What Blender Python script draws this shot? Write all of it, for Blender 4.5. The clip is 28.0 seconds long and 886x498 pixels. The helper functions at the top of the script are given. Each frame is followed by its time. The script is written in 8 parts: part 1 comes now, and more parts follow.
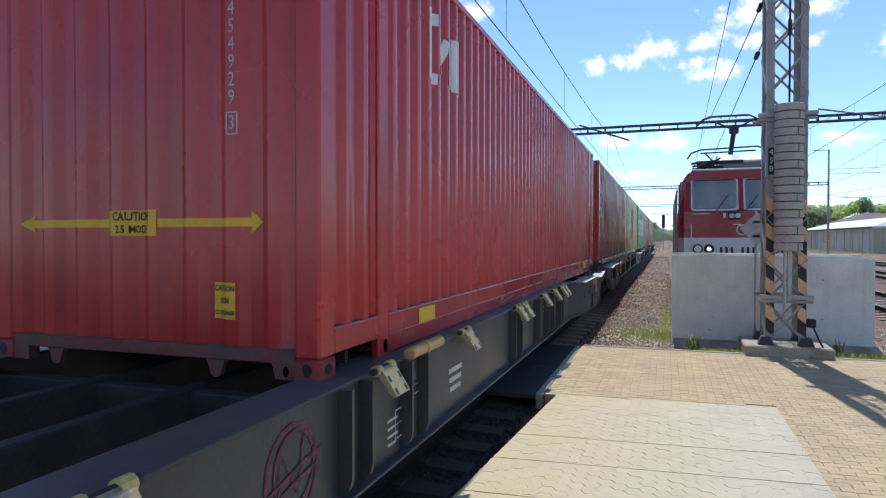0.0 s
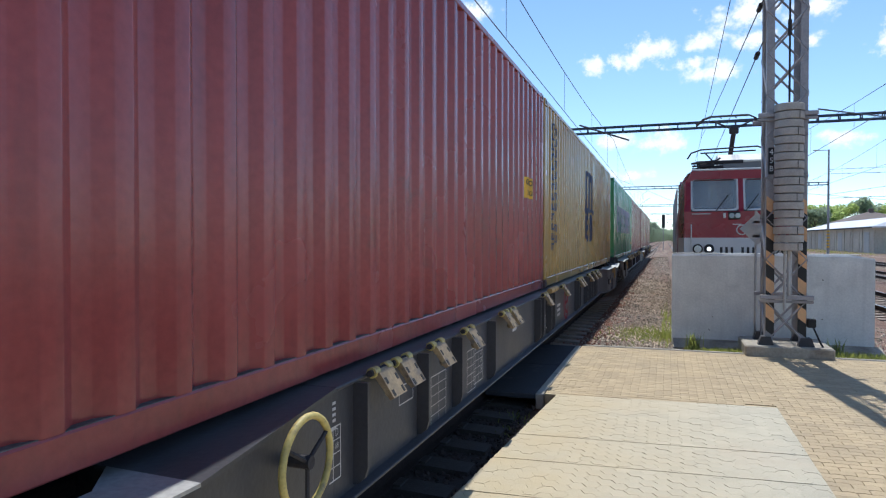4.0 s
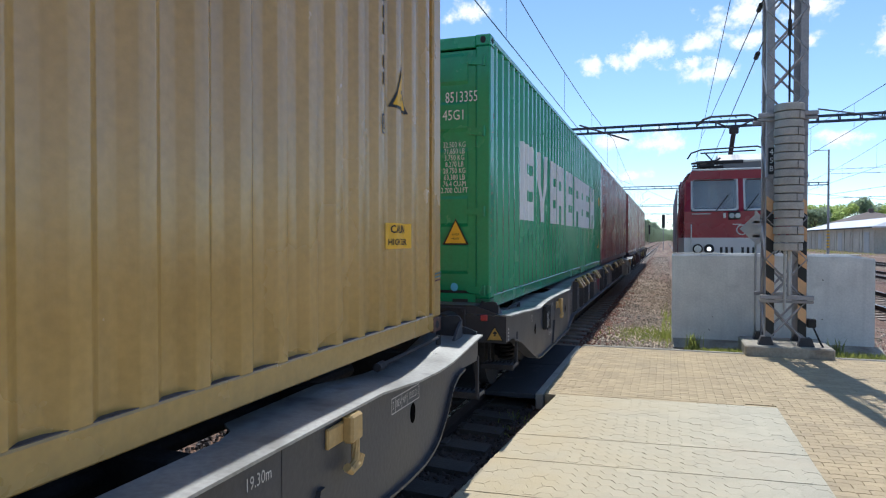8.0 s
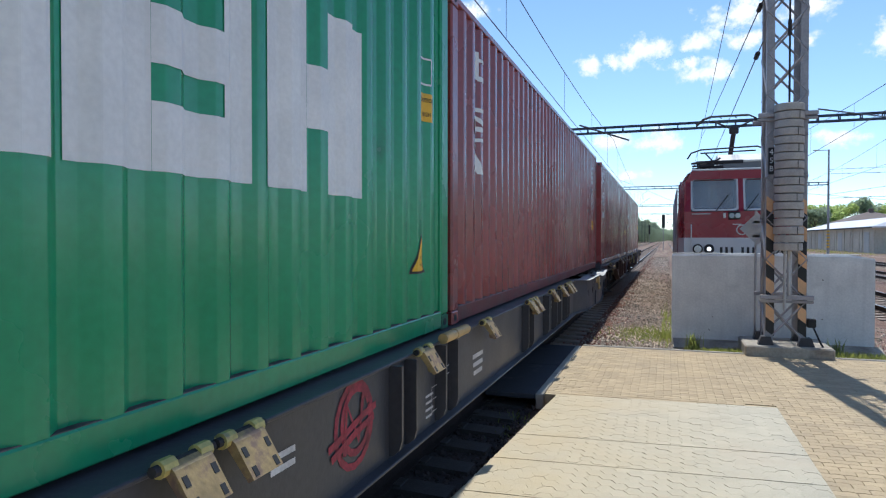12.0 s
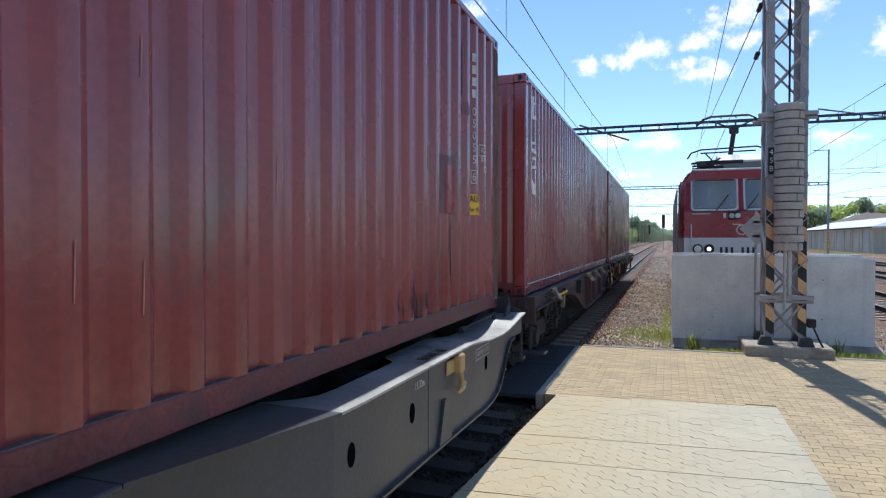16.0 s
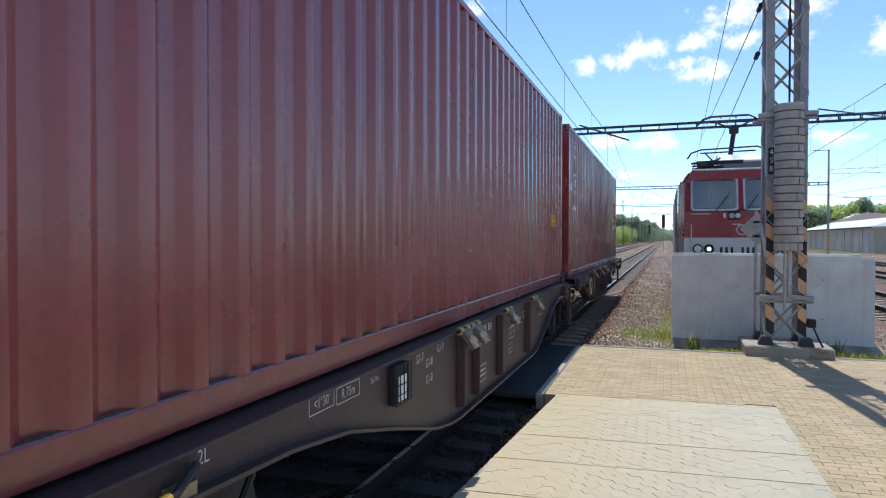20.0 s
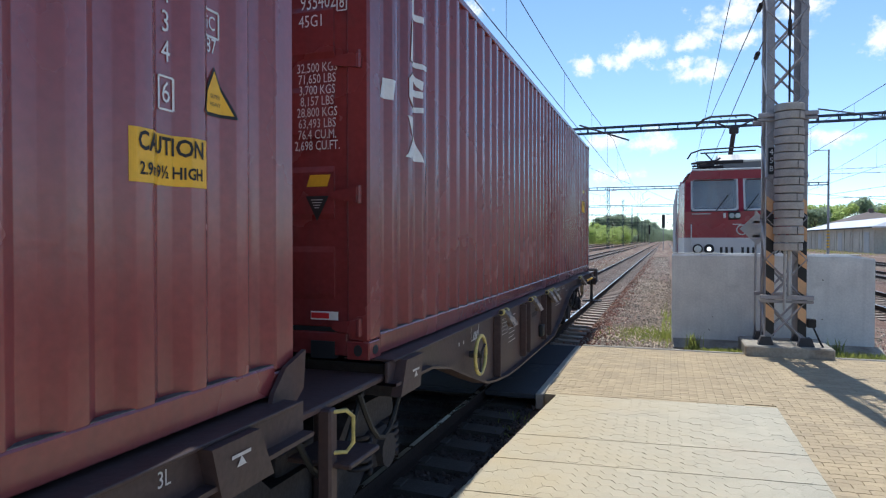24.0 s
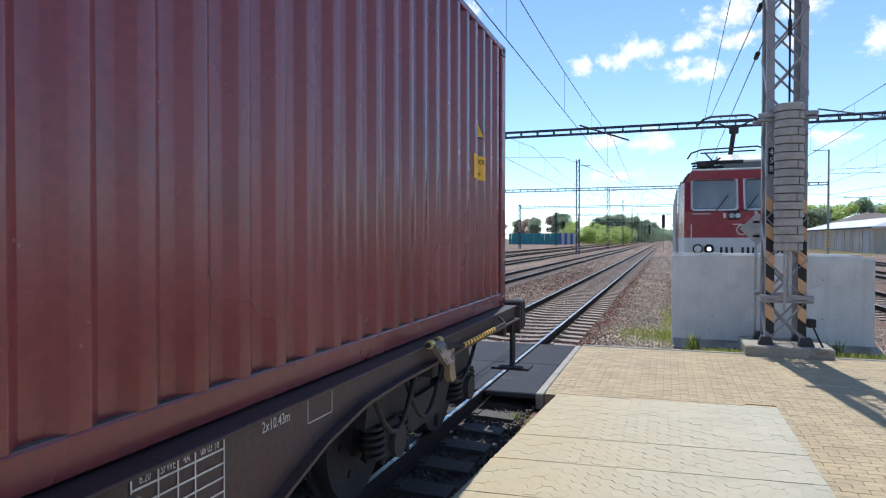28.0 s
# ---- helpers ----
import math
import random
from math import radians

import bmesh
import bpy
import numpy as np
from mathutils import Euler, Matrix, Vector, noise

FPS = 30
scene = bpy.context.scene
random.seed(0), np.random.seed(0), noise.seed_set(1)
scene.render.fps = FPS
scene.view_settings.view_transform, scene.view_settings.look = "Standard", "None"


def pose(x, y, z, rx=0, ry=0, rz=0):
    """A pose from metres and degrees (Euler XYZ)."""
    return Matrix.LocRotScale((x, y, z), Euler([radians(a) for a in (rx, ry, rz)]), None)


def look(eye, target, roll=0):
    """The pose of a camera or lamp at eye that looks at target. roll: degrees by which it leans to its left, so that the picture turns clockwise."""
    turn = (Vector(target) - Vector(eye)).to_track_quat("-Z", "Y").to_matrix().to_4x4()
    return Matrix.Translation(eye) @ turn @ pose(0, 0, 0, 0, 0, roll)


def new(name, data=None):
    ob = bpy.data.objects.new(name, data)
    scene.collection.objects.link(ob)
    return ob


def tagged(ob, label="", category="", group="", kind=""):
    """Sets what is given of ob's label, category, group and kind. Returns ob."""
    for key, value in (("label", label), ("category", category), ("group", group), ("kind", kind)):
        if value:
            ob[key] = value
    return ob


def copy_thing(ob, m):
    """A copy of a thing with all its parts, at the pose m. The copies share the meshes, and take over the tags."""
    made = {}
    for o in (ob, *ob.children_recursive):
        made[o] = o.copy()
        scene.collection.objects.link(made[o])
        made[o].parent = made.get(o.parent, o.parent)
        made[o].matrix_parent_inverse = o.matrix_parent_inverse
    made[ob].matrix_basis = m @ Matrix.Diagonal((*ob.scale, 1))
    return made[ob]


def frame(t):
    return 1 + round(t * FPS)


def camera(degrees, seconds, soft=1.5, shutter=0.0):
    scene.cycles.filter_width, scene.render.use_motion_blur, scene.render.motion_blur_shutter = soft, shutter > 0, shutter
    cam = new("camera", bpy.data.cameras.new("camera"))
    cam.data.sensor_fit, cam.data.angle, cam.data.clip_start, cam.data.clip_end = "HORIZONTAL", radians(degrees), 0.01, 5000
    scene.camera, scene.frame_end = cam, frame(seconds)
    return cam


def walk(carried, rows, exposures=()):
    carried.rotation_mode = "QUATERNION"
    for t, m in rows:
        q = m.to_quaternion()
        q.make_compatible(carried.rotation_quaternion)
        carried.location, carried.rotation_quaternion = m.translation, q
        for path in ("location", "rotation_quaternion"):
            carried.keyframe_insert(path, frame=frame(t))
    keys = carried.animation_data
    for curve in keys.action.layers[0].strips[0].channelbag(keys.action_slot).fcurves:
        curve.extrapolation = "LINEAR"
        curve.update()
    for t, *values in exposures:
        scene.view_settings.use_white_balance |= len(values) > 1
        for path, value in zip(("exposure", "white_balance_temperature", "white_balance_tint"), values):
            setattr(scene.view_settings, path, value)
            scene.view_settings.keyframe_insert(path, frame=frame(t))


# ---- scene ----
# ---- camera: stands still beside the line, rail top is z = 0, the line runs along y
cam = camera(68.6, 28.0, soft=1.2)
STAND = pose(0, 0, 1.92, 89.103, 0, 19.0)
walk(cam, [(0.0, STAND), (28.0, STAND)], exposures=[(0.0, 0.17, 5780, 8), (28.0, 0.17, 5780, 8)])

# ---- daylight: sun high ahead of the camera, a little to the left of the line
SUN_EL, SUN_AZ = radians(59), radians(-7.4)
world = bpy.data.worlds.new("sky")
scene.world = world
world.use_nodes = True
wn = world.node_tree
sky = wn.nodes.new("ShaderNodeTexSky")
sky.sky_type, sky.sun_disc = "NISHITA", False
sky.sun_elevation, sky.sun_rotation = SUN_EL, SUN_AZ
sky.altitude, sky.air_density, sky.dust_density, sky.ozone_density = 900, 0.92, 0.0, 1.6
wn.links.new(sky.outputs[0], wn.nodes["Background"].inputs[0])
wn.nodes["Background"].inputs[1].default_value = 0.155
sun = new("sun", bpy.data.lights.new("sun", "SUN"))
sun.data.energy, sun.data.angle, sun.data.color = 4.2, radians(0.53), (1.0, 0.95, 0.86)
TO_SUN = Vector((math.sin(SUN_AZ) * math.cos(SUN_EL), math.cos(SUN_AZ) * math.cos(SUN_EL), math.sin(SUN_EL)))
sun.matrix_world = look(TO_SUN * 60, (0, 0, 0))

# ---- the train's way: metres travelled towards the camera after t seconds
WAY = (153.6095, -36.7884, -383.1674, 1591.6835, -3769.2172, 5003.4004, -3359.4932, 888.1397)


def travel(t):
    return sum(c * (t / 28.0) ** (k + 1) for k, c in enumerate(WAY))


TRACK_X = -2.985
MOVERS, WHEELSETS = [], []


# ---- materials
def material(name, col, rough=0.6, metal=0.0, var=0.18, scale=3.0, fine=40.0, bump=0.15, grime=None, streak=0.0, spec=0.5, island=0.0, piece=0.0, dust=0.0, edge=None):
    """Painted, cast or stony surface: two scales of noise, optional grime patches and vertical streaks."""
    m = bpy.data.materials.new(name)
    m.use_nodes = True
    t = m.node_tree
    N, L = t.nodes.new, t.links.new
    b = t.nodes["Principled BSDF"]
    b.inputs["Metallic"].default_value = metal
    b.inputs["Specular IOR Level"].default_value = spec
    if dust:
        b.inputs["Sheen Weight"].default_value, b.inputs["Sheen Roughness"].default_value = dust, 0.45
        b.inputs["Sheen Tint"].default_value = (0.85, 0.82, 0.84, 1)
    co = N("ShaderNodeTexCoord")
    n1, n2 = N("ShaderNodeTexNoise"), N("ShaderNodeTexNoise")
    n1.inputs["Scale"].default_value, n1.inputs["Detail"].default_value = scale, 6
    n2.inputs["Scale"].default_value, n2.inputs["Detail"].default_value = fine, 3
    L(co.outputs["Object"], n1.inputs["Vector"])
    L(co.outputs["Object"], n2.inputs["Vector"])
    ramp = N("ShaderNodeMapRange")
    ramp.inputs["From Min"].default_value, ramp.inputs["From Max"].default_value = 0.3, 0.7
    ramp.inputs["To Min"].default_value, ramp.inputs["To Max"].default_value = 1 - var, 1 + var
    L(n1.outputs["Fac"], ramp.inputs["Value"])
    ramp2 = N("ShaderNodeMapRange")
    ramp2.inputs["From Min"].default_value, ramp2.inputs["From Max"].default_value = 0.3, 0.7
    ramp2.inputs["To Min"].default_value, ramp2.inputs["To Max"].default_value = 1 - var * 0.6, 1 + var * 0.6
    L(n2.outputs["Fac"], ramp2.inputs["Value"])
    mul = N("ShaderNodeMath")
    mul.operation = "MULTIPLY"
    L(ramp.outputs[0], mul.inputs[0])
    L(ramp2.outputs[0], mul.inputs[1])
    last = mul.outputs[0]
    if island or piece:
        rnd = N("ShaderNodeNewGeometry").outputs["Random Per Island"] if island else N("ShaderNodeObjectInfo").outputs["Random"]
        r3 = N("ShaderNodeMapRange")
        r3.inputs["To Min"].default_value, r3.inputs["To Max"].default_value = 1 - (island or piece), 1 + (island or piece)
        L(rnd, r3.inputs["Value"])
        mm = N("ShaderNodeMath")
        mm.operation = "MULTIPLY"
        L(last, mm.inputs[0])
        L(r3.outputs[0], mm.inputs[1])
        last = mm.outputs[0]
    tone = N("ShaderNodeVectorMath")
    tone.operation = "SCALE"
    tone.inputs[0].default_value = col
    L(last, tone.inputs["Scale"])
    colour = tone.outputs[0]
    if streak:
        mp = N("ShaderNodeMapping")
        mp.inputs["Scale"].default_value = (9, 9, 0.5)
        L(co.outputs["Object"], mp.inputs["Vector"])
        n3 = N("ShaderNodeTexNoise")
        n3.inputs["Scale"].default_value, n3.inputs["Detail"].default_value = 1.2, 5
        L(mp.outputs[0], n3.inputs["Vector"])
        r4 = N("ShaderNodeMapRange")
        r4.inputs["From Min"].default_value, r4.inputs["From Max"].default_value = 0.5, 0.75
        r4.inputs["To Max"].default_value = streak
        L(n3.outputs["Fac"], r4.inputs["Value"])
        mx = N("ShaderNodeMix")
        mx.data_type = "RGBA"
        mx.inputs["B"].default_value = (col[0] * 0.35 + 0.03, col[1] * 0.35 + 0.03, col[2] * 0.35 + 0.03, 1)
        L(r4.outputs[0], mx.inputs["Factor"])
        L(colour, mx.inputs["A"])
        colour = mx.outputs["Result"]
    if grime:
        gcol, lo, hi, gscale = grime
        n4 = N("ShaderNodeTexNoise")
        n4.inputs["Scale"].default_value, n4.inputs["Detail"].default_value, n4.inputs["Roughness"].default_value = gscale, 8, 0.65
        L(co.outputs["Object"], n4.inputs["Vector"])
        r5 = N("ShaderNodeMapRange")
        r5.inputs["From Min"].default_value, r5.inputs["From Max"].default_value = lo, hi
        L(n4.outputs["Fac"], r5.inputs["Value"])
        mg = N("ShaderNodeMix")
        mg.data_type = "RGBA"
        mg.inputs["B"].default_value = (*gcol, 1)
        L(r5.outputs[0], mg.inputs["Factor"])
        L(colour, mg.inputs["A"])
        colour = mg.outputs["Result"]
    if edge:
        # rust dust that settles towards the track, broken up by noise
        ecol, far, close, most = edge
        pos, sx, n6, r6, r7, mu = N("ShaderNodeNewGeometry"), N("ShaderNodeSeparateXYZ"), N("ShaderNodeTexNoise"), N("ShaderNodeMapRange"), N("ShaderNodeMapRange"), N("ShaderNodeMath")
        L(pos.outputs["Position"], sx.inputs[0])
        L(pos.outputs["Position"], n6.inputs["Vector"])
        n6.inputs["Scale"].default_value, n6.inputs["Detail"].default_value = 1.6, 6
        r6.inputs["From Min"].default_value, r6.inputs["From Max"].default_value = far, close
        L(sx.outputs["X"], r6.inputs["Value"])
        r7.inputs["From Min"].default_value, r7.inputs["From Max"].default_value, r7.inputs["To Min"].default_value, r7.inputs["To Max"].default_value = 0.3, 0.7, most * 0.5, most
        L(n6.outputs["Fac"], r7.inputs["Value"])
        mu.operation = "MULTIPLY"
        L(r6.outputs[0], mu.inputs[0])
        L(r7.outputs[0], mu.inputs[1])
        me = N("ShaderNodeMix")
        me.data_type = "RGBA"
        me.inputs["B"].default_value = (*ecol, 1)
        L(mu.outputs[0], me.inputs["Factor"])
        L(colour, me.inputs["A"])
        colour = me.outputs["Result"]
    L(colour, b.inputs["Base Color"])
    rr = N("ShaderNodeMapRange")
    rr.inputs["From Min"].default_value, rr.inputs["From Max"].default_value = 0.3, 0.7
    rr.inputs["To Min"].default_value, rr.inputs["To Max"].default_value = max(0.05, rough - 0.1), min(1, rough + 0.1)
    L(n1.outputs["Fac"], rr.inputs["Value"])
    L(rr.outputs[0], b.inputs["Roughness"])
    if bump:
        bp = N("ShaderNodeBump")
        bp.inputs["Strength"].default_value, bp.inputs["Distance"].default_value = bump, 0.02
        L(n2.outputs["Fac"], bp.inputs["Height"])
        L(bp.outputs[0], b.inputs["Normal"])
    return m


def foliage(name, col, through_col):
    """Leaves that let the sun shine through them."""
    m = material(name, col, 0.55, var=0.3, scale=0.4, fine=3, bump=0.0, island=0.35)
    t = m.node_tree
    tr, mx = t.nodes.new("ShaderNodeBsdfTranslucent"), t.nodes.new("ShaderNodeMixShader")
    tr.inputs[0].default_value = (*through_col, 1)
    mx.inputs[0].default_value = 0.6
    t.links.new(t.nodes["Principled BSDF"].outputs[0], mx.inputs[1])
    t.links.new(tr.outputs[0], mx.inputs[2])
    t.links.new(mx.outputs[0], t.nodes["Material Output"].inputs[0])
    return m


def glow(name, col, strength):
    m = bpy.data.materials.new(name)
    m.use_nodes = True
    b = m.node_tree.nodes["Principled BSDF"]
    b.inputs["Base Color"].default_value = (*col, 1)
    b.inputs["Emission Color"].default_value = (*col, 1)
    b.inputs["Emission Strength"].default_value = strength
    return m


def glass(name, tint):
    m = bpy.data.materials.new(name)
    m.use_nodes = True
    b = m.node_tree.nodes["Principled BSDF"]
    b.inputs["Base Color"].default_value = (*tint, 1)
    b.inputs["Roughness"].default_value = 0.03
    b.inputs["Transmission Weight"].default_value = 0.85
    b.inputs["IOR"].default_value = 1.45
    return m


RUST = (0.12, 0.055, 0.03)
RED = material("red_paint", (0.44, 0.026, 0.026), 0.25, dust=0.04, spec=0.6, var=0.12, scale=0.8, fine=25, bump=0.05, streak=0.25, grime=((0.10, 0.07, 0.06), 0.66, 0.76, 1.6))
MAROON = material("maroon_paint", (0.225, 0.040, 0.039), 0.25, dust=0.07, spec=0.85, var=0.14, scale=0.7, fine=25, bump=0.05, streak=0.3, grime=((0.13, 0.075, 0.065), 0.62, 0.8, 1.2))
MAROON_D = material("deep_maroon_paint", (0.200, 0.034, 0.033), 0.25, dust=0.06, spec=0.7, var=0.16, scale=0.7, fine=25, bump=0.05, streak=0.3, grime=((0.11, 0.05, 0.045), 0.62, 0.8, 1.2))
MAROON_L = material("light_maroon_paint", (0.30, 0.056, 0.050), 0.24, dust=0.07, spec=0.5, var=0.14, scale=0.7, fine=25, bump=0.05, streak=0.3, grime=((0.13, 0.075, 0.065), 0.62, 0.8, 1.2))
MAROON_B = material("brown_maroon_paint", (0.24, 0.041, 0.037), 0.26, dust=0.07, spec=0.65, var=0.16, scale=0.9, fine=25, bump=0.06, streak=0.4, grime=((0.10, 0.06, 0.06), 0.6, 0.76, 1.4))
TAN = material("tan_yellow_paint", (0.445, 0.265, 0.072), 0.25, dust=0.02, spec=0.75, var=0.12, scale=0.7, fine=25, bump=0.05, streak=0.22, grime=((0.25, 0.16, 0.08), 0.68, 0.82, 1.5))
GREEN = material("green_paint", (0.023, 0.265, 0.110), 0.24, dust=0.02, spec=0.62, var=0.1, scale=0.7, fine=25, bump=0.05, streak=0.2, grime=((0.03, 0.13, 0.07), 0.66, 0.8, 1.4))
GREY_STEEL = material("grey_wagon_paint", (0.043, 0.041, 0.046), 0.48, dust=0.07, spec=0.35, var=0.18, scale=1.2, fine=30, bump=0.08, streak=0.2, grime=((0.10, 0.075, 0.06), 0.6, 0.8, 1.3))
BROWN_STEEL = material("brown_wagon_paint", (0.062, 0.039, 0.037), 0.55, spec=0.3, var=0.25, scale=1.2, fine=30, bump=0.1, streak=0.3, grime=((0.075, 0.036, 0.026), 0.55, 0.75, 1.2))
DECK = material("bare_worn_deck", (0.33, 0.32, 0.305), 0.5, 0.5, var=0.2, scale=2, fine=40, bump=0.08, grime=((0.09, 0.08, 0.075), 0.55, 0.72, 2.5))
DARK_STEEL = material("dark_greasy_steel", (0.040, 0.036, 0.038), 0.75, spec=0.2, var=0.3, scale=4, bump=0.2, grime=(RUST, 0.62, 0.8, 3))
BLACK = material("black_rubber", (0.012, 0.012, 0.013), 0.7, var=0.2, bump=0.1)
VOID = material("dark_opening", (0.004, 0.004, 0.004), 0.9, spec=0.0, bump=0.0)
RAIL_TOP = material("polished_rail_head", (0.42, 0.40, 0.38), 0.3, 1.0, var=0.1, bump=0.02)
RAIL_SIDE = material("rusty_rail_web", (0.035, 0.024, 0.02), 0.9, spec=0.2, var=0.3, scale=5, bump=0.2)
GALV = material("galvanised_steel", (0.42, 0.41, 0.40), 0.5, 0.25, var=0.15, scale=4, bump=0.05, grime=(RUST, 0.66, 0.8, 3))
MAST_GREY = material("grey_mast_paint", (0.31, 0.295, 0.30), 0.55, 0.1, var=0.15, scale=5, bump=0.06, grime=(RUST, 0.66, 0.8, 4))
GANTRY = material("dark_gantry_steel", (0.035, 0.055, 0.085), 0.6, 0.2, var=0.2, scale=2, bump=0.05)
WIRE = material("copper_wire", (0.05, 0.05, 0.055), 0.5, 0.5, var=0.1, bump=0)
KERB = material("worn_kerb_stone", (0.36, 0.32, 0.26), 0.9, var=0.15, scale=2, fine=30, bump=0.3)
CONCRETE = material("weathered_concrete", (0.42, 0.40, 0.36), 0.9, var=0.12, scale=1.8, fine=30, bump=0.25, grime=((0.28, 0.27, 0.25), 0.62, 0.85, 1.2))
DIRTY_CONC = material("dirty_concrete", (0.36, 0.315, 0.25), 0.95, var=0.2, scale=2.5, fine=30, bump=0.4, grime=((0.15, 0.11, 0.08), 0.5, 0.75, 2.0))
WALL_CONC = material("pale_concrete_wall", (0.70, 0.675, 0.63), 0.9, var=0.10, scale=2.2, fine=28, bump=0.22, streak=0.14, grime=((0.55, 0.53, 0.49), 0.60, 0.75, 2.6))
WEIGHT = material("cast_concrete_weights", (0.38, 0.345, 0.305), 0.85, var=0.15, scale=6, bump=0.25, island=0.1)
PIT = material("pitted_concrete", (0.2, 0.18, 0.15), 0.95, bump=0.2)
SLEEPER = material("concrete_sleeper", (0.30, 0.235, 0.185), 0.9, var=0.2, scale=3, bump=0.3, grime=((0.11, 0.07, 0.05), 0.5, 0.75, 2))
PAVER = material("beige_paver", (0.43, 0.325, 0.19), 0.9, var=0.12, scale=1.4, fine=60, bump=0.25, piece=0.10)
PAVER_J = material("beige_paver_far", (0.43, 0.325, 0.19), 0.9, var=0.12, scale=1.4, fine=60, bump=0.25, island=0.10)
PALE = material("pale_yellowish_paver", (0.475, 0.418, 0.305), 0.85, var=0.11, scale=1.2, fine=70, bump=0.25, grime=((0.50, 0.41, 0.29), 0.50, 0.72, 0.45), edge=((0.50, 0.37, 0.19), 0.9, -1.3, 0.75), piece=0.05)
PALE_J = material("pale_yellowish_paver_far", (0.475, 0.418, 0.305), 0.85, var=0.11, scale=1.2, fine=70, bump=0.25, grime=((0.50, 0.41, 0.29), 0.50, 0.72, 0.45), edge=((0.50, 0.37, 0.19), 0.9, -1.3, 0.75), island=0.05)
JOINT = material("sandy_joint", (0.27, 0.215, 0.15), 0.95, var=0.2, scale=4, bump=0.3)
PANEL_GREY = material("grey_crossing_panel", (0.055, 0.055, 0.062), 0.9, spec=0.15, var=0.12, scale=2.5, bump=0.2, grime=((0.17, 0.15, 0.13), 0.6, 0.8, 2))
WHITE = material("white_marking", (0.72, 0.70, 0.68), 0.6, var=0.08, scale=3, bump=0.0)
WHITE_SOFT = material("faded_white_marking", (0.5, 0.47, 0.45), 0.7, var=0.2, scale=5, bump=0.0)
YELLOW = material("yellow_sticker", (0.78, 0.43, 0.022), 0.5, var=0.08, scale=4, bump=0.0)
YELLOW_PAINT = material("worn_yellow_paint", (0.50, 0.39, 0.12), 0.55, var=0.25, scale=8, bump=0.05, grime=((0.22, 0.17, 0.10), 0.55, 0.7, 14))
TANLOCK = material("rusty_tan_lock", (0.25, 0.18, 0.10), 0.6, var=0.3, scale=10, fine=60, bump=0.1, grime=((0.09, 0.075, 0.07), 0.52, 0.66, 8))
INK = material("black_print", (0.015, 0.014, 0.014), 0.6, var=0.1, bump=0.0)
NAVY = material("navy_marking", (0.02, 0.03, 0.075), 0.55, var=0.1, bump=0.0)
LAMP_RED = material("red_tail_disc", (0.6, 0.03, 0.03), 0.4, var=0.05, bump=0.0)
TAIL_RED = material("dull_red_plate", (0.38, 0.045, 0.04), 0.5, var=0.1, scale=6, bump=0.0)
YELLOW_DULL = material("dirty_yellow_sign", (0.40, 0.24, 0.05), 0.6, var=0.2, scale=8, bump=0.0)
PALE_RUST = material("pale_scratch", (0.34, 0.15, 0.12), 0.7, var=0.3, scale=9, bump=0.0)
RUSTED = material("dark_rust", (0.13, 0.05, 0.045), 0.85, var=0.3, scale=9, bump=0.1)
CYAN = material("blue_sticker", (0.10, 0.42, 0.62), 0.5, var=0.05, bump=0.0)
GRAFFITI_DULL = material("faded_red_spray", (0.115, 0.036, 0.042), 0.8, var=0.6, scale=14, bump=0.0)
GRAFFITI = material("red_spray", (0.25, 0.030, 0.042), 0.8, var=0.45, scale=6, bump=0.0)
BLUEGREY = material("sky_blue_patch", (0.17, 0.085, 0.095), 0.6, var=0.2, scale=5, bump=0.0)
LOCO_RED = material("locomotive_red", (0.27, 0.012, 0.024), 0.3, var=0.05, scale=1, bump=0.0)
LOCO_GREY = material("locomotive_light_grey", (0.55, 0.55, 0.54), 0.4, var=0.06, scale=2, bump=0.0)
LOCO_ROOF = material("locomotive_roof_grey", (0.30, 0.29, 0.28), 0.6, var=0.12, scale=3, bump=0.05)
RESISTOR = material("grey_roof_box", (0.20, 0.195, 0.195), 0.6, var=0.15, scale=3, bump=0.05)
ROOF_BOX = material("weathered_beige_roof_box", (0.62, 0.58, 0.51), 0.6, var=0.15, scale=3, bump=0.05)
GLASS = glass("cab_glass", (0.86, 0.92, 0.94))
CAB_DARK = material("cab_interior", (0.05, 0.06, 0.065), 0.8, bump=0.0)
CAB_WALL = material("pale_blue_cab_wall", (0.62, 0.68, 0.70), 0.8, bump=0.0)
CLOTH = material("pale_cab_fittings", (0.6, 0.6, 0.58), 0.8, bump=0.0)
LAMP_ON = glow("lit_headlamp", (1.0, 0.98, 0.92), 0.9)
LENS = material("headlamp_lens", (0.35, 0.38, 0.4), 0.15, 0.3, var=0.05, bump=0.0)
BARK = material("bark", (0.10, 0.07, 0.05), 0.95, var=0.3, scale=6, bump=0.4)
LEAF = foliage("leaf_green", (0.21, 0.27, 0.09), (0.60, 0.70, 0.24))
LEAF_DARK = foliage("leaf_dark_green", (0.18, 0.225, 0.15), (0.46, 0.54, 0.36))
LEAF_BROWN = foliage("leaf_copper", (0.28, 0.21, 0.18), (0.54, 0.40, 0.34))
WEED = foliage("weed_green", (0.17, 0.20, 0.05), (0.34, 0.36, 0.085))
STONE = material("ballast_stone", (0.50, 0.405, 0.30), 0.9, var=0.3, scale=0.5, bump=0.3, island=0.6)
SHED_WALL = material("pale_shed_plaster", (0.50, 0.45, 0.36), 0.9, var=0.15, scale=0.4, fine=4, bump=0.1, streak=0.3)
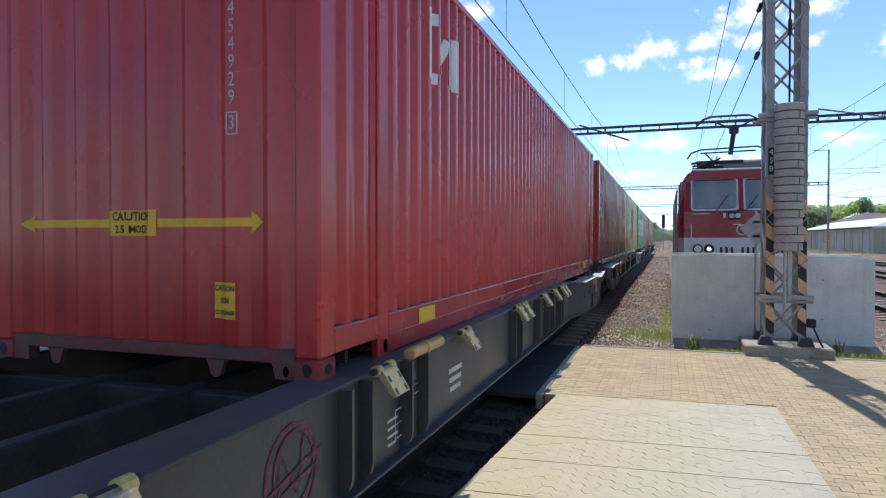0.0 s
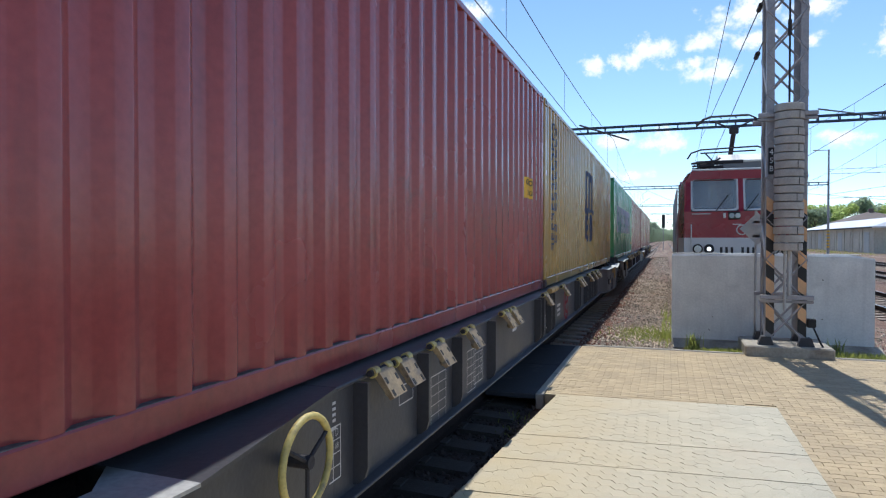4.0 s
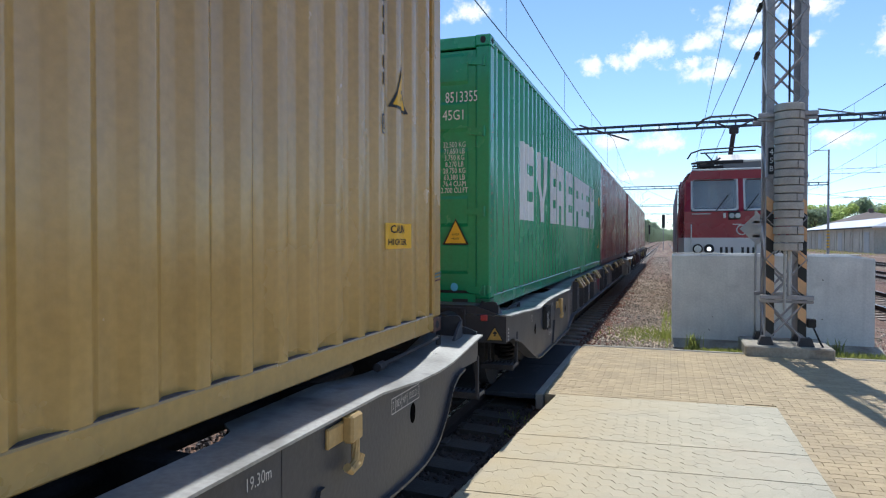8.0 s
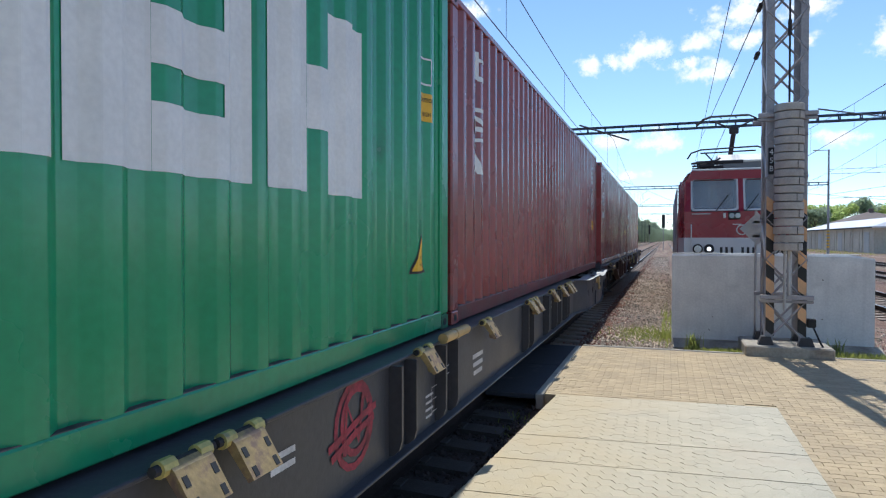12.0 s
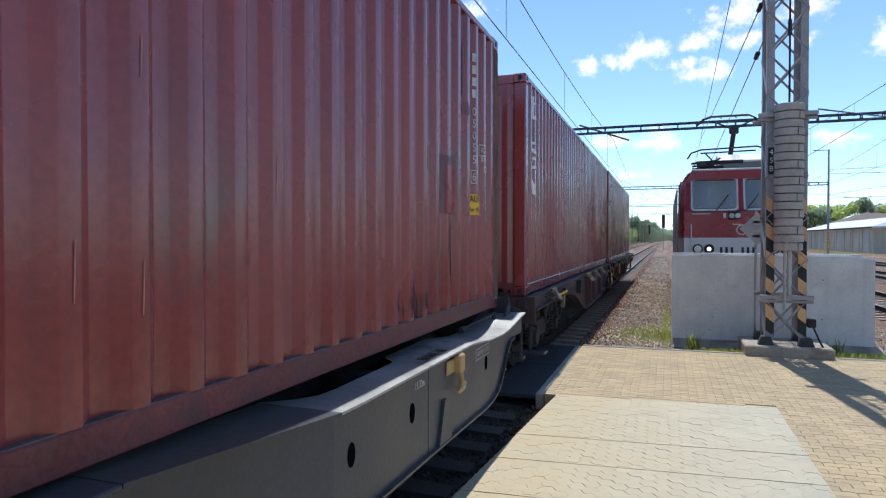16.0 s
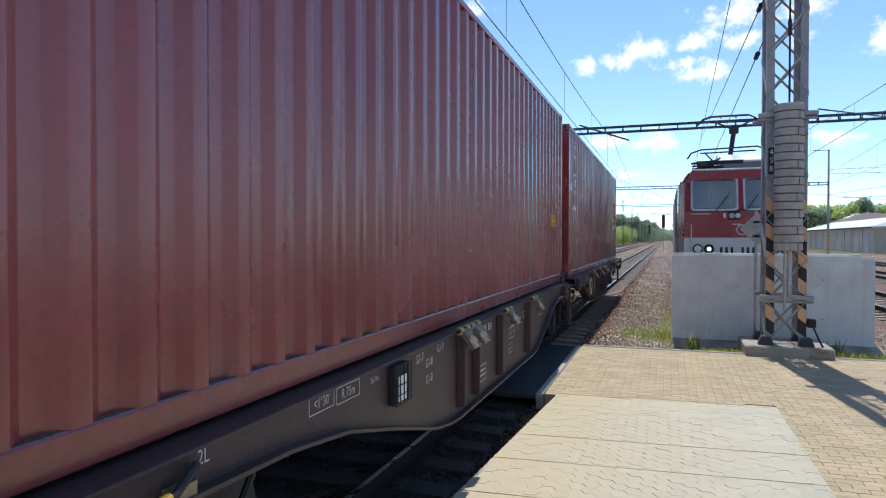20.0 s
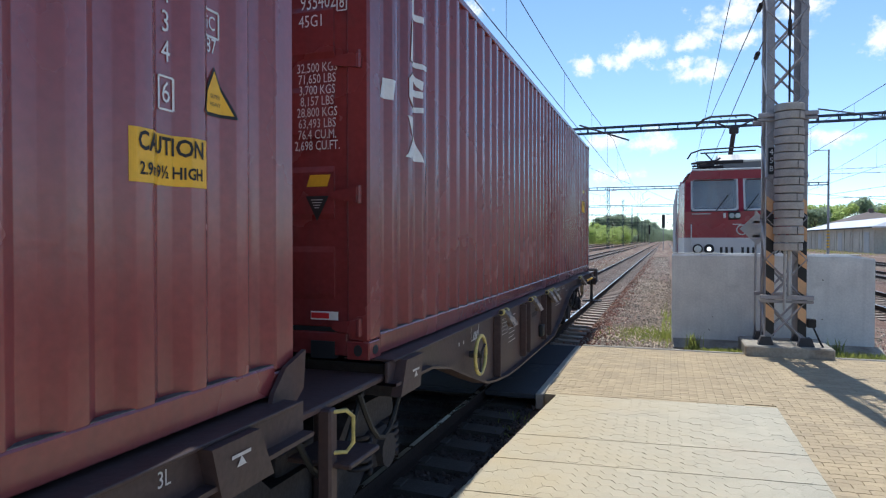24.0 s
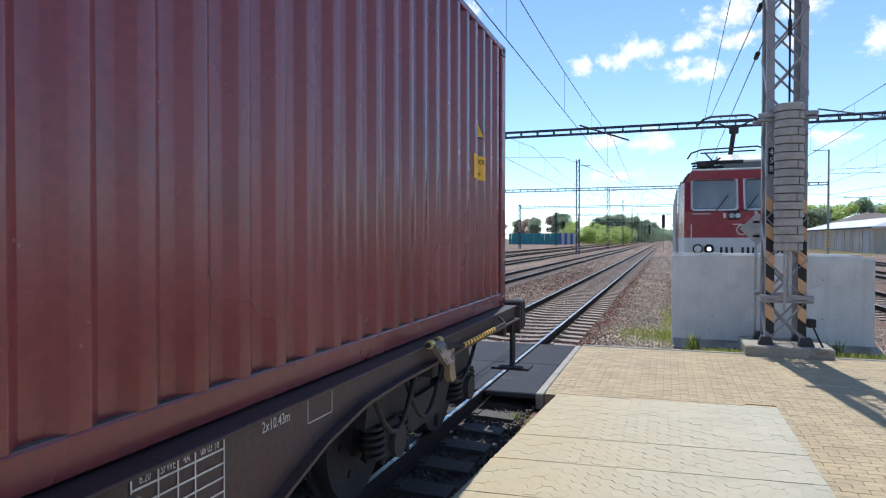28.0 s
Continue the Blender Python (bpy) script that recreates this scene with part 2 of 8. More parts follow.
SHED_ROOF = material("pale_metal_roof", (0.62, 0.62, 0.63), 0.45, 0.2, var=0.1, scale=0.3, fine=3, bump=0.0)
TILE_ROOF = material("dark_tiled_roof", (0.13, 0.095, 0.08), 0.8, var=0.2, scale=1, bump=0.1)
TEAL = material("teal_fence_panel", (0.03, 0.22, 0.25), 0.6, var=0.1, scale=0.3, bump=0.0, island=0.12)
YELLOW_PALE = material("faded_orange_stripe", (0.66, 0.38, 0.19), 0.6, var=0.1, scale=6, bump=0.0)
NAVYBLUE = material("blue_fence_panel", (0.05, 0.12, 0.30), 0.6, var=0.1, bump=0.0)
STONE_RED = material("rusty_ballast_stone", (0.27, 0.13, 0.085), 0.9, var=0.3, scale=0.6, bump=0.3, island=0.5)
# Sleepers and stones before the crossing carry the train's shade in their colour.
SLEEPER_SHADED = material("shade_darkened_sleeper", (0.095, 0.08, 0.066), 0.85, var=0.25, scale=3, bump=0.3, grime=((0.05, 0.035, 0.03), 0.45, 0.7, 2))
STONE_DARK = material("shade_darkened_stone", (0.075, 0.055, 0.045), 0.8, var=0.25, scale=6, bump=0.3, island=0.45)


# ---- mesh helpers
class Shape:
    def __init__(self):
        self.v, self.f = [], []

    def add(self, vs, fs):
        o = len(self.v)
        self.v += [tuple(p) for p in vs]
        self.f += [tuple(i + o for i in q) for q in fs]
        return self

    def box(self, x0, x1, y0, y1, z0, z1, c=0.0):
        if c <= 0:
            vs = [(x, y, z) for z in (z0, z1) for y in (y0, y1) for x in (x0, x1)]
            return self.add(vs, [(0, 2, 3, 1), (4, 5, 7, 6), (0, 1, 5, 4), (2, 6, 7, 3), (0, 4, 6, 2), (1, 3, 7, 5)])
        c = min(c, (x1 - x0) / 2.2, (y1 - y0) / 2.2, (z1 - z0) / 2.2)
        bm = bmesh.new()
        cs = [(x, y, z) for z in (z0, z1) for y in (y0, y1) for x in (x0, x1)]
        vs = [bm.verts.new(p) for p in cs]
        for q in [(0, 2, 3, 1), (4, 5, 7, 6), (0, 1, 5, 4), (2, 6, 7, 3), (0, 4, 6, 2), (1, 3, 7, 5)]:
            bm.faces.new([vs[i] for i in q])
        bmesh.ops.bevel(bm, geom=bm.edges[:], offset=c, segments=1, affect="EDGES")
        return self.merge(bm)

    def merge(self, bm):
        bm.verts.ensure_lookup_table()
        bm.verts.index_update()
        self.add([v.co[:] for v in bm.verts], [[v.index for v in q.verts] for q in bm.faces])
        bm.free()
        return self

    def cyl(self, p0, p1, r, n=12, r2=None):
        p0, p1 = Vector(p0), Vector(p1)
        r2 = r if r2 is None else r2
        q = (p1 - p0).to_track_quat("Z", "Y")
        vs = []
        for p, rad in ((p0, r), (p1, r2)):
            vs += [p + q @ Vector((rad * math.cos(2 * math.pi * i / n), rad * math.sin(2 * math.pi * i / n), 0)) for i in range(n)]
        fs = [(i, (i + 1) % n, n + (i + 1) % n, n + i) for i in range(n)]
        return self.add(vs, fs + [tuple(range(n - 1, -1, -1)), tuple(range(n, 2 * n))])

    def tube(self, pts, r, n=6):
        """One bent rod through the points, its ends closed."""
        ps = [Vector(p) for p in pts]
        vs = []
        for i, p in enumerate(ps):
            d = (ps[min(i + 1, len(ps) - 1)] - ps[max(i - 1, 0)]).normalized()
            side = d.cross(Vector((0.31, 0.17, 0.93))).normalized()
            up = d.cross(side)
            vs += [p + (side * math.cos(2 * math.pi * k / n) + up * math.sin(2 * math.pi * k / n)) * r for k in range(n)]
        fs = [(i * n + k, i * n + (k + 1) % n, (i + 1) * n + (k + 1) % n, (i + 1) * n + k) for i in range(len(ps) - 1) for k in range(n)]
        return self.add(vs, fs + [tuple(range(n - 1, -1, -1)), tuple(range((len(ps) - 1) * n, len(ps) * n))])

    def ring(self, centre, axis, R, r, n=24, k=8):
        q = Vector(axis).to_track_quat("Z", "Y")
        c = Vector(centre)
        vs = [c + q @ Vector(((R + r * math.cos(b)) * math.cos(a), (R + r * math.cos(b)) * math.sin(a), r * math.sin(b)))
              for a in (2 * math.pi * i / n for i in range(n)) for b in (2 * math.pi * j / k for j in range(k))]
        return self.add(vs, [(i * k + j, ((i + 1) % n) * k + j, ((i + 1) % n) * k + (j + 1) % k, i * k + (j + 1) % k) for i in range(n) for j in range(k)])

    def prism(self, poly, axis, a, b):
        """A polygon extruded along an axis; poly holds the other two coordinates in cyclic order (x: y,z; y: x,z; z: x,y)."""
        put = {"x": lambda p, s: (s, p[0], p[1]), "y": lambda p, s: (p[0], s, p[1]), "z": lambda p, s: (p[0], p[1], s)}[axis]
        n = len(poly)
        vs = [put(p, a) for p in poly] + [put(p, b) for p in poly]
        return self.add(vs, [(i, (i + 1) % n, n + (i + 1) % n, n + i) for i in range(n)] + [tuple(range(n - 1, -1, -1)), tuple(range(n, 2 * n))])

    def moved(self, m):
        self.v = [tuple(m @ Vector(p)) for p in self.v]
        return self

    def mesh(self, name, smooth=False):
        me = bpy.data.meshes.new(name)
        bm = bmesh.new()
        vs = [bm.verts.new(p) for p in self.v]
        for q in self.f:
            try:
                bm.faces.new([vs[i] for i in q])
            except ValueError:
                pass
        bmesh.ops.recalc_face_normals(bm, faces=bm.faces[:])
        if smooth:
            for q in bm.faces:
                q.smooth = True
        bm.to_mesh(me)
        bm.free()
        return me


def fast_mesh(name, v, f):
    me = bpy.data.meshes.new(name)
    me.from_pydata(v, [], f)
    me.update()
    return me


def part(name, shape, mat, parent, label="", smooth=False):
    me = shape if isinstance(shape, bpy.types.Mesh) else shape.mesh(name, smooth)
    if not me.materials:
        me.materials.append(mat)
    ob = new(name, me)
    ob.parent = parent
    return tagged(ob, label=label) if label else ob


def thing(name, label, category, group="", m=None, kind=""):
    ob = new(name)
    ob.empty_display_size = 0.1
    if m is not None:
        ob.matrix_basis = m
    return tagged(ob, label, category, group, kind)


def single(name, shape, mat, label, category, group="", kind="", m=None, smooth=False):
    me = shape if isinstance(shape, bpy.types.Mesh) else shape.mesh(name, smooth)
    me.materials.append(mat)
    ob = new(name, me)
    if m is not None:
        ob.matrix_basis = m
    return tagged(ob, label, category, group, kind)


def text_shape(txt, size, squeeze=0.8, align="CENTER", bold=0.0):
    cu = bpy.data.curves.new("lettering", "FONT")
    cu.body, cu.size, cu.align_x, cu.align_y, cu.resolution_u = txt, size, align, "CENTER", 2
    cu.offset = bold * size
    ob = bpy.data.objects.new("lettering", cu)
    me = bpy.data.meshes.new_from_object(ob)
    s = Shape().add([(v.co.x * squeeze, v.co.y, 0) for v in me.vertices], [tuple(p.vertices) for p in me.polygons])
    bpy.data.objects.remove(ob)
    bpy.data.meshes.remove(me)
    bpy.data.curves.remove(cu)
    return s


def flat(polys):
    """A flat marking from polygons in the plane."""
    s = Shape()
    for p in polys:
        s.add([(a, b, 0) for a, b in p], [tuple(range(len(p)))])
    return s


def rect(cx, cy, w, h, lean=0.0):
    return [(cx - w / 2 - lean, cy - h / 2), (cx + w / 2 - lean, cy - h / 2), (cx + w / 2 + lean, cy + h / 2), (cx - w / 2 + lean, cy + h / 2)]


def stroke(pts, w):
    """A painted line of width w through the points, as polygons."""
    side = []
    for i, (a, b) in enumerate(pts):
        (pa, pb), (na, nb) = pts[max(i - 1, 0)], pts[min(i + 1, len(pts) - 1)]
        if i == len(pts) - 1 and pts[0] == pts[-1]:
            (pa, pb), (na, nb) = pts[-2], pts[1]
        elif i == 0 and pts[0] == pts[-1]:
            (pa, pb), (na, nb) = pts[-2], pts[1]
        L = math.hypot(na - pa, nb - pb) or 1
        nx, ny = -(nb - pb) / L * w / 2, (na - pa) / L * w / 2
        side.append(((a + nx, b + ny), (a - nx, b - ny)))
    out = [[p[0], p[1], n[1], n[0]] for p, n in zip(side[:-1], side[1:])]
    return out


# ---- containers: origin under the middle of the leading end, y runs back along the train
HALF, DEEP = 1.219, 0.040
FOLDS = (0.0, 0.126, 0.252, 0.270, 0.288, 0.460, 0.478, 0.496, 0.622, 0.748, 0.766, 0.788, 0.960, 0.982)
# pitch of the side corrugation and where it begins, set for each container as it is built
FORM = {"side": (0.287, 0.17), "end": (0.278, 0.17), "rear": (0.278, 0.02), "lift": 0.0}


def ease(t, r=0.15):
    """A straight flank with a small radius at either fold."""
    k = 2 * r * (1 - r)
    return t * t / k if t < r else 1 - (1 - t) ** 2 / k if t > 1 - r else (t - r / 2) / (1 - r)


def wave(s, face="side"):
    """Depth of the wall corrugation at the distance s along it."""
    pitch, start = FORM[face]
    p = ((s - start) % pitch) / pitch
    if p < 0.252:
        return 0.0
    if p < 0.496:
        return DEEP * ease((p - 0.252) / 0.244)
    if p < 0.748:
        return DEEP
    return DEEP * (1 - ease((p - 0.748) / 0.252))


def kinks(a, b, face="side"):
    pitch, start = FORM[face]
    out = [a]
    k = math.floor((a - start) / pitch) * pitch + start
    while k < b:
        for d in FOLDS:
            if a + 1e-4 < k + d * pitch < b - 1e-4:
                out.append(k + d * pitch)
        k += pitch
    return out + [b]


def wall_strip(a, b, z0, z1, put, face="side"):
    ks = kinks(a, b, face)
    s = Shape()
    vs = []
    for k in ks:
        vs += [put(k, wave(k, face), z0), put(k, wave(k, face), z1)]
    return s.add(vs, [(2 * i, 2 * i + 2, 2 * i + 3, 2 * i + 1) for i in range(len(ks) - 1)])


def on_wall(shape, end=False, corrugated=True, at=(0, 0), proud=0.004, surface=0.006):
    """Lays a flat marking on the side facing the platform, or on the leading end, following the corrugation."""
    bm = bmesh.new()
    vs = [bm.verts.new((p[0] + at[0], p[1] + at[1], 0)) for p in shape.v]
    for q in shape.f:
        try:
            bm.faces.new([vs[i] for i in q])
        except ValueError:
            pass
    shift = HALF if end else 0.0
    if corrugated and vs:
        lo, hi = min(v.co.x for v in bm.verts), max(v.co.x for v in bm.verts)
        for k in kinks(lo + shift, hi + shift, "end" if end else "side")[1:-1]:
            bmesh.ops.bisect_plane(bm, geom=bm.verts[:] + bm.edges[:] + bm.faces[:], plane_co=(k - shift, 0, 0), plane_no=(1, 0, 0))
    for v in bm.verts:
        u, z = v.co.x, v.co.y
        d = (wave(u + shift, "end" if end else "side") if corrugated else 0.0) + surface - proud
        v.co = (u, d, z) if end else (HALF - d, u, z)
    s = Shape()
    return s.merge(bm)


def corner_casting(x, y, z, sx, sy):
    """A cast corner block with its slots sunk into two faces."""
    s = Shape()
    s.box(min(x, x - sx * 0.162), max(x, x - sx * 0.162), min(y, y + sy * 0.178), max(y, y + sy * 0.178), z, z + 0.118, 0.008)
    return s


def oval(cx, cz, w, h, n=14):
    return [(cx + w / 2 * math.cos(2 * math.pi * i / n), cz + h / 2 * math.sin(2 * math.pi * i / n)) for i in range(n)]


MID = -0.07  # where the door leaves meet
RODS = {"light_maroon_paint": material("faded_mauve_rod_paint", (0.44, 0.33, 0.30), 0.55, spec=0.4, var=0.2, scale=8, fine=60, bump=0.05, grime=((0.12, 0.07, 0.06), 0.6, 0.7, 12))}
LEDGE_DIRT = material("settled_dark_dirt", (0.12, 0.10, 0.092), 0.95, spec=0.2, var=0.35, scale=5, fine=50, bump=0.3)
CASTINGS = {"tan_yellow_paint": material("rusty_corner_casting", (0.115, 0.058, 0.045), 0.75, spec=0.3, var=0.3, scale=7, fine=50, bump=0.3, grime=((0.30, 0.20, 0.09), 0.58, 0.66, 9)),
            "light_maroon_paint": material("worn_maroon_casting", (0.15, 0.045, 0.042), 0.7, spec=0.3, var=0.3, scale=7, fine=50, bump=0.3, grime=((0.09, 0.06, 0.05), 0.52, 0.62, 9)),
            "green_paint": material("dirty_green_casting", (0.03, 0.13, 0.065), 0.65, spec=0.3, var=0.3, scale=7, fine=50, bump=0.3, grime=((0.05, 0.06, 0.04), 0.52, 0.64, 8)),
            "red_paint": material("scuffed_red_casting", (0.24, 0.030, 0.030), 0.6, spec=0.4, var=0.3, scale=7, fine=50, bump=0.3, grime=((0.08, 0.05, 0.045), 0.55, 0.64, 8))}


GRIMY = {"red_paint": material("grimy_brown_red_sill", (0.17, 0.050, 0.045), 0.6, spec=0.3, var=0.3, scale=3, fine=40, bump=0.15, grime=((0.09, 0.065, 0.055), 0.48, 0.66, 3)),
         "maroon_paint": material("grimy_maroon_sill", (0.15, 0.045, 0.042), 0.6, spec=0.3, var=0.3, scale=3, fine=40, bump=0.15, grime=((0.09, 0.06, 0.055), 0.5, 0.68, 3)),
         "brown_maroon_paint": material("grimy_dark_maroon_rail", (0.16, 0.046, 0.043), 0.55, spec=0.3, var=0.3, scale=2, fine=40, bump=0.15, grime=((0.10, 0.06, 0.055), 0.5, 0.7, 2.5))}


def container(label, L, H, mat, doors, posts=(), dark=BLACK, pitch=0.287, edge=0.0, lift=0.0):
    """A box container; edge is where one outer fold of the side walls lies, lift raises its markings."""
    FORM["side"], FORM["lift"] = (pitch, edge - 0.252 * pitch), lift
    c = thing("shipping_container", label, "container", "containers on the freight train")
    zb, zt = (0.278 if posts else 0.152), H - 0.075
    body0, body1 = 0.17, L - 0.17
    stops = [body0] + [q for p in posts for q in (p - 0.08, p + 0.08)] + [body1]
    for side in (1, -1):
        s = Shape()
        for a, b in zip(stops[0::2], stops[1::2]):
            w = wall_strip(a, b, zb, zt, lambda k, d, z: (side * (HALF - 0.006 - d), k, z))
            s.add(w.v, w.f)
        part("side_panel", s, mat, c, "", True)
        runs = [(0.17, L - 0.17, 0.015)] if not posts else [(0.17, posts[0] - 0.08, 0.13), (posts[0] + 0.08, posts[1] - 0.08, 0.012), (posts[1] + 0.08, L - 0.17, 0.13)]
        for r0, r1, rz in runs:
            part("bottom_side_rail", Shape().box(*sorted((side * (HALF - 0.05), side * (HALF - 0.001))), r0, r1, rz, zb, 0.008), GRIMY["brown_maroon_paint"] if mat is MAROON_B else mat, c)
            if posts and rz < 0.1:
                part("rail_fold", Shape().box(*sorted((side * (HALF - 0.002), side * (HALF + 0.006))), r0, r1, 0.128, 0.140, 0.003), mat, c)
        for r0, r1, rz in runs:
            part("ledge_grime", Shape().box(*sorted((side * (HALF - 0.052), side * (HALF - 0.009))), r0 + 0.004, r1 - 0.004, zb - 0.002, zb + 0.004), LEDGE_DIRT, c, "dark dirt lying on the rail's ledge")
        part("top_side_rail", Shape().box(*sorted((side * (HALF - 0.07), side * (HALF - 0.001))), 0.17, L - 0.17, zt, H - 0.01, 0.008), mat, c)
        for p in posts:
            part("corner_post", Shape().box(*sorted((side * (HALF - 0.06), side * HALF)), p - 0.08, p + 0.08, 0.0, H - 0.004, 0.01), mat, c)
        for y, sy in ((0, 1), (L, -1)):
            part("corner_post", Shape().box(*sorted((side * (HALF - 0.16), side * HALF)), *sorted((y, y + sy * 0.174)), 0.118, H - 0.118, 0.016), mat, c)
            for z in (0, H - 0.118):
                k = part("corner_casting", corner_casting(side * HALF, y, z, side, sy), CASTINGS.get(mat.name, mat) if z == 0 else mat, c)
                if side == 1:
                    part("slot", Shape().prism(oval(y + sy * 0.09, z + 0.06, 0.08, 0.06), "x", HALF - 0.05, HALF + 0.002), dark, k)
                part("slot", Shape().prism(oval(side * (HALF - 0.08), z + 0.06, 0.06, 0.075), "y", *((-0.002, 0.05) if sy == 1 else (L - 0.05, L + 0.002))), dark, k)
    roof = Shape()
    ys = kinks(0.17, L - 0.17)
    vs = []
    for k in ys:
        vs += [(-HALF + 0.06, k, H - 0.012 - 0.5 * wave(k)), (HALF - 0.06, k, H - 0.012 - 0.5 * wave(k))]
    roof.add(vs, [(2 * i, 2 * i + 1, 2 * i + 3, 2 * i + 2) for i in range(len(ys) - 1)])
    part("roof_panel", roof, mat, c)
    part("floor_underside", Shape().box(-HALF + 0.05, HALF - 0.05, 0.1, L - 0.1, 0.13, 0.16), DARK_STEEL, c)
    for i in range(int(L / 0.6)):
        part("cross_member", Shape().box(-HALF + 0.06, HALF - 0.06, 0.4 + i * 0.6, 0.44 + i * 0.6, 0.03, 0.13), DARK_STEEL, c) if i < 4 else None
    for y, sy in ((0, 1), (L, -1)):
        a, b = sorted((y + sy * 0.01, y + sy * 0.13))
        part("end_sill", Shape().box(-HALF + 0.162, HALF - 0.162, a, b, 0.02 if doors or y else 0.085, 0.17, 0.008), GRIMY.get(mat.name, mat) if y == 0 else mat, c)
        part("end_header", Shape().box(-HALF + 0.162, HALF - 0.162, a, b, H - 0.13, H - 0.004, 0.008), mat, c)
    e = 1.0575
    part("rear_end_panel", wall_strip(-e, e, 0.17, H - 0.13, lambda k, d, z: (k, L - 0.02 - d, z), "rear"), mat, c)
    if not doors:
        w = wall_strip(HALF - e, HALF + e, 0.17, H - 0.13, lambda k, d, z: (k - HALF, 0.006 + d, z), "end")
        part("front_end_panel", w, mat, c, "", True)
        for x in (-1.16, -0.715, 0.515):
            ear = [(x - 0.075, 0.10), (x + 0.075, 0.10), (x + 0.05, 0.05), (x + 0.036, 0.0), (x + 0.016, -0.018), (x - 0.016, -0.018), (x - 0.036, 0.0), (x - 0.05, 0.05)]
            part("tab", Shape().prism(ear, "y", 0.03, 0.07), GRIMY.get(mat.name, mat), c, "rounded lifting tab under the sill")
        for x in (HALF - 0.29, -HALF + 0.162):
            part("corner_gusset", Shape().prism([(x, 0.0), (x + 0.128, 0.0), (x + 0.128, 0.12), (x - 0.03, 0.12)], "y", 0.012, 0.09), GRIMY.get(mat.name, mat), c)
        part("gusset_hole", Shape().prism(oval(HALF - 0.22, 0.045, 0.034, 0.062), "y", 0.008, 0.05), VOID, c)
        return c
    for sgn in (-1, 1):
        x0, x1 = (MID + 0.012, e) if sgn > 0 else (-e, MID - 0.012)
        rods = RODS.get(mat.name, GALV)
        d = part("door", Shape().box(x0, x1, 0.02, 0.06, 0.20, H - 0.15, 0.006), mat, c)
        rails = [0.215 + i * (H - 0.38) / 5 for i in range(6)]
        for za, zc in zip(rails[:-1], rails[1:]):
            part("door_pressing", Shape().prism([(0.021, za + 0.16), (0.004, za + 0.20), (0.004, zc - 0.05), (0.021, zc - 0.01)], "x", x0 + 0.09, x1 - 0.09), mat, d)
        for off in (0.11, 0.60):
            x = off if sgn > 0 else (-0.275 if off < 0.4 else -0.76)
            rod = part("lock_rod", Shape().cyl((x, -0.035, 0.06), (x, -0.035, H - 0.06), 0.019, 10), rods, d, "worn steel lock rod", True)
            for z in (0.09, H - 0.16):
                part("keeper", Shape().box(x - 0.03, x + 0.03, -0.06, 0.0, z, z + 0.05, 0.006), rods, d)
            for z in (0.24, 1.04, 1.93, H - 0.3):
                part("guide_bracket", Shape().box(x - 0.03, x + 0.03, -0.058, 0.006, z - 0.028 - (0.06 if z < 0.4 else 0), z + 0.028, 0.008).box(x - 0.062, x + 0.055, -0.012, 0.006, z - 0.024 - (0.05 if z < 0.4 else 0), z + 0.024, 0.004), rods, d)
            hz = 0.61 if off < 0.4 else 0.83
            hx = x + sgn * (0.03 if off < 0.4 else -0.40)
            part("handle", Shape().box(min(x, hx + sgn * 0.37), max(x, hx + sgn * 0.37), -0.062, -0.047, hz - 0.014, hz + 0.014, 0.005) if off < 0.4 else
                 Shape().box(*sorted((x, x - sgn * 0.4)), -0.062, -0.047, hz - 0.014, hz + 0.014, 0.005), rods, d, "worn steel door handle")
            part("handle_hub", Shape().box(x - 0.04, x + 0.04, -0.066, -0.02, hz - 0.035, hz + 0.035, 0.006), rods, d)
            mx = x + sgn * (0.2 if off < 0.4 else -0.2)
            part("handle_catch", Shape().prism(oval(mx, hz, 0.036, 0.13, 12), "y", -0.046, -0.012).cyl((mx, -0.066, hz + 0.035), (mx, -0.04, hz + 0.035), 0.012, 8).cyl((mx, -0.066, hz - 0.04), (mx, -0.04, hz - 0.04), 0.012, 8), rods, d)
        part("door_gasket", Shape().box(*sorted((MID + sgn * 0.002, MID + sgn * 0.011)), 0.008, 0.05, 0.20, H - 0.15), BLACK, d)
        for z in (0.21, 1.05, 1.90, H - 0.28):
            hx = [(sgn * (e - 0.10), z - 0.012), (sgn * (e - 0.07), z - 0.03), (sgn * (e + 0.085), z - 0.048), (sgn * (e + 0.085), z + 0.048), (sgn * (e - 0.07), z + 0.03), (sgn * (e - 0.10), z + 0.012)]
            part("hinge", Shape().prism(hx, "y", -0.012, 0.022).cyl((sgn * (e + 0.095), -0.008, z - 0.055), (sgn * (e + 0.095), -0.008, z + 0.055), 0.017, 10), mat, d)
    part("sill_pocket", Shape().box(0.80, 0.97, -0.002, 0.06, 0.0, 0.11), BLACK, c)
    part("door_seal", Shape().box(-e, e, 0.012, 0.04, 0.172, 0.198), BLACK, c)
    return c


def mark(name, shape, mat, parent, label="", end=False, corrugated=True, at=(0, 0), proud=0.004, surface=0.006):
    return part(name, on_wall(shape, end, corrugated, (at[0], at[1] + FORM["lift"]), proud, surface), mat, parent, label)


def marks(name, polys, mat, parent, label="", at=(0, 0), end=False):
    """One part for each painted shape, each a hair prouder than the last."""
    for i, p in enumerate(polys):
        mark(name, flat([p]), mat, parent, label, end, True, at, 0.004 + 0.0004 * (i % 8))


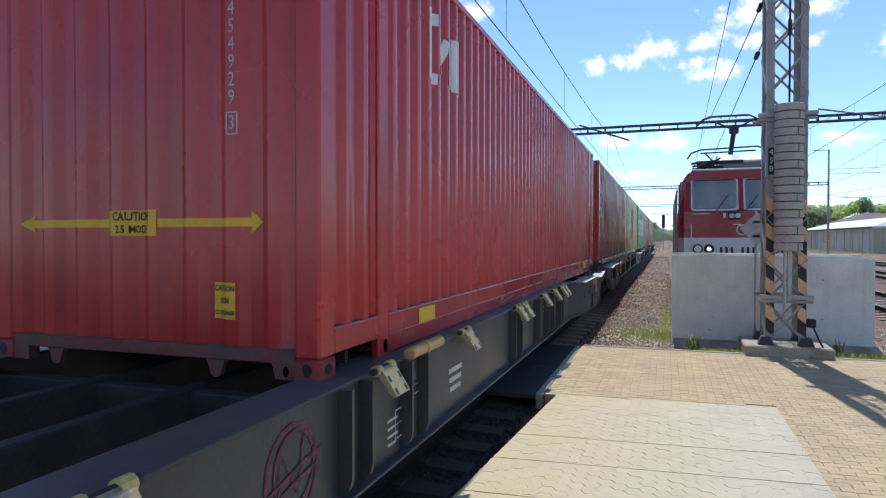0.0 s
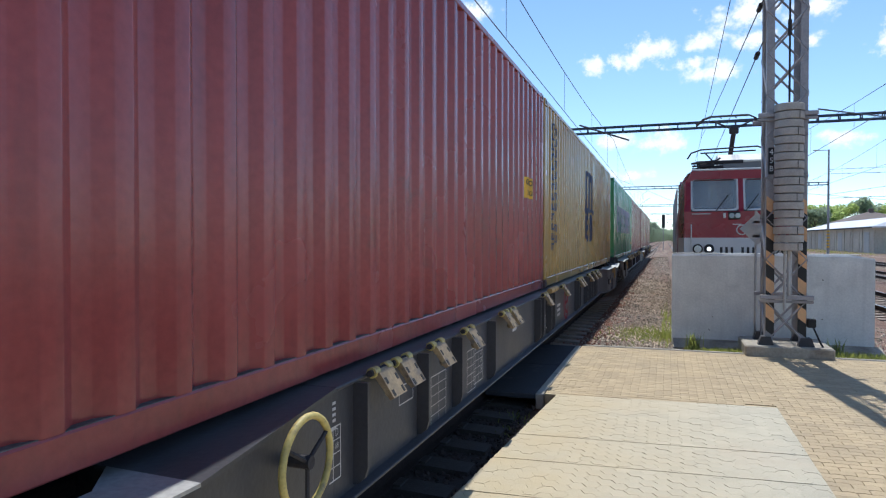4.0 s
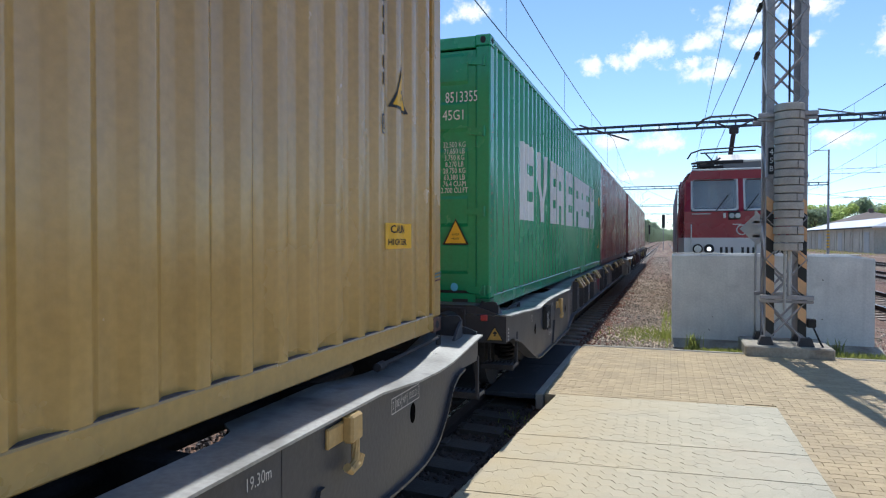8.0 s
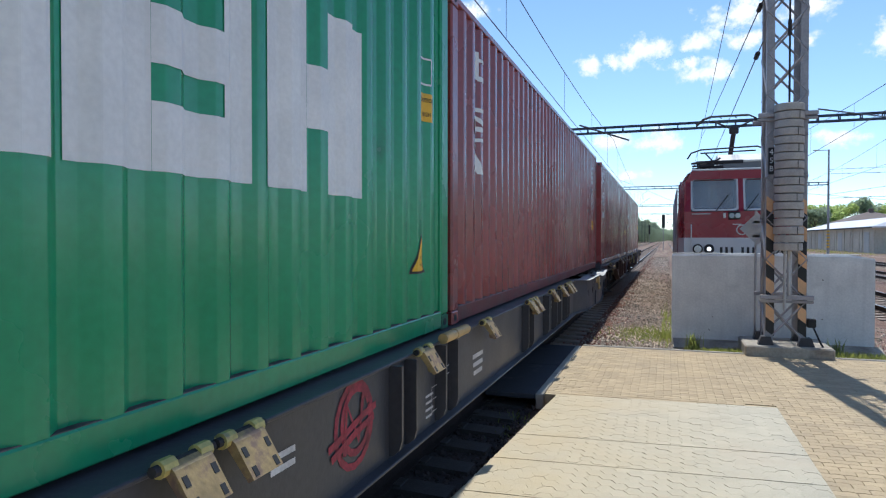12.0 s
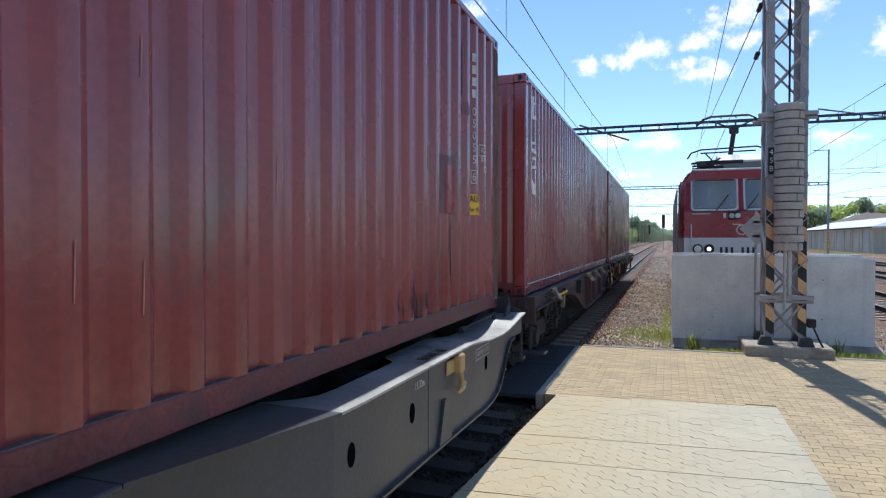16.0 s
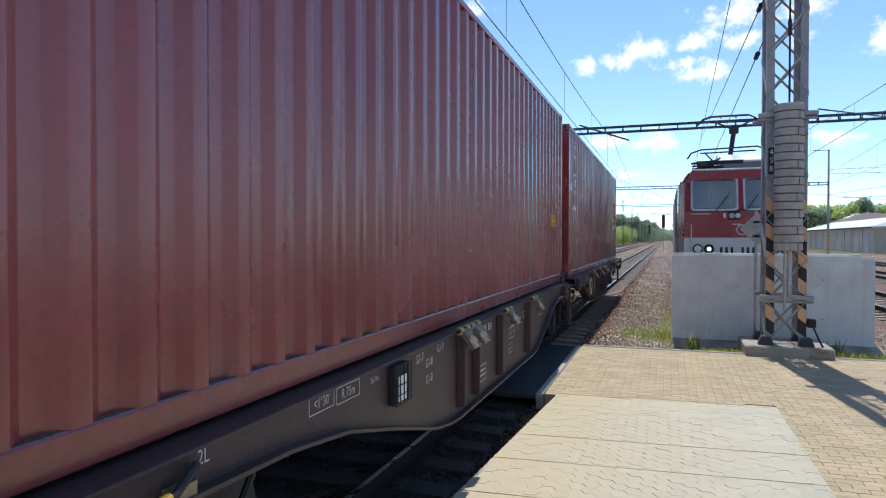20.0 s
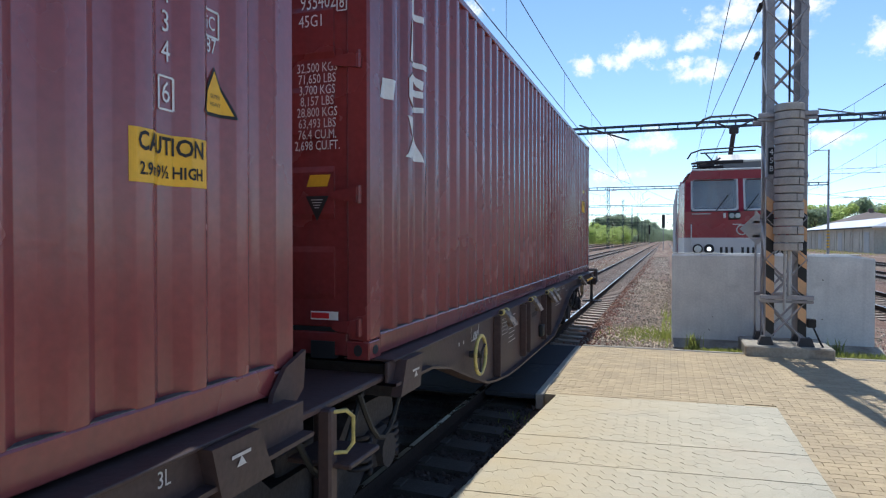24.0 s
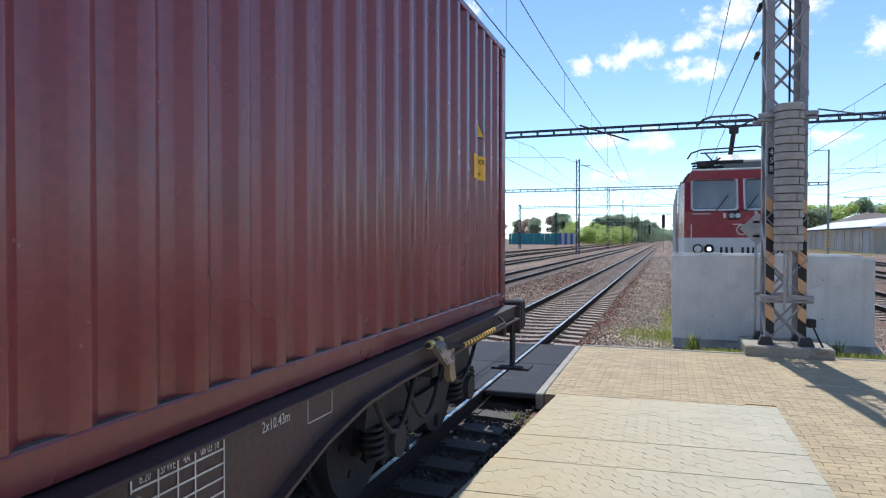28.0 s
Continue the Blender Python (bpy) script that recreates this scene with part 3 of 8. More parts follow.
def lettering(txt, size, mat, parent, at, end=False, corrugated=True, squeeze=0.75, align="CENTER", proud=0.004, surface=0.006):
    return mark("lettering", text_shape(txt, size, squeeze, align), mat, parent, "", end, corrugated, at, proud, surface)


def code_bars(n, w, h, gap, column, mat, parent, at, end=False, corrugated=True, surface=0.006):
    """A serial code shown as plain bars, in a column or a row."""
    for i in range(n):
        if i in (4, n - 1):
            continue
        cx, cz = (0, -i * (h + gap)) if column else (i * (w + gap), 0)
        mark("serial_bar", flat([rect(cx, cz, w, h)]), mat, parent, "", end, corrugated, at, 0.004, surface)


def serial_column(digits, check, size, pitch, gap, mat, parent, at, end=False):
    """Serial digits one above another with a framed check digit at the foot."""
    u, z = at
    lettering(check, size, mat, parent, at, end, squeeze=0.8)
    mark("code_frame", flat(frame_lines(0, 0, size * 0.62, size * 1.06, size * 0.07)), mat, parent, "", end, True, at)
    for i, d in enumerate(reversed(digits)):
        lettering(d, size, mat, parent, (u, z + gap + i * pitch), end, squeeze=0.8)
    top = z + gap + len(digits) * pitch + 0.06
    for i in range(4):
        mark("owner_bar", flat([rect(0, 0, size * 0.42, size * 0.7)]), mat, parent, "", end, True, (u, top + i * pitch))


def sticker(lines, w, h, parent, at, end=False, corrugated=True, surface=0.006):
    s = mark("sticker", flat([rect(0, 0, w, h)]), YELLOW, parent, "yellow caution sticker with black words", end, corrugated, at, 0.004, surface)
    for i, (txt, sz) in enumerate(lines):
        z = at[1] + h / 2 - h * (i + 0.5) / len(lines)
        mark("lettering", text_shape(txt, sz, 0.8, bold=0.022), INK, s, "", end, corrugated, (at[0], z), 0.007, surface)
    return s


def warning_triangle(w, parent, at, end=False, corrugated=True, down=False, inner=YELLOW, surface=0.006, words=True, rim=INK):
    k = -1 if down else 1
    o = mark("warning_triangle", flat([[(-w / 2, -k * w * 0.45), (w / 2, -k * w * 0.45), (0, k * w * 0.5)]]), rim, parent, "triangular warning sticker", end, corrugated, at, 0.004, surface)
    mark("triangle_face", flat([[(-w * 0.40, -k * w * 0.39), (w * 0.40, -k * w * 0.39), (0, k * w * 0.41)]]), inner, o, "", end, corrugated, at, 0.006, surface)
    if words and inner is YELLOW:
        for i, txt in enumerate(("SUPER", "HEAVY")):
            mark("lettering", text_shape(txt, w * 0.11, 0.9), INK, o, "", end, corrugated, (at[0], at[1] - w * (0.08 + i * 0.15)), 0.009, surface)
    elif inner is INK:
        for i in range(4):
            mark("print_bar", flat([rect(0, w * (0.3 - i * 0.1), w * (0.5 - i * 0.1), w * 0.03)]), WHITE_SOFT, o, "", end, corrugated, at, 0.009, surface)
    return o


def weights_table(parent, rows, x_label, x_value, z_top, step, mat=WHITE, size=0.105):
    """Rows of weight lettering on the doors; a row is (label or none, value)."""
    for i, (a, b) in enumerate(rows):
        z = z_top - i * step
        if a:
            lettering(a, size, mat, parent, (x_label, z - step * 0.5), True, False, 0.72, proud=0.004, surface=0.004)
        lettering(b, size, mat, parent, (x_value, z), True, False, 0.72, proud=0.004, surface=0.004)


# ---- wagons: origin on the rail top under the leading headstock
def wheelset(parent, y):
    s = Shape()
    s.cyl((-1.0, 0, 0), (1.0, 0, 0), 0.08, 12)
    for sx in (-1, 1):
        x = sx * 0.75
        s.cyl((x - 0.065, 0, 0), (x + 0.065, 0, 0), 0.455, 32)
        s.cyl((x - sx * 0.065, 0, 0), (x - sx * 0.09, 0, 0), 0.485, 32)
        s.cyl((x + sx * 0.05, 0, 0), (x + sx * 0.10, 0, 0), 0.15, 16)
        for i in range(6):
            a = i * math.pi / 3
            s.box(x + sx * 0.06 - 0.01, x + sx * 0.06 + 0.02, 0.27 * math.cos(a) - 0.02, 0.27 * math.cos(a) + 0.02, 0.27 * math.sin(a) - 0.02, 0.27 * math.sin(a) + 0.02)
    w = part("wheelset", s, DARK_STEEL, parent, "steel axle with two worn wheels")
    w.matrix_basis = pose(0, y, 0.455)
    WHEELSETS.append((w, y))
    return w


def bogie(parent, y):
    """A two-axle bogie with pressed side frames, axle boxes and coil springs."""
    b = part("bogie", Shape().box(-1.0, 1.0, -0.2, 0.2, 0.55, 0.75, 0.02), DARK_STEEL, parent, "dark greasy two-axle bogie")
    b.matrix_basis = pose(0, y, 0)
    for sx in (-1, 1):
        x = sx * 1.0
        prof = [(-1.25, 0.62), (-1.2, 0.80), (-0.55, 0.80), (-0.35, 0.62), (0.35, 0.62), (0.55, 0.80), (1.2, 0.80), (1.25, 0.62), (0.6, 0.58), (0.4, 0.36), (-0.4, 0.36), (-0.6, 0.58)]
        part("side_frame", Shape().prism(prof, "x", x - 0.05, x + 0.05), DARK_STEEL, b)
        for sy in (-1, 1):
            a = Shape().box(x - 0.10, x + 0.12, sy * 0.9 - 0.14, sy * 0.9 + 0.14, 0.34, 0.60, 0.03)
            a.cyl((x + sx * 0.10, sy * 0.9, 0.455), (x + sx * 0.17, sy * 0.9, 0.455), 0.115, 14)
            part("axle_box", a, DARK_STEEL, b)
            for k in (-0.22, 0.22):
                turn = [(x + sx * 0.05 + 0.075 * math.cos(0.6 * i), sy * 0.9 + k + 0.075 * math.sin(0.6 * i), 0.36 + 0.25 * i / 52) for i in range(53)]
                part("coil_spring", Shape().tube(turn, 0.017, 6), DARK_STEEL, b, "", True)
            part("brake_hanger", Shape().box(x - 0.03, x + 0.02, sy * 0.38 - 0.03, sy * 0.38 + 0.03, 0.2, 0.62, 0.01), DARK_STEEL, b)
            part("brake_shoe", Shape().prism([(sy * 0.43, 0.30), (sy * 0.36, 0.30), (sy * 0.34, 0.62), (sy * 0.40, 0.62)], "x", sx * 0.70, sx * 0.80), DARK_STEEL, b)
    for sy in (-1, 1):
        wheelset(b, sy * 0.9)
    return b


def buffers(parent, y, sy):
    for sx in (-1, 1):
        x = sx * 0.875
        b = part("buffer", Shape().box(x - 0.17, x + 0.17, *sorted((y, y + sy * 0.025)), 0.88, 1.22, 0.01).cyl((x, y + sy * 0.02, 1.05), (x, y + sy * 0.30, 1.05), 0.13, 20).cyl((x, y + sy * 0.30, 1.05), (x, y + sy * 0.48, 1.05), 0.105, 20), DARK_STEEL, parent, "black sprung buffer")
        cx, cz = x - sx * 0.03, 1.0
        plate = [(cx + 0.30 * q, cz + 0.185 * r) for q, r in ((-0.86, -1), (0.86, -1), (0.97, -0.9), (1, -0.72), (1, 0.55), (0.95, 0.72), (0.82, 0.84), (0.5, 0.94), (0, 1), (-0.5, 0.94), (-0.82, 0.84), (-0.95, 0.72), (-1, 0.55), (-1, -0.72), (-0.97, -0.9))]
        part("buffer_plate", Shape().prism(plate, "y", *sorted((y + sy * 0.48, y + sy * 0.515))), DARK_STEEL, b)
        rim = [(cx + (p[0] - cx) * 0.94, cz + (p[1] - cz) * 0.92) for p in plate]
        part("plate_rim", Shape().prism(rim, "y", *sorted((y + sy * 0.462, y + sy * 0.48))), DARK_STEEL, b)
        for bx, bz in ((-0.13, 0.92), (0.13, 0.92), (-0.13, 1.18), (0.13, 1.18)):
            part("bolt", Shape().cyl((x + bx, y + sy * 0.02, bz), (x + bx, y + sy * 0.06, bz), 0.017, 6), DARK_STEEL, b)
    h = Shape().box(-0.06, 0.06, *sorted((y, y + sy * 0.3)), 0.98, 1.08, 0.02)
    h.prism([(y + sy * 0.25, 0.98), (y + sy * 0.45, 1.0), (y + sy * 0.47, 1.12), (y + sy * 0.40, 1.14), (y + sy * 0.38, 1.06), (y + sy * 0.25, 1.08)], "x", -0.03, 0.03)
    part("draw_hook", h, DARK_STEEL, parent)
    hose = [(0.3, y, 0.95), (0.3, y + sy * 0.2, 0.9), (0.26, y + sy * 0.35, 0.66), (0.18, y + sy * 0.45, 0.6), (0.12, y + sy * 0.5, 0.68)]
    part("brake_hose", Shape().tube(hose, 0.024, 8), BLACK, parent)
    part("screw_coupling", Shape().tube([(0.05, y + sy * 0.4, 1.04), (0.06, y + sy * 0.51, 0.92)], 0.02, 8).tube([(-0.05, y + sy * 0.4, 1.04), (-0.06, y + sy * 0.51, 0.92)], 0.02, 8), DARK_STEEL, parent)


def spigot(parent, x, y, z, sx, tint=TANLOCK):
    """A folding container lock hung over the edge of the sill: hinge bar, collars and a slotted plate."""
    k = part("container_lock", Shape().cyl((x + sx * 0.02, y - 0.15, z), (x + sx * 0.02, y + 0.15, z), 0.02, 8), DARK_STEEL, parent, "folding container lock with worn yellow paint")
    for d in (-0.125, 0.055):
        part("collar", Shape().cyl((x + sx * 0.02, y + d, z), (x + sx * 0.02, y + d + 0.065, z), 0.032, 10), YELLOW_PAINT, k)
    pl = [(0.035, 0.012), (0.065, -0.008), (0.150, -0.140), (0.125, -0.153), (0.02, -0.02)]
    part("lock_plate", Shape().prism([(x + sx * a, z + b) for a, b in pl], "y", y - 0.098, y + 0.098), tint, k)
    for dy, f in ((-0.07, 0.3), (0.075, 0.3), (-0.065, 0.82), (0.07, 0.82)):
        cx, cz = 0.065 + 0.085 * f, -0.008 - 0.132 * f
        pr = [(cx + 0.541 * u + 0.841 * v, cz - 0.841 * u + 0.541 * v) for u, v in ((-0.02, -0.002), (0.02, -0.002), (0.02, 0.002), (-0.02, 0.002))]
        part("plate_slot", Shape().prism([(x + sx * a, z + b) for a, b in pr], "y", y + dy - 0.013, y + dy + 0.013), BLACK, k)
    part("lock_cone", Shape().cyl((x + sx * 0.10, y, z - 0.115), (x + sx * 0.06, y, z - 0.14), 0.04, 8, 0.022), tint, k)
    return k


def tow_hook(parent, x, y, z):
    s = Shape().box(x - 0.004, x + 0.02, y - 0.17, y + 0.02, z - 0.02, z + 0.08, 0.008)
    s.box(x + 0.01, x + 0.07, y - 0.02, y + 0.10, z - 0.03, z + 0.11, 0.012)
    s.tube([(x + 0.05, y + 0.05, z - 0.02), (x + 0.06, y + 0.03, z - 0.12), (x + 0.06, y - 0.02, z - 0.16), (x + 0.06, y - 0.06, z - 0.13)], 0.022, 8)
    s.tube([(x + 0.06, y - 0.02, z - 0.16), (x + 0.06, y + 0.06, z - 0.15), (x + 0.06, y + 0.09, z - 0.11)], 0.022, 8)
    part("tow_hook", s, TANHOOK, parent, "tan painted rope hook")


LOCK_YELLOW = material("worn_yellow_lock_paint", (0.30, 0.245, 0.12), 0.55, var=0.3, scale=9, bump=0.1, grime=((0.20, 0.17, 0.13), 0.52, 0.62, 9.0))
LOCK_GREY = material("dirty_grey_lock_paint", (0.17, 0.125, 0.09), 0.6, var=0.3, scale=9, bump=0.1, grime=((0.12, 0.08, 0.06), 0.5, 0.62, 9.0))
LOCK_RUST = material("rusty_lock_paint", (0.28, 0.195, 0.08), 0.6, var=0.3, scale=9, bump=0.1, grime=((0.16, 0.10, 0.07), 0.5, 0.62, 9.0))
TANHOOK = material("tan_painted_hook", (0.42, 0.27, 0.10), 0.55, var=0.15, scale=8, bump=0.05)


def hand_wheel(parent, x, y, z, R=0.2):
    w = part("hand_wheel", Shape().ring((x + 0.10, y, z), (1, 0, 0), R, 0.017, 28, 8), YELLOW_PAINT, parent, "yellow brake hand wheel", True)
    s = Shape().cyl((x - 0.01, y, z), (x + 0.12, y, z), 0.03, 10)
    for a in (0.5, 2.6, 4.7):
        s.cyl((x + 0.10, y, z), (x + 0.10, y + R * math.cos(a), z + R * math.sin(a)), 0.011, 6)
    part("spokes", s, DARK_STEEL, w)


def label_box(parent, x, y, z, w=0.26, h=0.30):
    b = part("label_holder", Shape().box(x - 0.005, x + 0.05, y - w / 2, y + w / 2, z - h / 2, z + h / 2, 0.01), BLACK, parent, "black wire-mesh label holder with paper")
    part("paper", Shape().box(x + 0.046, x + 0.054, y - w * 0.30, y + w * 0.2, z - h * 0.42, z + h * 0.25), WHITE, b)
    g = Shape()
    for i in range(5):
        g.cyl((x + 0.058, y - w / 2 + w * i / 4, z - h / 2), (x + 0.058, y - w / 2 + w * i / 4, z + h / 2), 0.004, 4)
    for i in range(5):
        g.cyl((x + 0.058, y - w / 2, z - h / 2 + h * i / 4), (x + 0.058, y + w / 2, z - h / 2 + h * i / 4), 0.004, 4)
    part("mesh", g, BLACK, b)


def wagon_text(txt, size, parent, x, y, z, mat=WHITE_SOFT, squeeze=0.8):
    s = text_shape(txt, size, squeeze)
    s.v = [(x + 0.004, y + p[0], z + p[1]) for p in s.v]
    part("lettering", s, mat, parent)


def wagon_marks(polys, parent, x, name="stencil", mat=WHITE_SOFT, label="", joined=False):
    """Painted marks on a wagon's side, each a part of its own unless they make one line."""
    for group in ([polys] if joined else [[p] for p in polys]):
        s = Shape()
        for p in group:
            s.add([(x + 0.004, a, b) for a, b in p], [tuple(range(len(p)))])
        part(name, s, mat, parent, label)


def frame_lines(y, z, w, h, t=0.012, rows=0, cols=0):
    ps = [rect(y, z + h / 2, w, t), rect(y, z - h / 2, w, t), rect(y - w / 2, z, t, h), rect(y + w / 2, z, t, h)]
    ps += [rect(y, z - h / 2 + h * (i + 1) / (rows + 1), w, t * 0.7) for i in range(rows)]
    ps += [rect(y - w / 2 + w * (i + 1) / (cols + 1), z, t * 0.7, h) for i in range(cols)]
    return ps


def hole(parent, x, y, z, w=0.085, h=0.13):
    part("sill_hole", Shape().prism(oval(y, z, w, h), "x", x - 0.03, x + 0.003), VOID, parent)


G_LEN = 24.9


def grey_wagon():
    w = thing("container_wagon", "grey bogie container wagon with deep side sills", "wagon", "wagons of the freight train")
    L = G_LEN
    # outlines of the two ends, by the distance from the headstock: deck, its inner edge, and the lower edge
    FRONT = ([(0.0, 1.15), (0.3, 1.136), (0.6, 1.125), (1.05, 1.095), (1.4, 1.078), (1.62, 1.066), (1.85, 1.086), (2.15, 1.10), (2.65, 1.112), (3.1, 1.108), (3.3, 1.107), (4.1, 1.102), (4.3, 1.10)],
             [1.0, 1.02, 1.06, 1.10, 1.12, 1.12, 1.10, 1.05, 1.05, 1.10, 1.25, 1.25, 1.10],
             [(4.3, 0.55), (4.28, 0.47), (4.15, 0.445), (1.85, 0.425), (1.65, 0.44), (1.45, 0.49), (0.95, 0.67), (0.6, 0.80), (0.4, 0.85), (0.25, 0.875), (0.0, 0.875)])
    REAR = ([(0.0, 1.105), (0.16, 1.09), (0.47, 1.055), (0.8, 1.018), (1.1, 1.01), (1.48, 1.022), (1.8, 1.05), (2.05, 1.072), (2.88, 1.076), (2.97, 1.076), (3.1, 1.076), (3.9, 1.077), (4.05, 1.078), (4.18, 1.08), (4.3, 1.082)],
            [1.0, 1.02, 1.05, 1.08, 1.10, 1.10, 1.08, 1.08, 1.10, 1.20, 1.245, 1.25, 1.24, 1.17, 1.04],
            [(4.3, 0.56), (4.25, 0.50), (4.1, 0.475), (3.0, 0.458), (1.6, 0.425), (1.35, 0.435), (1.18, 0.465), (1.04, 0.52), (0.88, 0.65), (0.74, 0.81), (0.62, 0.87), (0.45, 0.895), (0.0, 0.885)])
    for sx in (1, -1):
        xo, xi = sx * 1.465, sx * 1.35
        for flip in (False, True):
            F = (lambda p: (L - p[0], p[1])) if flip else (lambda p: p)
            top, inner, low = REAR if flip else FRONT
            part("end_sill_web", Shape().prism([F(p) for p in top + low], "x", xo - sx * 0.014, xo), GREY_STEEL, w)
            deck = Shape()
            vs = []
            for (a, b), xn in zip(top, inner):
                y = F((a, b))[0]
                vs += [(xo + sx * 0.045, y, b), (sx * xn, y, b + 0.010), (xo + sx * 0.045, y, b - 0.014), (sx * xn, y, b - 0.006)]
            n = len(top)
            fs = []
            for i in range(n - 1):
                o = 4 * i
                fs += [(o, o + 4, o + 5, o + 1), (o + 2, o + 3, o + 7, o + 6), (o, o + 2, o + 6, o + 4), (o + 1, o + 5, o + 7, o + 3)]
            fs += [(0, 1, 3, 2), (4 * n - 4, 4 * n - 2, 4 * n - 1, 4 * n - 3)]
            part("top_flange", deck.add(vs, fs), DECK, w)
            bot = Shape()
            vs, m = [], low[1:-1]
            for a, b in m:
                y = F((a, b))[0]
                vs += [(xo + sx * 0.03, y, b + 0.008), (xo - sx * 0.10, y, b + 0.008), (xo + sx * 0.03, y, b - 0.010), (xo - sx * 0.10, y, b - 0.010)]
            fs = []
            for i in range(len(m) - 1):
                o = 4 * i
                fs += [(o, o + 4, o + 5, o + 1), (o + 2, o + 3, o + 7, o + 6), (o, o + 2, o + 6, o + 4), (o + 1, o + 5, o + 7, o + 3)]
            part("bottom_flange", bot.add(vs, fs), GREY_STEEL, w)
            g0 = 2.60 if flip else 2.82
            part("gusset", Shape().prism([F((g0 - 0.06, 0.455)), F((g0 + 0.22, 0.455)), F((g0 + 0.10, 0.76)), F((g0 + 0.06, 0.765))], "x", *sorted((xo, xo + sx * 0.025))), GREY_STEEL, w)
            part("web_seam", Shape().box(*sorted((xo, xo + sx * 0.003)), F((2.98, 0))[0] - 0.005, F((2.98, 0))[0] + 0.005, 0.47, 1.06), GREY_STEEL, w)
            if sx == 1:
                for hy in ((20.78, 21.62, 23.4) if flip else (1.52, 4.0)):
                    hole(w, xo, hy, 0.815)
        part("centre_sill", Shape().box(*sorted((xi, xi - sx * 0.016)), 5.49, L - 5.49, 0.53, 1.135), GREY_STEEL, w)
        part("centre_flange", Shape().box(*sorted((xi + sx * 0.025, xi - sx * 0.28)), 5.5, L - 5.5, 1.128, 1.15, 0.006), GREY_STEEL, w)
        part("centre_bottom_flange", Shape().box(*sorted((xi + sx * 0.07, xi - sx * 0.12)), 5.5, L - 5.5, 0.525, 0.545, 0.006), GREY_STEEL, w)
        for e0, e1, zt in ((4.3, 5.5, 1.10), (L - 4.3, L - 5.5, 1.082)):
            part("step_plate", Shape().add([(xo, e0, zt - 0.006), (xi, e1, 1.135), (xi, e1, 0.53), (xo, e0, 0.47), (xo - sx * 0.014, e0, zt - 0.006), (xi - sx * 0.014, e1, 1.135), (xi - sx * 0.014, e1, 0.53), (xo - sx * 0.014, e0, 0.47)],
                                           [(0, 1, 2, 3), (7, 6, 5, 4), (0, 4, 5, 1), (1, 5, 6, 2), (2, 6, 7, 3), (3, 7, 4, 0)]), GREY_STEEL, w)
            q = [(xo + sx * 0.045, e0, zt), (xi + sx * 0.025, e1, 1.150), (xi - sx * 0.25, e1, 1.150), (xo - sx * 0.42, e0, zt + 0.01)]
            part("step_flange", Shape().add(q + [(a, b, c - 0.018) for a, b, c in q], [(0, 1, 2, 3), (7, 6, 5, 4), (0, 4, 5, 1), (1, 5, 6, 2), (2, 6, 7, 3), (3, 7, 4, 0)]), GREY_STEEL, w)
            q = [(xo + sx * 0.03, e0, 0.485), (xi + sx * 0.07, e1, 0.545), (xi - sx * 0.1, e1, 0.545), (xo - sx * 0.1, e0, 0.485)]
            part("step_flange", Shape().add(q + [(a, b, c - 0.018) for a, b, c in q], [(0, 1, 2, 3), (7, 6, 5, 4), (0, 4, 5, 1), (1, 5, 6, 2), (2, 6, 7, 3), (3, 7, 4, 0)]), GREY_STEEL, w)
        for y in (6.04, 6.36, 7.01, 7.81, 9.11, 9.43, 11.47, 13.1, 15.12, 15.44, 16.75, 17.62, 18.28, 18.58):
            if sx == 1:
                spigot(w, xi + 0.03, y - 0.05, 1.155, 1)
        for y in (5.75, 6.72, 7.5, 8.58, 10.95, 11.2, 11.8, 12.1, 14.88, 15.2, 16.3, 17.0, 17.4, 18.1, 18.32):
            part("rib", Shape().prism([(xi + sx * a, b) for a, b in ((0, 1.127), (0.088, 1.127), (0.088, 0.66), (0.07, 0.60), (0.03, 0.565), (0, 0.56))], "y", y - 0.014, y + 0.014), GREY_STEEL, w)
        part("centre_hinge_bar", Shape().cyl((xi + sx * 0.05, L / 2 - 0.62, 1.168), (xi + sx * 0.05, L / 2 - 0.02, 1.168), 0.040, 12).cyl((xi + sx * 0.05, L / 2 - 0.36, 1.168), (xi + sx * 0.05, L / 2 - 0.30, 1.168), 0.045, 12), TANHOOK, w, "thick tan-painted hinge bar")
        # lashing rod along the deck beside the container
        for y in (1.0, L - 0.95):
            part("lashing_rod", Shape().tube([(sx * 1.25, y - 0.55, 1.105), (sx * 1.25, y + 0.55, 1.125)], 0.014, 8).cyl((sx * 1.25, y + 0.55, 1.06), (sx * 1.25, y + 0.55, 1.14), 0.022, 8).cyl((sx * 1.25, y - 0.62, 1.10), (sx * 1.25, y - 0.53, 1.104), 0.03, 8), DARK_STEEL, w)
        for y, s2 in ((0.12, 1), (L - 0.12, -1)):
            plate = [(sx * q, r) for q, r in ((1.13, 1.08), (1.13, 1.20), (1.16, 1.24), (1.20, 1.265), (1.31, 1.275), (1.34, 1.265), (1.355, 1.23), (1.36, 1.10))]
            part("end_stop", Shape().prism(plate, "y", *sorted((y - s2 * 0.02, y + s2 * 0.0))).prism([(y - s2 * 0.02, 1.09), (y - s2 * 0.02, 1.24), (y + s2 * 0.10, 1.17), (y + s2 * 0.20, 1.09)], "x", *sorted((sx * 1.34, sx * 1.36))), GREY_STEEL, w)
    for y, s2 in ((0.0, 1), (L, -1)):
        hs = Shape().prism([(-1.46, 0.865), (1.46, 0.865), (1.46, 1.13), (1.12, 1.24), (-1.12, 1.24), (-1.46, 1.13)], "y", *sorted((y, y + s2 * 0.02)))
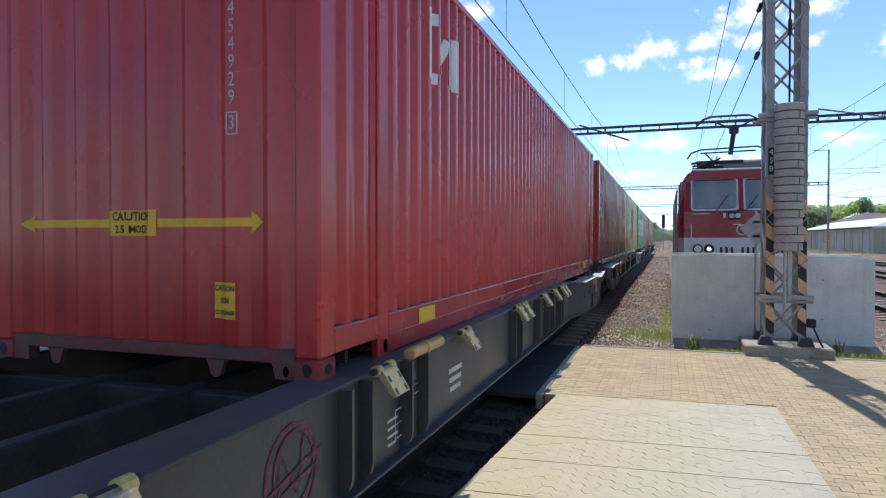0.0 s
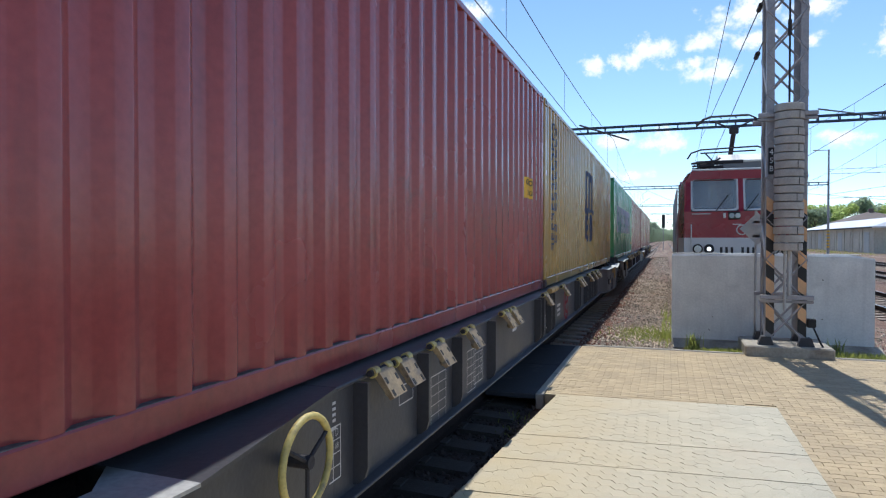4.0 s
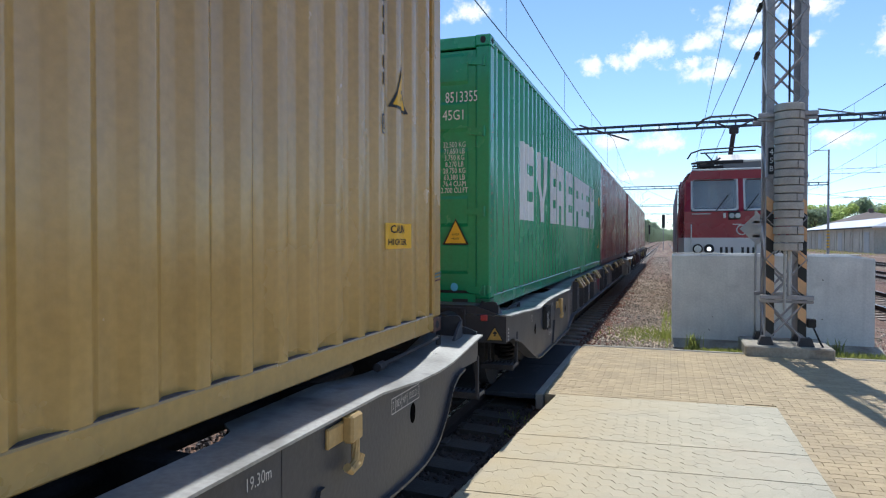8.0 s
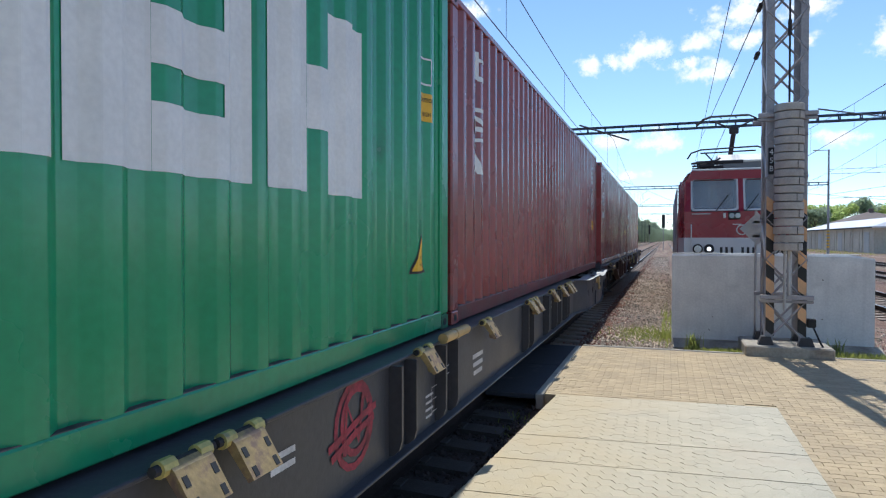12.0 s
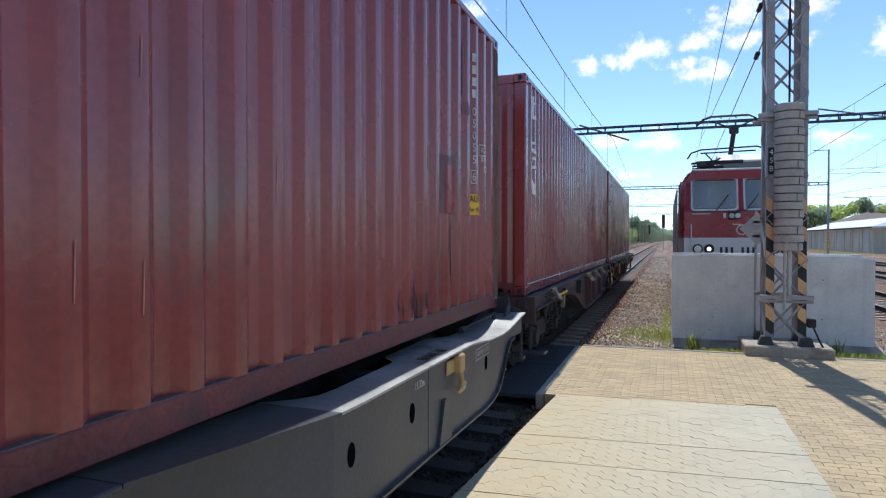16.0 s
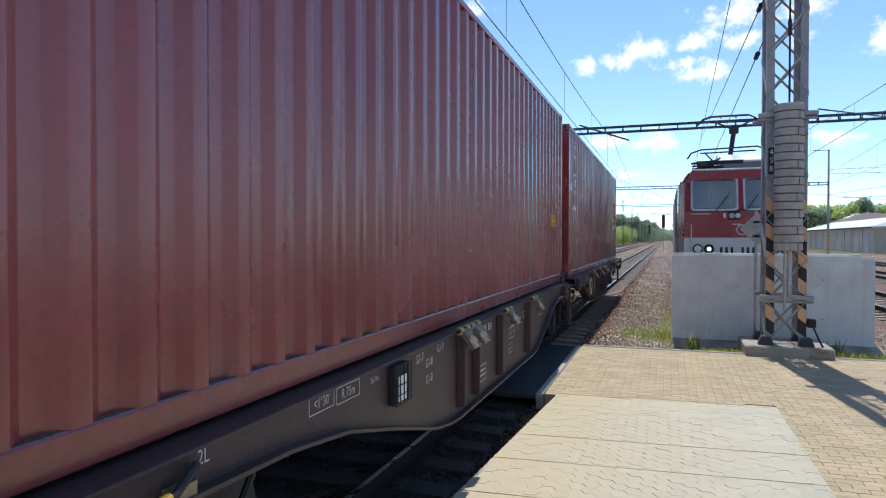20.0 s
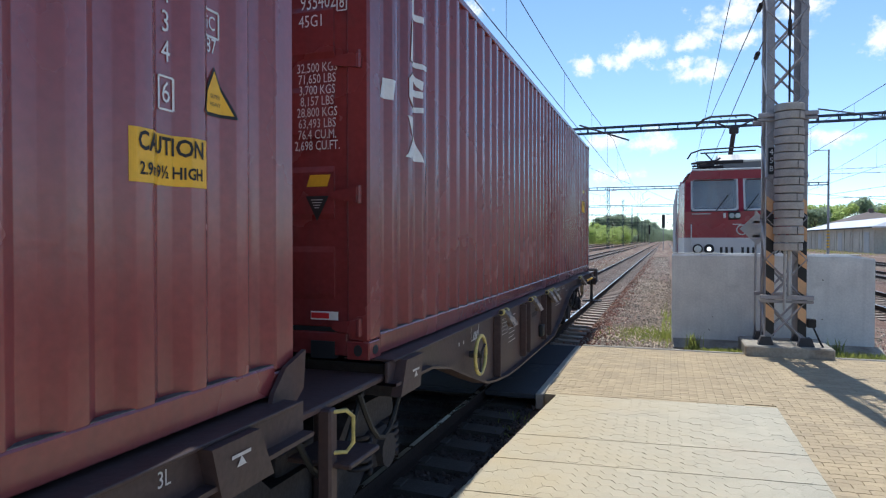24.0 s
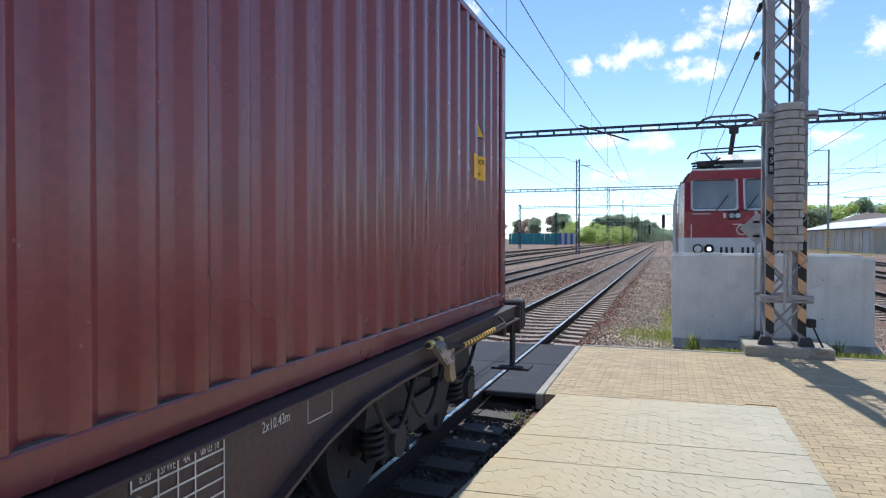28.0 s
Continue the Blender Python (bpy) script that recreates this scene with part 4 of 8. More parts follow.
        part("headstock", hs, GREY_STEEL, w)
        part("headstock_flange", Shape().box(-1.12, 1.12, *sorted((y, y + s2 * 0.3)), 1.22, 1.24, 0.005), GREY_STEEL, w)
        part("centre_plate", Shape().box(-0.2, 0.34, *sorted((y - s2 * 0.02, y)), 1.18, 1.32, 0.006), GREY_STEEL, w)
        buffers(w, y, -s2)
        part("lamp_bracket", Shape().box(1.20, 1.275, *sorted((y - s2 * 0.02, y)), 1.085, 1.15, 0.01), TAIL_RED, w, "red tail marker plate")
        if s2 == 1:
            o = part("warning_triangle", Shape().prism([(1.25, 0.885), (1.445, 0.885), (1.348, 1.045)], "y", y - 0.004, y), INK, w, "black and yellow electric warning triangle")
            part("triangle_face", Shape().prism([(1.272, 0.898), (1.423, 0.898), (1.348, 1.022)], "y", y - 0.006, y - 0.004), YELLOW_DULL, o)
            part("pictogram", Shape().prism([(1.336, 0.935), (1.346, 0.955), (1.328, 0.962), (1.342, 0.985), (1.362, 0.982), (1.372, 0.962), (1.356, 0.955), (1.362, 0.938)], "y", y - 0.008, y - 0.006), INK, o)
        ya = y - s2 * 0.17 if s2 == -1 else y + s2 * 0.25
        yb = y if s2 == -1 else y + s2 * 0.5
        st = part("foot_step", Shape().box(1.14, 1.48, *sorted((ya, yb)), 0.565, 0.572).box(1.14, 1.48, ya - 0.008, ya + 0.008, 0.55, 0.60).box(1.14, 1.48, yb - 0.008, yb + 0.008, 0.55, 0.60), DARK_STEEL, w, "grated steel foot step")
        for k in range(9):
            part("grate_bar", Shape().box(1.145 + k * 0.0405, 1.153 + k * 0.0405, *sorted((ya, yb)), 0.572, 0.598), GREY_STEEL, st)
        for x in (1.16, 1.46):
            part("step_hanger", Shape().box(x - 0.012, x + 0.012, *sorted((yb - 0.02, yb + 0.02)), 0.56, 0.92), DARK_STEEL, st)
    for y in [0.6, 1.9, 3.2, 4.5, 5.9, 7.4, 9.4, 11.0] + [L - q for q in (0.6, 1.9, 3.2, 4.5, 5.9, 7.4, 9.4, 11.0)] + [L / 2]:
        part("cross_beam", Shape().box(-1.34, 1.34, y - 0.06, y + 0.06, 0.80, 1.04, 0.01), DARK_STEEL, w)
    for x in (-0.35, 0.35):
        part("centre_beam", Shape().box(x - 0.05, x + 0.05, 0.1, L - 0.1, 0.85, 1.06, 0.01), DARK_STEEL, w)
    part("brake_pipe", Shape().cyl((0.75, 1.0, 0.95), (0.75, L - 1.0, 0.95), 0.05, 10), DARK_STEEL, w)
    tow_hook(w, 1.465, 3.25, 0.93)
    tow_hook(w, 1.465, L - 2.45, 0.94)
    label_box(w, 1.465, 2.17, 0.885)
    wagon_text("19.30m", 0.075, w, 1.465, L - 3.15, 0.97)
    wagon_text("<1°30' R 75m", 0.075, w, 1.465, 2.6, 0.62)
    wagon_text("35.84m", 0.07, w, 1.465, 2.75, 1.0)
    wagon_marks(frame_lines(L - 1.62, 0.935, 0.44, 0.09, 0.006), w, 1.465, "inspection_frame")
    for u in (L - 1.785, L - 1.69, L - 1.60):
        wagon_marks([rect(u, 0.935, 0.005, 0.09)], w, 1.465, "frame_bar")
    for u, txt in ((L - 1.815, "2"), (L - 1.735, "REV"), (L - 1.645, "919"), (L - 1.50, "10.03.21")):
        wagon_text(txt, 0.062, w, 1.465, u, 0.935, WHITE_SOFT, 0.7)
    wagon_marks([rect(4.72 + i * 0.05, 1.02, 0.03, 0.075) for i in range(9) if i not in (2, 5)], w, 1.35, "number_bar", label="white vehicle number")
    wagon_text("Sgnss", 0.10, w, 1.35, 4.86, 0.90)
    wagon_marks(frame_lines(5.38, 0.80, 0.40, 0.28, 0.008, 3, 4), w, 1.35, "load_table")
    for i, ch in enumerate("ABCD"):
        wagon_text(ch, 0.06, w, 1.35, 5.30 + i * 0.08, 0.905)
        for j, v in enumerate(("42", "50", "60", "68")[i:i + 1]):
            wagon_text(v, 0.045, w, 1.35, 5.30 + i * 0.08, 0.835)
    wagon_marks(frame_lines(7.15, 0.72, 0.34, 0.36, 0.008, 4, 1) + frame_lines(8.02, 0.76, 0.25, 0.36, 0.008, 4, 1) + frame_lines(6.5, 0.90, 0.24, 0.12, 0.008), w, 1.35, "inspection_grid")
    wagon_marks(frame_lines(8.25, 0.78, 0.30, 0.34, 0.008, 4, 1), w, 1.35, "inspection_grid")
    for i, v in enumerate(("-15", "-16", "10")):
        wagon_text(v, 0.07, w, 1.35, 8.34, 0.86 - i * 0.075)
    wagon_text("26", 0.05, w, 1.35, 17.35, 1.02)
    wagon_text("1155", 0.075, w, 1.35, 12.0, 0.98)
    wagon_marks([[(11.93, 0.92), (12.0, 0.92), (11.94, 0.87)], rect(12.03, 0.865, 0.2, 0.008), rect(12.05, 0.925, 0.12, 0.006)] + frame_lines(11.75, 0.74, 0.14, 0.18, 0.007, 1), w, 1.36)
    wagon_marks([rect(12.95, 0.86 - i * 0.075, 0.34 - 0.03 * i, 0.04) for i in range(3)] + [rect(9.75, 0.95 - i * 0.06, 0.2, 0.03) for i in range(2)], w, 1.35, "faded_stencil")
    wagon_marks([rect(0.09, 1.0 - i * 0.035, 0.05, 0.02) for i in range(4)] + stroke([(1.28, 0.97), (1.34, 0.94), (1.30, 0.93)], 0.01) + [rect(1.30, 1.0, 0.04, 0.03)], w, 1.465)
    for y in (5.5, 17.9):
        wagon_marks([rect(y, 0.93, 0.07, 0.012), [(y - 0.07, 0.93), (y - 0.03, 0.952), (y - 0.03, 0.908)]], w, 1.35, "arrow_mark")
        wagon_marks([rect(y + 0.01, 0.975 + i * 0.03, 0.035, 0.016) for i in range(4)], w, 1.35, "stencil_bar")
    wagon_text("26", 0.07, w, 1.35, 16.95, 0.97)
    wagon_marks([rect(16.98, 0.90, 0.09, 0.014), [(17.06, 0.90), (17.02, 0.925), (17.02, 0.875)]], w, 1.35, "arrow_mark")
    wagon_marks([rect(11.66 - 0.01 * (i % 2), 0.78 - i * 0.05, 0.16 - 0.03 * (i % 2), 0.018) for i in range(4)], w, 1.35, "owner_bar")
    for y in (2.9, L - 2.9):
        bogie(w, y)
    return w


def brown_wagon():
    """An articulated wagon of two units on three bogies."""
    w = thing("articulated_container_wagon", "dark brown articulated container wagon, two units on three bogies", "wagon", "wagons of the freight train")
    x0 = 1.335
    L = 25.5
    arch = [(0.0, 1.0), (2.5, 1.0), (3.15, 0.97), (3.7, 0.90), (4.3, 0.75), (5.1, 0.53), (5.45, 0.475), (5.65, 0.46), (8.8, 0.46), (9.05, 0.48), (9.6, 0.64), (10.1, 0.83), (10.5, 0.93), (11.0, 0.985), (12.15, 1.0)]
    arch_rear = [(0.0, 1.015), (2.5, 1.015), (3.5, 1.015), (4.0, 0.995), (4.46, 0.91), (4.87, 0.775), (5.27, 0.655), (5.7, 0.54), (6.05, 0.475), (6.4, 0.46), (8.6, 0.46), (9.1, 0.475), (9.6, 0.52), (9.93, 0.565), (10.56, 0.755), (11.06, 0.92), (11.47, 1.0), (12.15, 1.015)]
    units = [(0.1, False), (13.25, True)]
    front_arch = arch
    for base, flip in units:
        arch = arch_rear if flip else front_arch

        def Y(a):
            return base + (12.15 - a if flip else a)
        for sx in (1, -1):
            outer = [(Y(a), 1.142) for a in (12.15, 0.0)] + [(Y(a), b) for a, b in arch]
            part("side_sill", Shape().prism(outer, "x", *sorted((sx * x0, sx * (x0 - 0.016)))), BROWN_STEEL, w)
            part("sill_top_flange", Shape().box(*sorted((sx * (x0 + 0.025), sx * 1.0)), *sorted((Y(0), Y(12.1))), 1.138, 1.154, 0.004), BROWN_STEEL, w)
            vs = []
            for a, b in arch:
                vs += [(sx * (x0 + 0.06), Y(a), b), (sx * (x0 - 0.1), Y(a), b), (sx * (x0 + 0.06), Y(a), b - 0.02), (sx * (x0 - 0.1), Y(a), b - 0.02)]
            fs = []
            for i in range(len(arch) - 1):
                o = 4 * i
                fs += [(o, o + 4, o + 5, o + 1), (o + 2, o + 3, o + 7, o + 6), (o, o + 2, o + 6, o + 4), (o + 1, o + 5, o + 7, o + 3)]
            part("bottom_flange", Shape().add(vs, fs), BROWN_STEEL, w)
            for a in ((5.75, 6.2, 7.08, 8.5) if not flip else (9.5, 8.25, 7.98, 6.88, 6.45)):
                part("rib", Shape().box(*sorted((sx * x0, sx * (x0 + 0.075))), *sorted((Y(a - 0.012), Y(a + 0.012))), 0.52, 1.14, 0.005), BROWN_STEEL, w)
            if sx == 1:
                for a in ((1.35, 5.80, 6.12, 7.42, 8.88) if not flip else (9.22, 7.70, 6.53, 6.20, 2.85)):
                    spigot(w, x0 + 0.02, Y(a), 1.158, 1)
            if not flip:
                part("corner_shelf", Shape().prism([(Y(11.98), 1.10), (Y(12.02), 1.20), (Y(12.12), 1.30), (Y(12.30), 1.36), (Y(12.28), 1.17), (Y(12.16), 1.08)], "x", *sorted((sx * 1.235, sx * 1.26))), BROWN_STEEL, w)
            part("step_gusset", Shape().prism([(Y(11.70 + 0.3 * flip), 1.138), (Y(11.40 + 0.3 * flip), 1.138), (Y(11.46 + 0.3 * flip), 0.92), (Y(11.80 + 0.3 * flip), 0.92)], "x", *sorted((sx * x0, sx * (x0 + 0.07)))), BROWN_STEEL, w)
        for a in (0.3, 2.6, 4.2, 5.4, 7.0, 8.4, 10.0, 11.8):
            part("cross_beam", Shape().box(-1.30, 1.30, *sorted((Y(a - 0.06), Y(a + 0.06))), 0.85, 1.08, 0.01), DARK_STEEL, w)
        # Added dark sheet: hides bright ground where the gap should lie in shade.
        part("deck_plate", Shape().box(-1.28, 1.28, *sorted((Y(0.1), Y(12.0))), 1.085, 1.10), DARK_STEEL, w)
        part("centre_beam", Shape().box(-0.22, 0.22, *sorted((Y(0), Y(12.1))), 0.80, 1.06, 0.01), DARK_STEEL, w)
    part("articulation_deck", Shape().box(-1.3, 1.3, 12.2, 13.3, 1.02, 1.06, 0.01), BROWN_STEEL, w)
    for y, s2 in ((0.0, 1), (L, -1)):
        part("headstock", Shape().box(-1.385, 1.385, *sorted((y, y + s2 * 0.03)), 0.82, 1.15, 0.01), BROWN_STEEL, w)
        buffers(w, y, -s2)
        for sx in (1, -1):
            bar = Shape().tube([(sx * (x0 + 0.02), y + s2 * 0.9, 1.10), (sx * (x0 + 0.10), y + s2 * 1.0, 1.06), (sx * (x0 + 0.10), y + s2 * 2.45, 1.06), (sx * (x0 + 0.02), y + s2 * 2.65, 1.09)], 0.018, 8)
            r = part("shunter_rail", bar, DARK_STEEL, w, "black and yellow striped shunter's rail")
            for i in range(12):
                part("stripe", Shape().cyl((sx * (x0 + 0.10), y + s2 * (1.45 + i * 0.085), 1.06), (sx * (x0 + 0.10), y + s2 * (1.49 + i * 0.085), 1.06), 0.0205, 8), YELLOW, r)
        part("foot_step", Shape().box(1.08, 1.52, *sorted((y - s2 * 0.05, y + s2 * 0.2)), 0.42, 0.45, 0.008).cyl((1.3, y + s2 * 0.08, 0.45), (1.3, y + s2 * 0.08, 1.0), 0.018, 8), DARK_STEEL, w)
        part("lamp_bracket", Shape().box(1.16, 1.28, *sorted((y - s2 * 0.04, y)), 1.02, 1.12, 0.01), DARK_STEEL, w)
    # step and yellow handle between the units
    st = part("end_step", Shape().box(1.08, 1.46, 12.5, 12.86, 0.73, 0.76, 0.008), BROWN_STEEL, w)
    part("lower_step", Shape().box(1.08, 1.46, 12.5, 12.86, 0.36, 0.39, 0.008), BROWN_STEEL, st)
    part("step_post", Shape().box(1.28, 1.36, 12.47, 12.55, 0.36, 1.04, 0.012), BROWN_STEEL, st)
    part("step_post", Shape().box(1.06, 1.12, 12.80, 12.86, 0.36, 0.98, 0.012), BROWN_STEEL, st)
    part("yellow_handle", Shape().tube([(1.35, 12.51, 1.02), (1.40, 12.57, 1.02), (1.42, 12.61, 0.98), (1.42, 12.61, 0.84), (1.40, 12.57, 0.80), (1.35, 12.51, 0.81)], 0.0115, 8), YELLOW_PAINT, w, "bent yellow grab handle")
    wagon_text("3L", 0.085, w, x0, 11.33, 1.085)
    wagon_marks([rect(11.67, 1.075, 0.12, 0.014), [(11.64, 1.03), (11.70, 1.03), (11.67, 1.07)]], w, x0 + 0.071)
    part("hanger_bracket", Shape().prism([(2.5, 1.05), (2.62, 1.05), (2.62, 0.84), (2.55, 0.78), (2.45, 0.80), (2.5, 0.9)], "x", x0, x0 + 0.05), TANLOCK, w)
    part("hanger_bracket", Shape().prism([(L - 2.5, 1.05), (L - 2.62, 1.05), (L - 2.62, 0.84), (L - 2.55, 0.78), (L - 2.45, 0.80), (L - 2.5, 0.9)], "x", x0, x0 + 0.05), TANLOCK, w)
    hand_wheel(w, x0, 15.05, 0.895, 0.168)
    label_box(w, x0, 4.56, 0.99, 0.25, 0.25)
    for y, z, wide, tx in ((3.60, 1.093, 0.25, "<1°30'"), (3.89, 1.083, 0.27, "R 75m")):
        wagon_text(tx, 0.075, w, x0, y, z)
        wagon_marks(frame_lines(y, z, wide, 0.088, 0.006), w, x0)
    wagon_text("26.39m", 0.05, w, x0, 4.23, 1.078)
    wagon_text("2L", 0.085, w, x0, 2.71, 1.10)
    wagon_text("1L", 0.10, w, x0, 0.95, 1.08)
    wagon_text("G1-7", 0.09, w, x0, 4.98, 1.07)
    wagon_text("G1-9", 0.09, w, x0, 5.42, 1.08)
    wagon_text("G1-8", 0.09, w, x0, 5.17, 1.01)
    wagon_text("G1-8", 0.09, w, x0, 5.17, 0.89)
    part("step_box", Shape().box(x0, x0 + 0.06, 18.33, 18.50, 0.58, 0.74, 0.012), BLACK, w)
    wagon_marks([rect(16.70 - 0.02 * (i % 3), 1.06 - i * 0.047, 0.34 - 0.05 * (i % 3), 0.009) for i in range(7)], w, x0, "address_bar")
    wagon_marks([rect(17.86 + i * 0.075, 0.93, 0.05, 0.06) for i in range(5)], w, x0, "raised_name_bar", DARK_STEEL)
    wagon_marks(frame_lines(16.36, 0.98, 0.24, 0.16, 0.006, 3, 2), w, x0, "table")
    wagon_text("80", 0.08, w, x0, 6.45, 1.06)
    wagon_marks([rect(6.60 + i * 0.05, 1.06, 0.03, 0.07) for i in range(8) if i not in (4,)], w, x0, "number_bar", label="white vehicle number")
    wagon_text("Sggrss", 0.085, w, x0, 6.80, 0.95)
    wagon_marks([rect(6.38 + i * 0.055, 0.96, 0.035, 0.06) for i in range(5)], w, x0, "name_bar")
    wagon_text("G1", 0.06, w, x0, 6.38, 0.85)
    wagon_marks(frame_lines(6.38, 0.85, 0.16, 0.17, 0.008) + frame_lines(6.58, 0.65, 0.36, 0.15, 0.009) + [rect(6.58, 0.63 + i * 0.045, 0.30, 0.018) for i in range(2)], w, x0)
    wagon_marks(frame_lines(7.95, 1.0, 0.26, 0.12, 0.007, 1, 1) + frame_lines(7.85, 0.87, 0.28, 0.12, 0.007, 1, 1) + frame_lines(7.8, 0.70, 0.16, 0.1, 0.007, 1) + [rect(8.2 + i * 0.06, 0.98, 0.025, 0.025) for i in range(3)] + frame_lines(8.5, 1.0, 0.12, 0.07, 0.006), w, x0)
    wagon_marks(frame_lines(9.6, 0.98, 0.30, 0.2, 0.006), w, x0)
    wagon_marks([rect(14.72 + i * 0.13, 1.03, 0.025, 0.03) for i in range(2)], w, x0, "faded_stencil")
    wagon_marks(frame_lines(15.2, 1.07, 0.24, 0.13, 0.008) + [rect(15.16 + i * 0.05, 1.04, 0.03, 0.07, 0.02) for i in range(3)], w, x0)
    wagon_marks([rect(13.55, 1.05, 0.12, 0.014), [(13.52, 1.005), (13.58, 1.005), (13.55, 1.045)]], w, x0 + 0.071)
    for i in range(6):
        wagon_marks([rect(19.96, 0.87 + 0.28 * i / 5, 0.47, 0.008)], w, x0, "grid_line")
    for u in (19.725, 19.845, 19.94, 20.03, 20.195):
        wagon_marks([rect(u, 1.01, 0.008, 0.28)], w, x0 + 0.0006, "grid_line")
    for u, txt in ((19.785, "6.20"), (19.892, "SFWE"), (19.985, "4A"), (20.112, "08 03 18")):
        wagon_text(txt, 0.05, w, x0, u, 1.122, WHITE_SOFT, 0.6)
    part("crank_lever", Shape().tube([(x0 + 0.01, 19.38, 1.0), (x0 + 0.05, 19.42, 1.03), (x0 + 0.06, 19.50, 1.05), (x0 + 0.06, 19.56, 1.045), (x0 + 0.06, 19.66, 1.075)], 0.011, 6).ring((x0 + 0.03, 19.39, 1.01), (1, 0, 0), 0.03, 0.011, 12, 6).cyl((x0 + 0.045, 19.68, 1.085), (x0 + 0.075, 19.68, 1.085), 0.022, 10), LOCK_GREY, w, "bent grey crank lever")
    wagon_text("2x10.43m", 0.07, w, x0, 20.56, 1.10)
    wagon_marks(frame_lines(20.95, 1.085, 0.24, 0.13, 0.005), w, x0)
    for k, (ya, yb, dip) in enumerate(((21.7, 22.5, 0.62), (22.3, 23.2, 0.55), (23.0, 24.1, 0.66), (1.4, 2.2, 0.62), (2.3, 3.2, 0.58), (12.3, 13.1, 0.6), (13.0, 13.7, 0.64))):
        pts = [(1.26 - 0.03 * (k % 2), ya + (yb - ya) * i / 8, 1.0 - (1.0 - dip) * math.sin(math.pi * i / 8)) for i in range(9)]
        part("brake_hose", Shape().tube(pts, 0.018, 6), BLACK, w)
    part("tail_block", Shape().box(1.12, 1.40, L - 0.02, L + 0.20, 0.86, 1.20, 0.02), DARK_STEEL, w)
    part("tail_strut", Shape().box(1.24, 1.30, L + 0.04, L + 0.10, 0.42, 0.88, 0.008), DARK_STEEL, w)
    for y in (2.2, 12.75, 23.3):
        bogie(w, y)
    return w


BASE = 1.163
H9 = 2.925
g = grey_wagon()
MOVERS.append((g, -7.9, 0.0))
for y in (18.04, 43.98):
    c = copy_thing(g, pose(0, 0, 0))
    MOVERS.append((c, y, 0.0))
    for ob in c.children_recursive:
        if ob.name.split(".")[0] == "wheelset":
            WHEELSETS.append((ob, ob.matrix_basis.translation.y))
MOVERS[0][0]["label"] = "grey bogie container wagon, its leading half empty"
brown = brown_wagon()
MOVERS.append((brown, 70.1, 0.0))
# red sprayed scrawls on two wagon sides and a hand wheel on the second
hand_wheel(MOVERS[1][0], 1.40, 5.0, 0.94)
lb = part("label_holder", Shape().box(1.463, 1.50, 20.95, 21.34, 0.66, 0.80, 0.008), DARK_STEEL, MOVERS[1][0], "dark card holder with a white and yellow card")
part("card", Shape().box(1.498, 1.503, 21.0, 21.31, 0.68, 0.775), WHITE_SOFT, lb)
part("card_patch", Shape().box(1.501, 1.506, 21.14, 21.22, 0.69, 0.765), YELLOW, lb)
wagon_text("2R", 0.08, MOVERS[1][0], 1.465, 21.08, 0.60)
part("hand_rail", Shape().tube([(0.6, G_LEN + 0.01, 1.55), (0.86, G_LEN + 0.01, 1.56), (0.94, G_LEN + 0.01, 1.52), (0.95, G_LEN + 0.01, 1.48), (0.6, G_LEN + 0.01, 1.47)], 0.013, 8), YELLOW_PAINT, MOVERS[1][0], "bent yellow hand rail")


def loop_line(cx, cz, r, a0, a1, n=16):
    return [(cx + r * math.cos(a0 + (a1 - a0) * i / n), cz + 1.05 * r * math.sin(a0 + (a1 - a0) * i / n)) for i in range(n + 1)]


def spray_mark(wagon, y, z, w, kind, mat):
    if kind == "bold":
        lines = [loop_line(y, z, 0.25, 0.3, 6.0), loop_line(y + 0.02, z, 0.15, 0.0, 5.2), [(y - 0.12, z + 0.01), (y + 0.15, z + 0.02)], [(y + 0.1, z + 0.05), (y + 0.2, z + 0.18), (y + 0.28, z + 0.10), (y + 0.33, z + 0.14)]]
    else:
        lines = [loop_line(y, z, 0.22, 0.0, 6.28), loop_line(y + 0.02, z + 0.02, 0.17, 0.4, 6.6), [(y - 0.30, z - 0.06), (y - 0.1, z - 0.02), (y + 0.1, z + 0.03), (y + 0.27, z + 0.05)], [(y - 0.27, z - 0.12), (y, z - 0.05), (y + 0.24, z - 0.01)], [(y - 0.13, z - 0.14), (y - 0.10, z + 0.13), (y + 0.04, z - 0.10), (y + 0.10, z + 0.15)]]
    for i, q in enumerate(lines):
        wagon_marks(stroke(q, w), wagon, 1.35 + 0.0012 * i, "spray_scrawl", mat, "red spray-paint scrawl", True)


for a in (0.0, 0.25, 0.5, 0.8):
    wagon_marks(stroke([(19.2 + a, 0.80), (19.25 + a, 0.90), (19.3 + a, 0.81), (19.38 + a, 0.89)], 0.012), MOVERS[0][0], 1.35, "chalk_scrawl", label="pale chalk scrawl", joined=True)
spray_mark(MOVERS[0][0], 10.5, 0.83, 0.022, "loose", GRAFFITI_DULL)
spray_mark(MOVERS[1][0], 13.76, 0.82, 0.06, "bold", GRAFFITI)
spray_mark(MOVERS[2][0], 10.46, 0.89, 0.042, "loose", GRAFFITI)
# framed number bars on the third wagon's deck
for k, (a, b) in enumerate(((0.0, 0.41), (0.0, 0.41), (0.0, 0.012), (0.398, 0.41))):
    x0, x1 = ((1.355, 1.362), (1.452, 1.459), (1.355, 1.459), (1.355, 1.459))[k]
    part("number_frame", Shape().box(x0, x1, 21.97 + a, 21.97 + b, 1.088, 1.0915 + 0.0004 * k), INK, MOVERS[2][0])
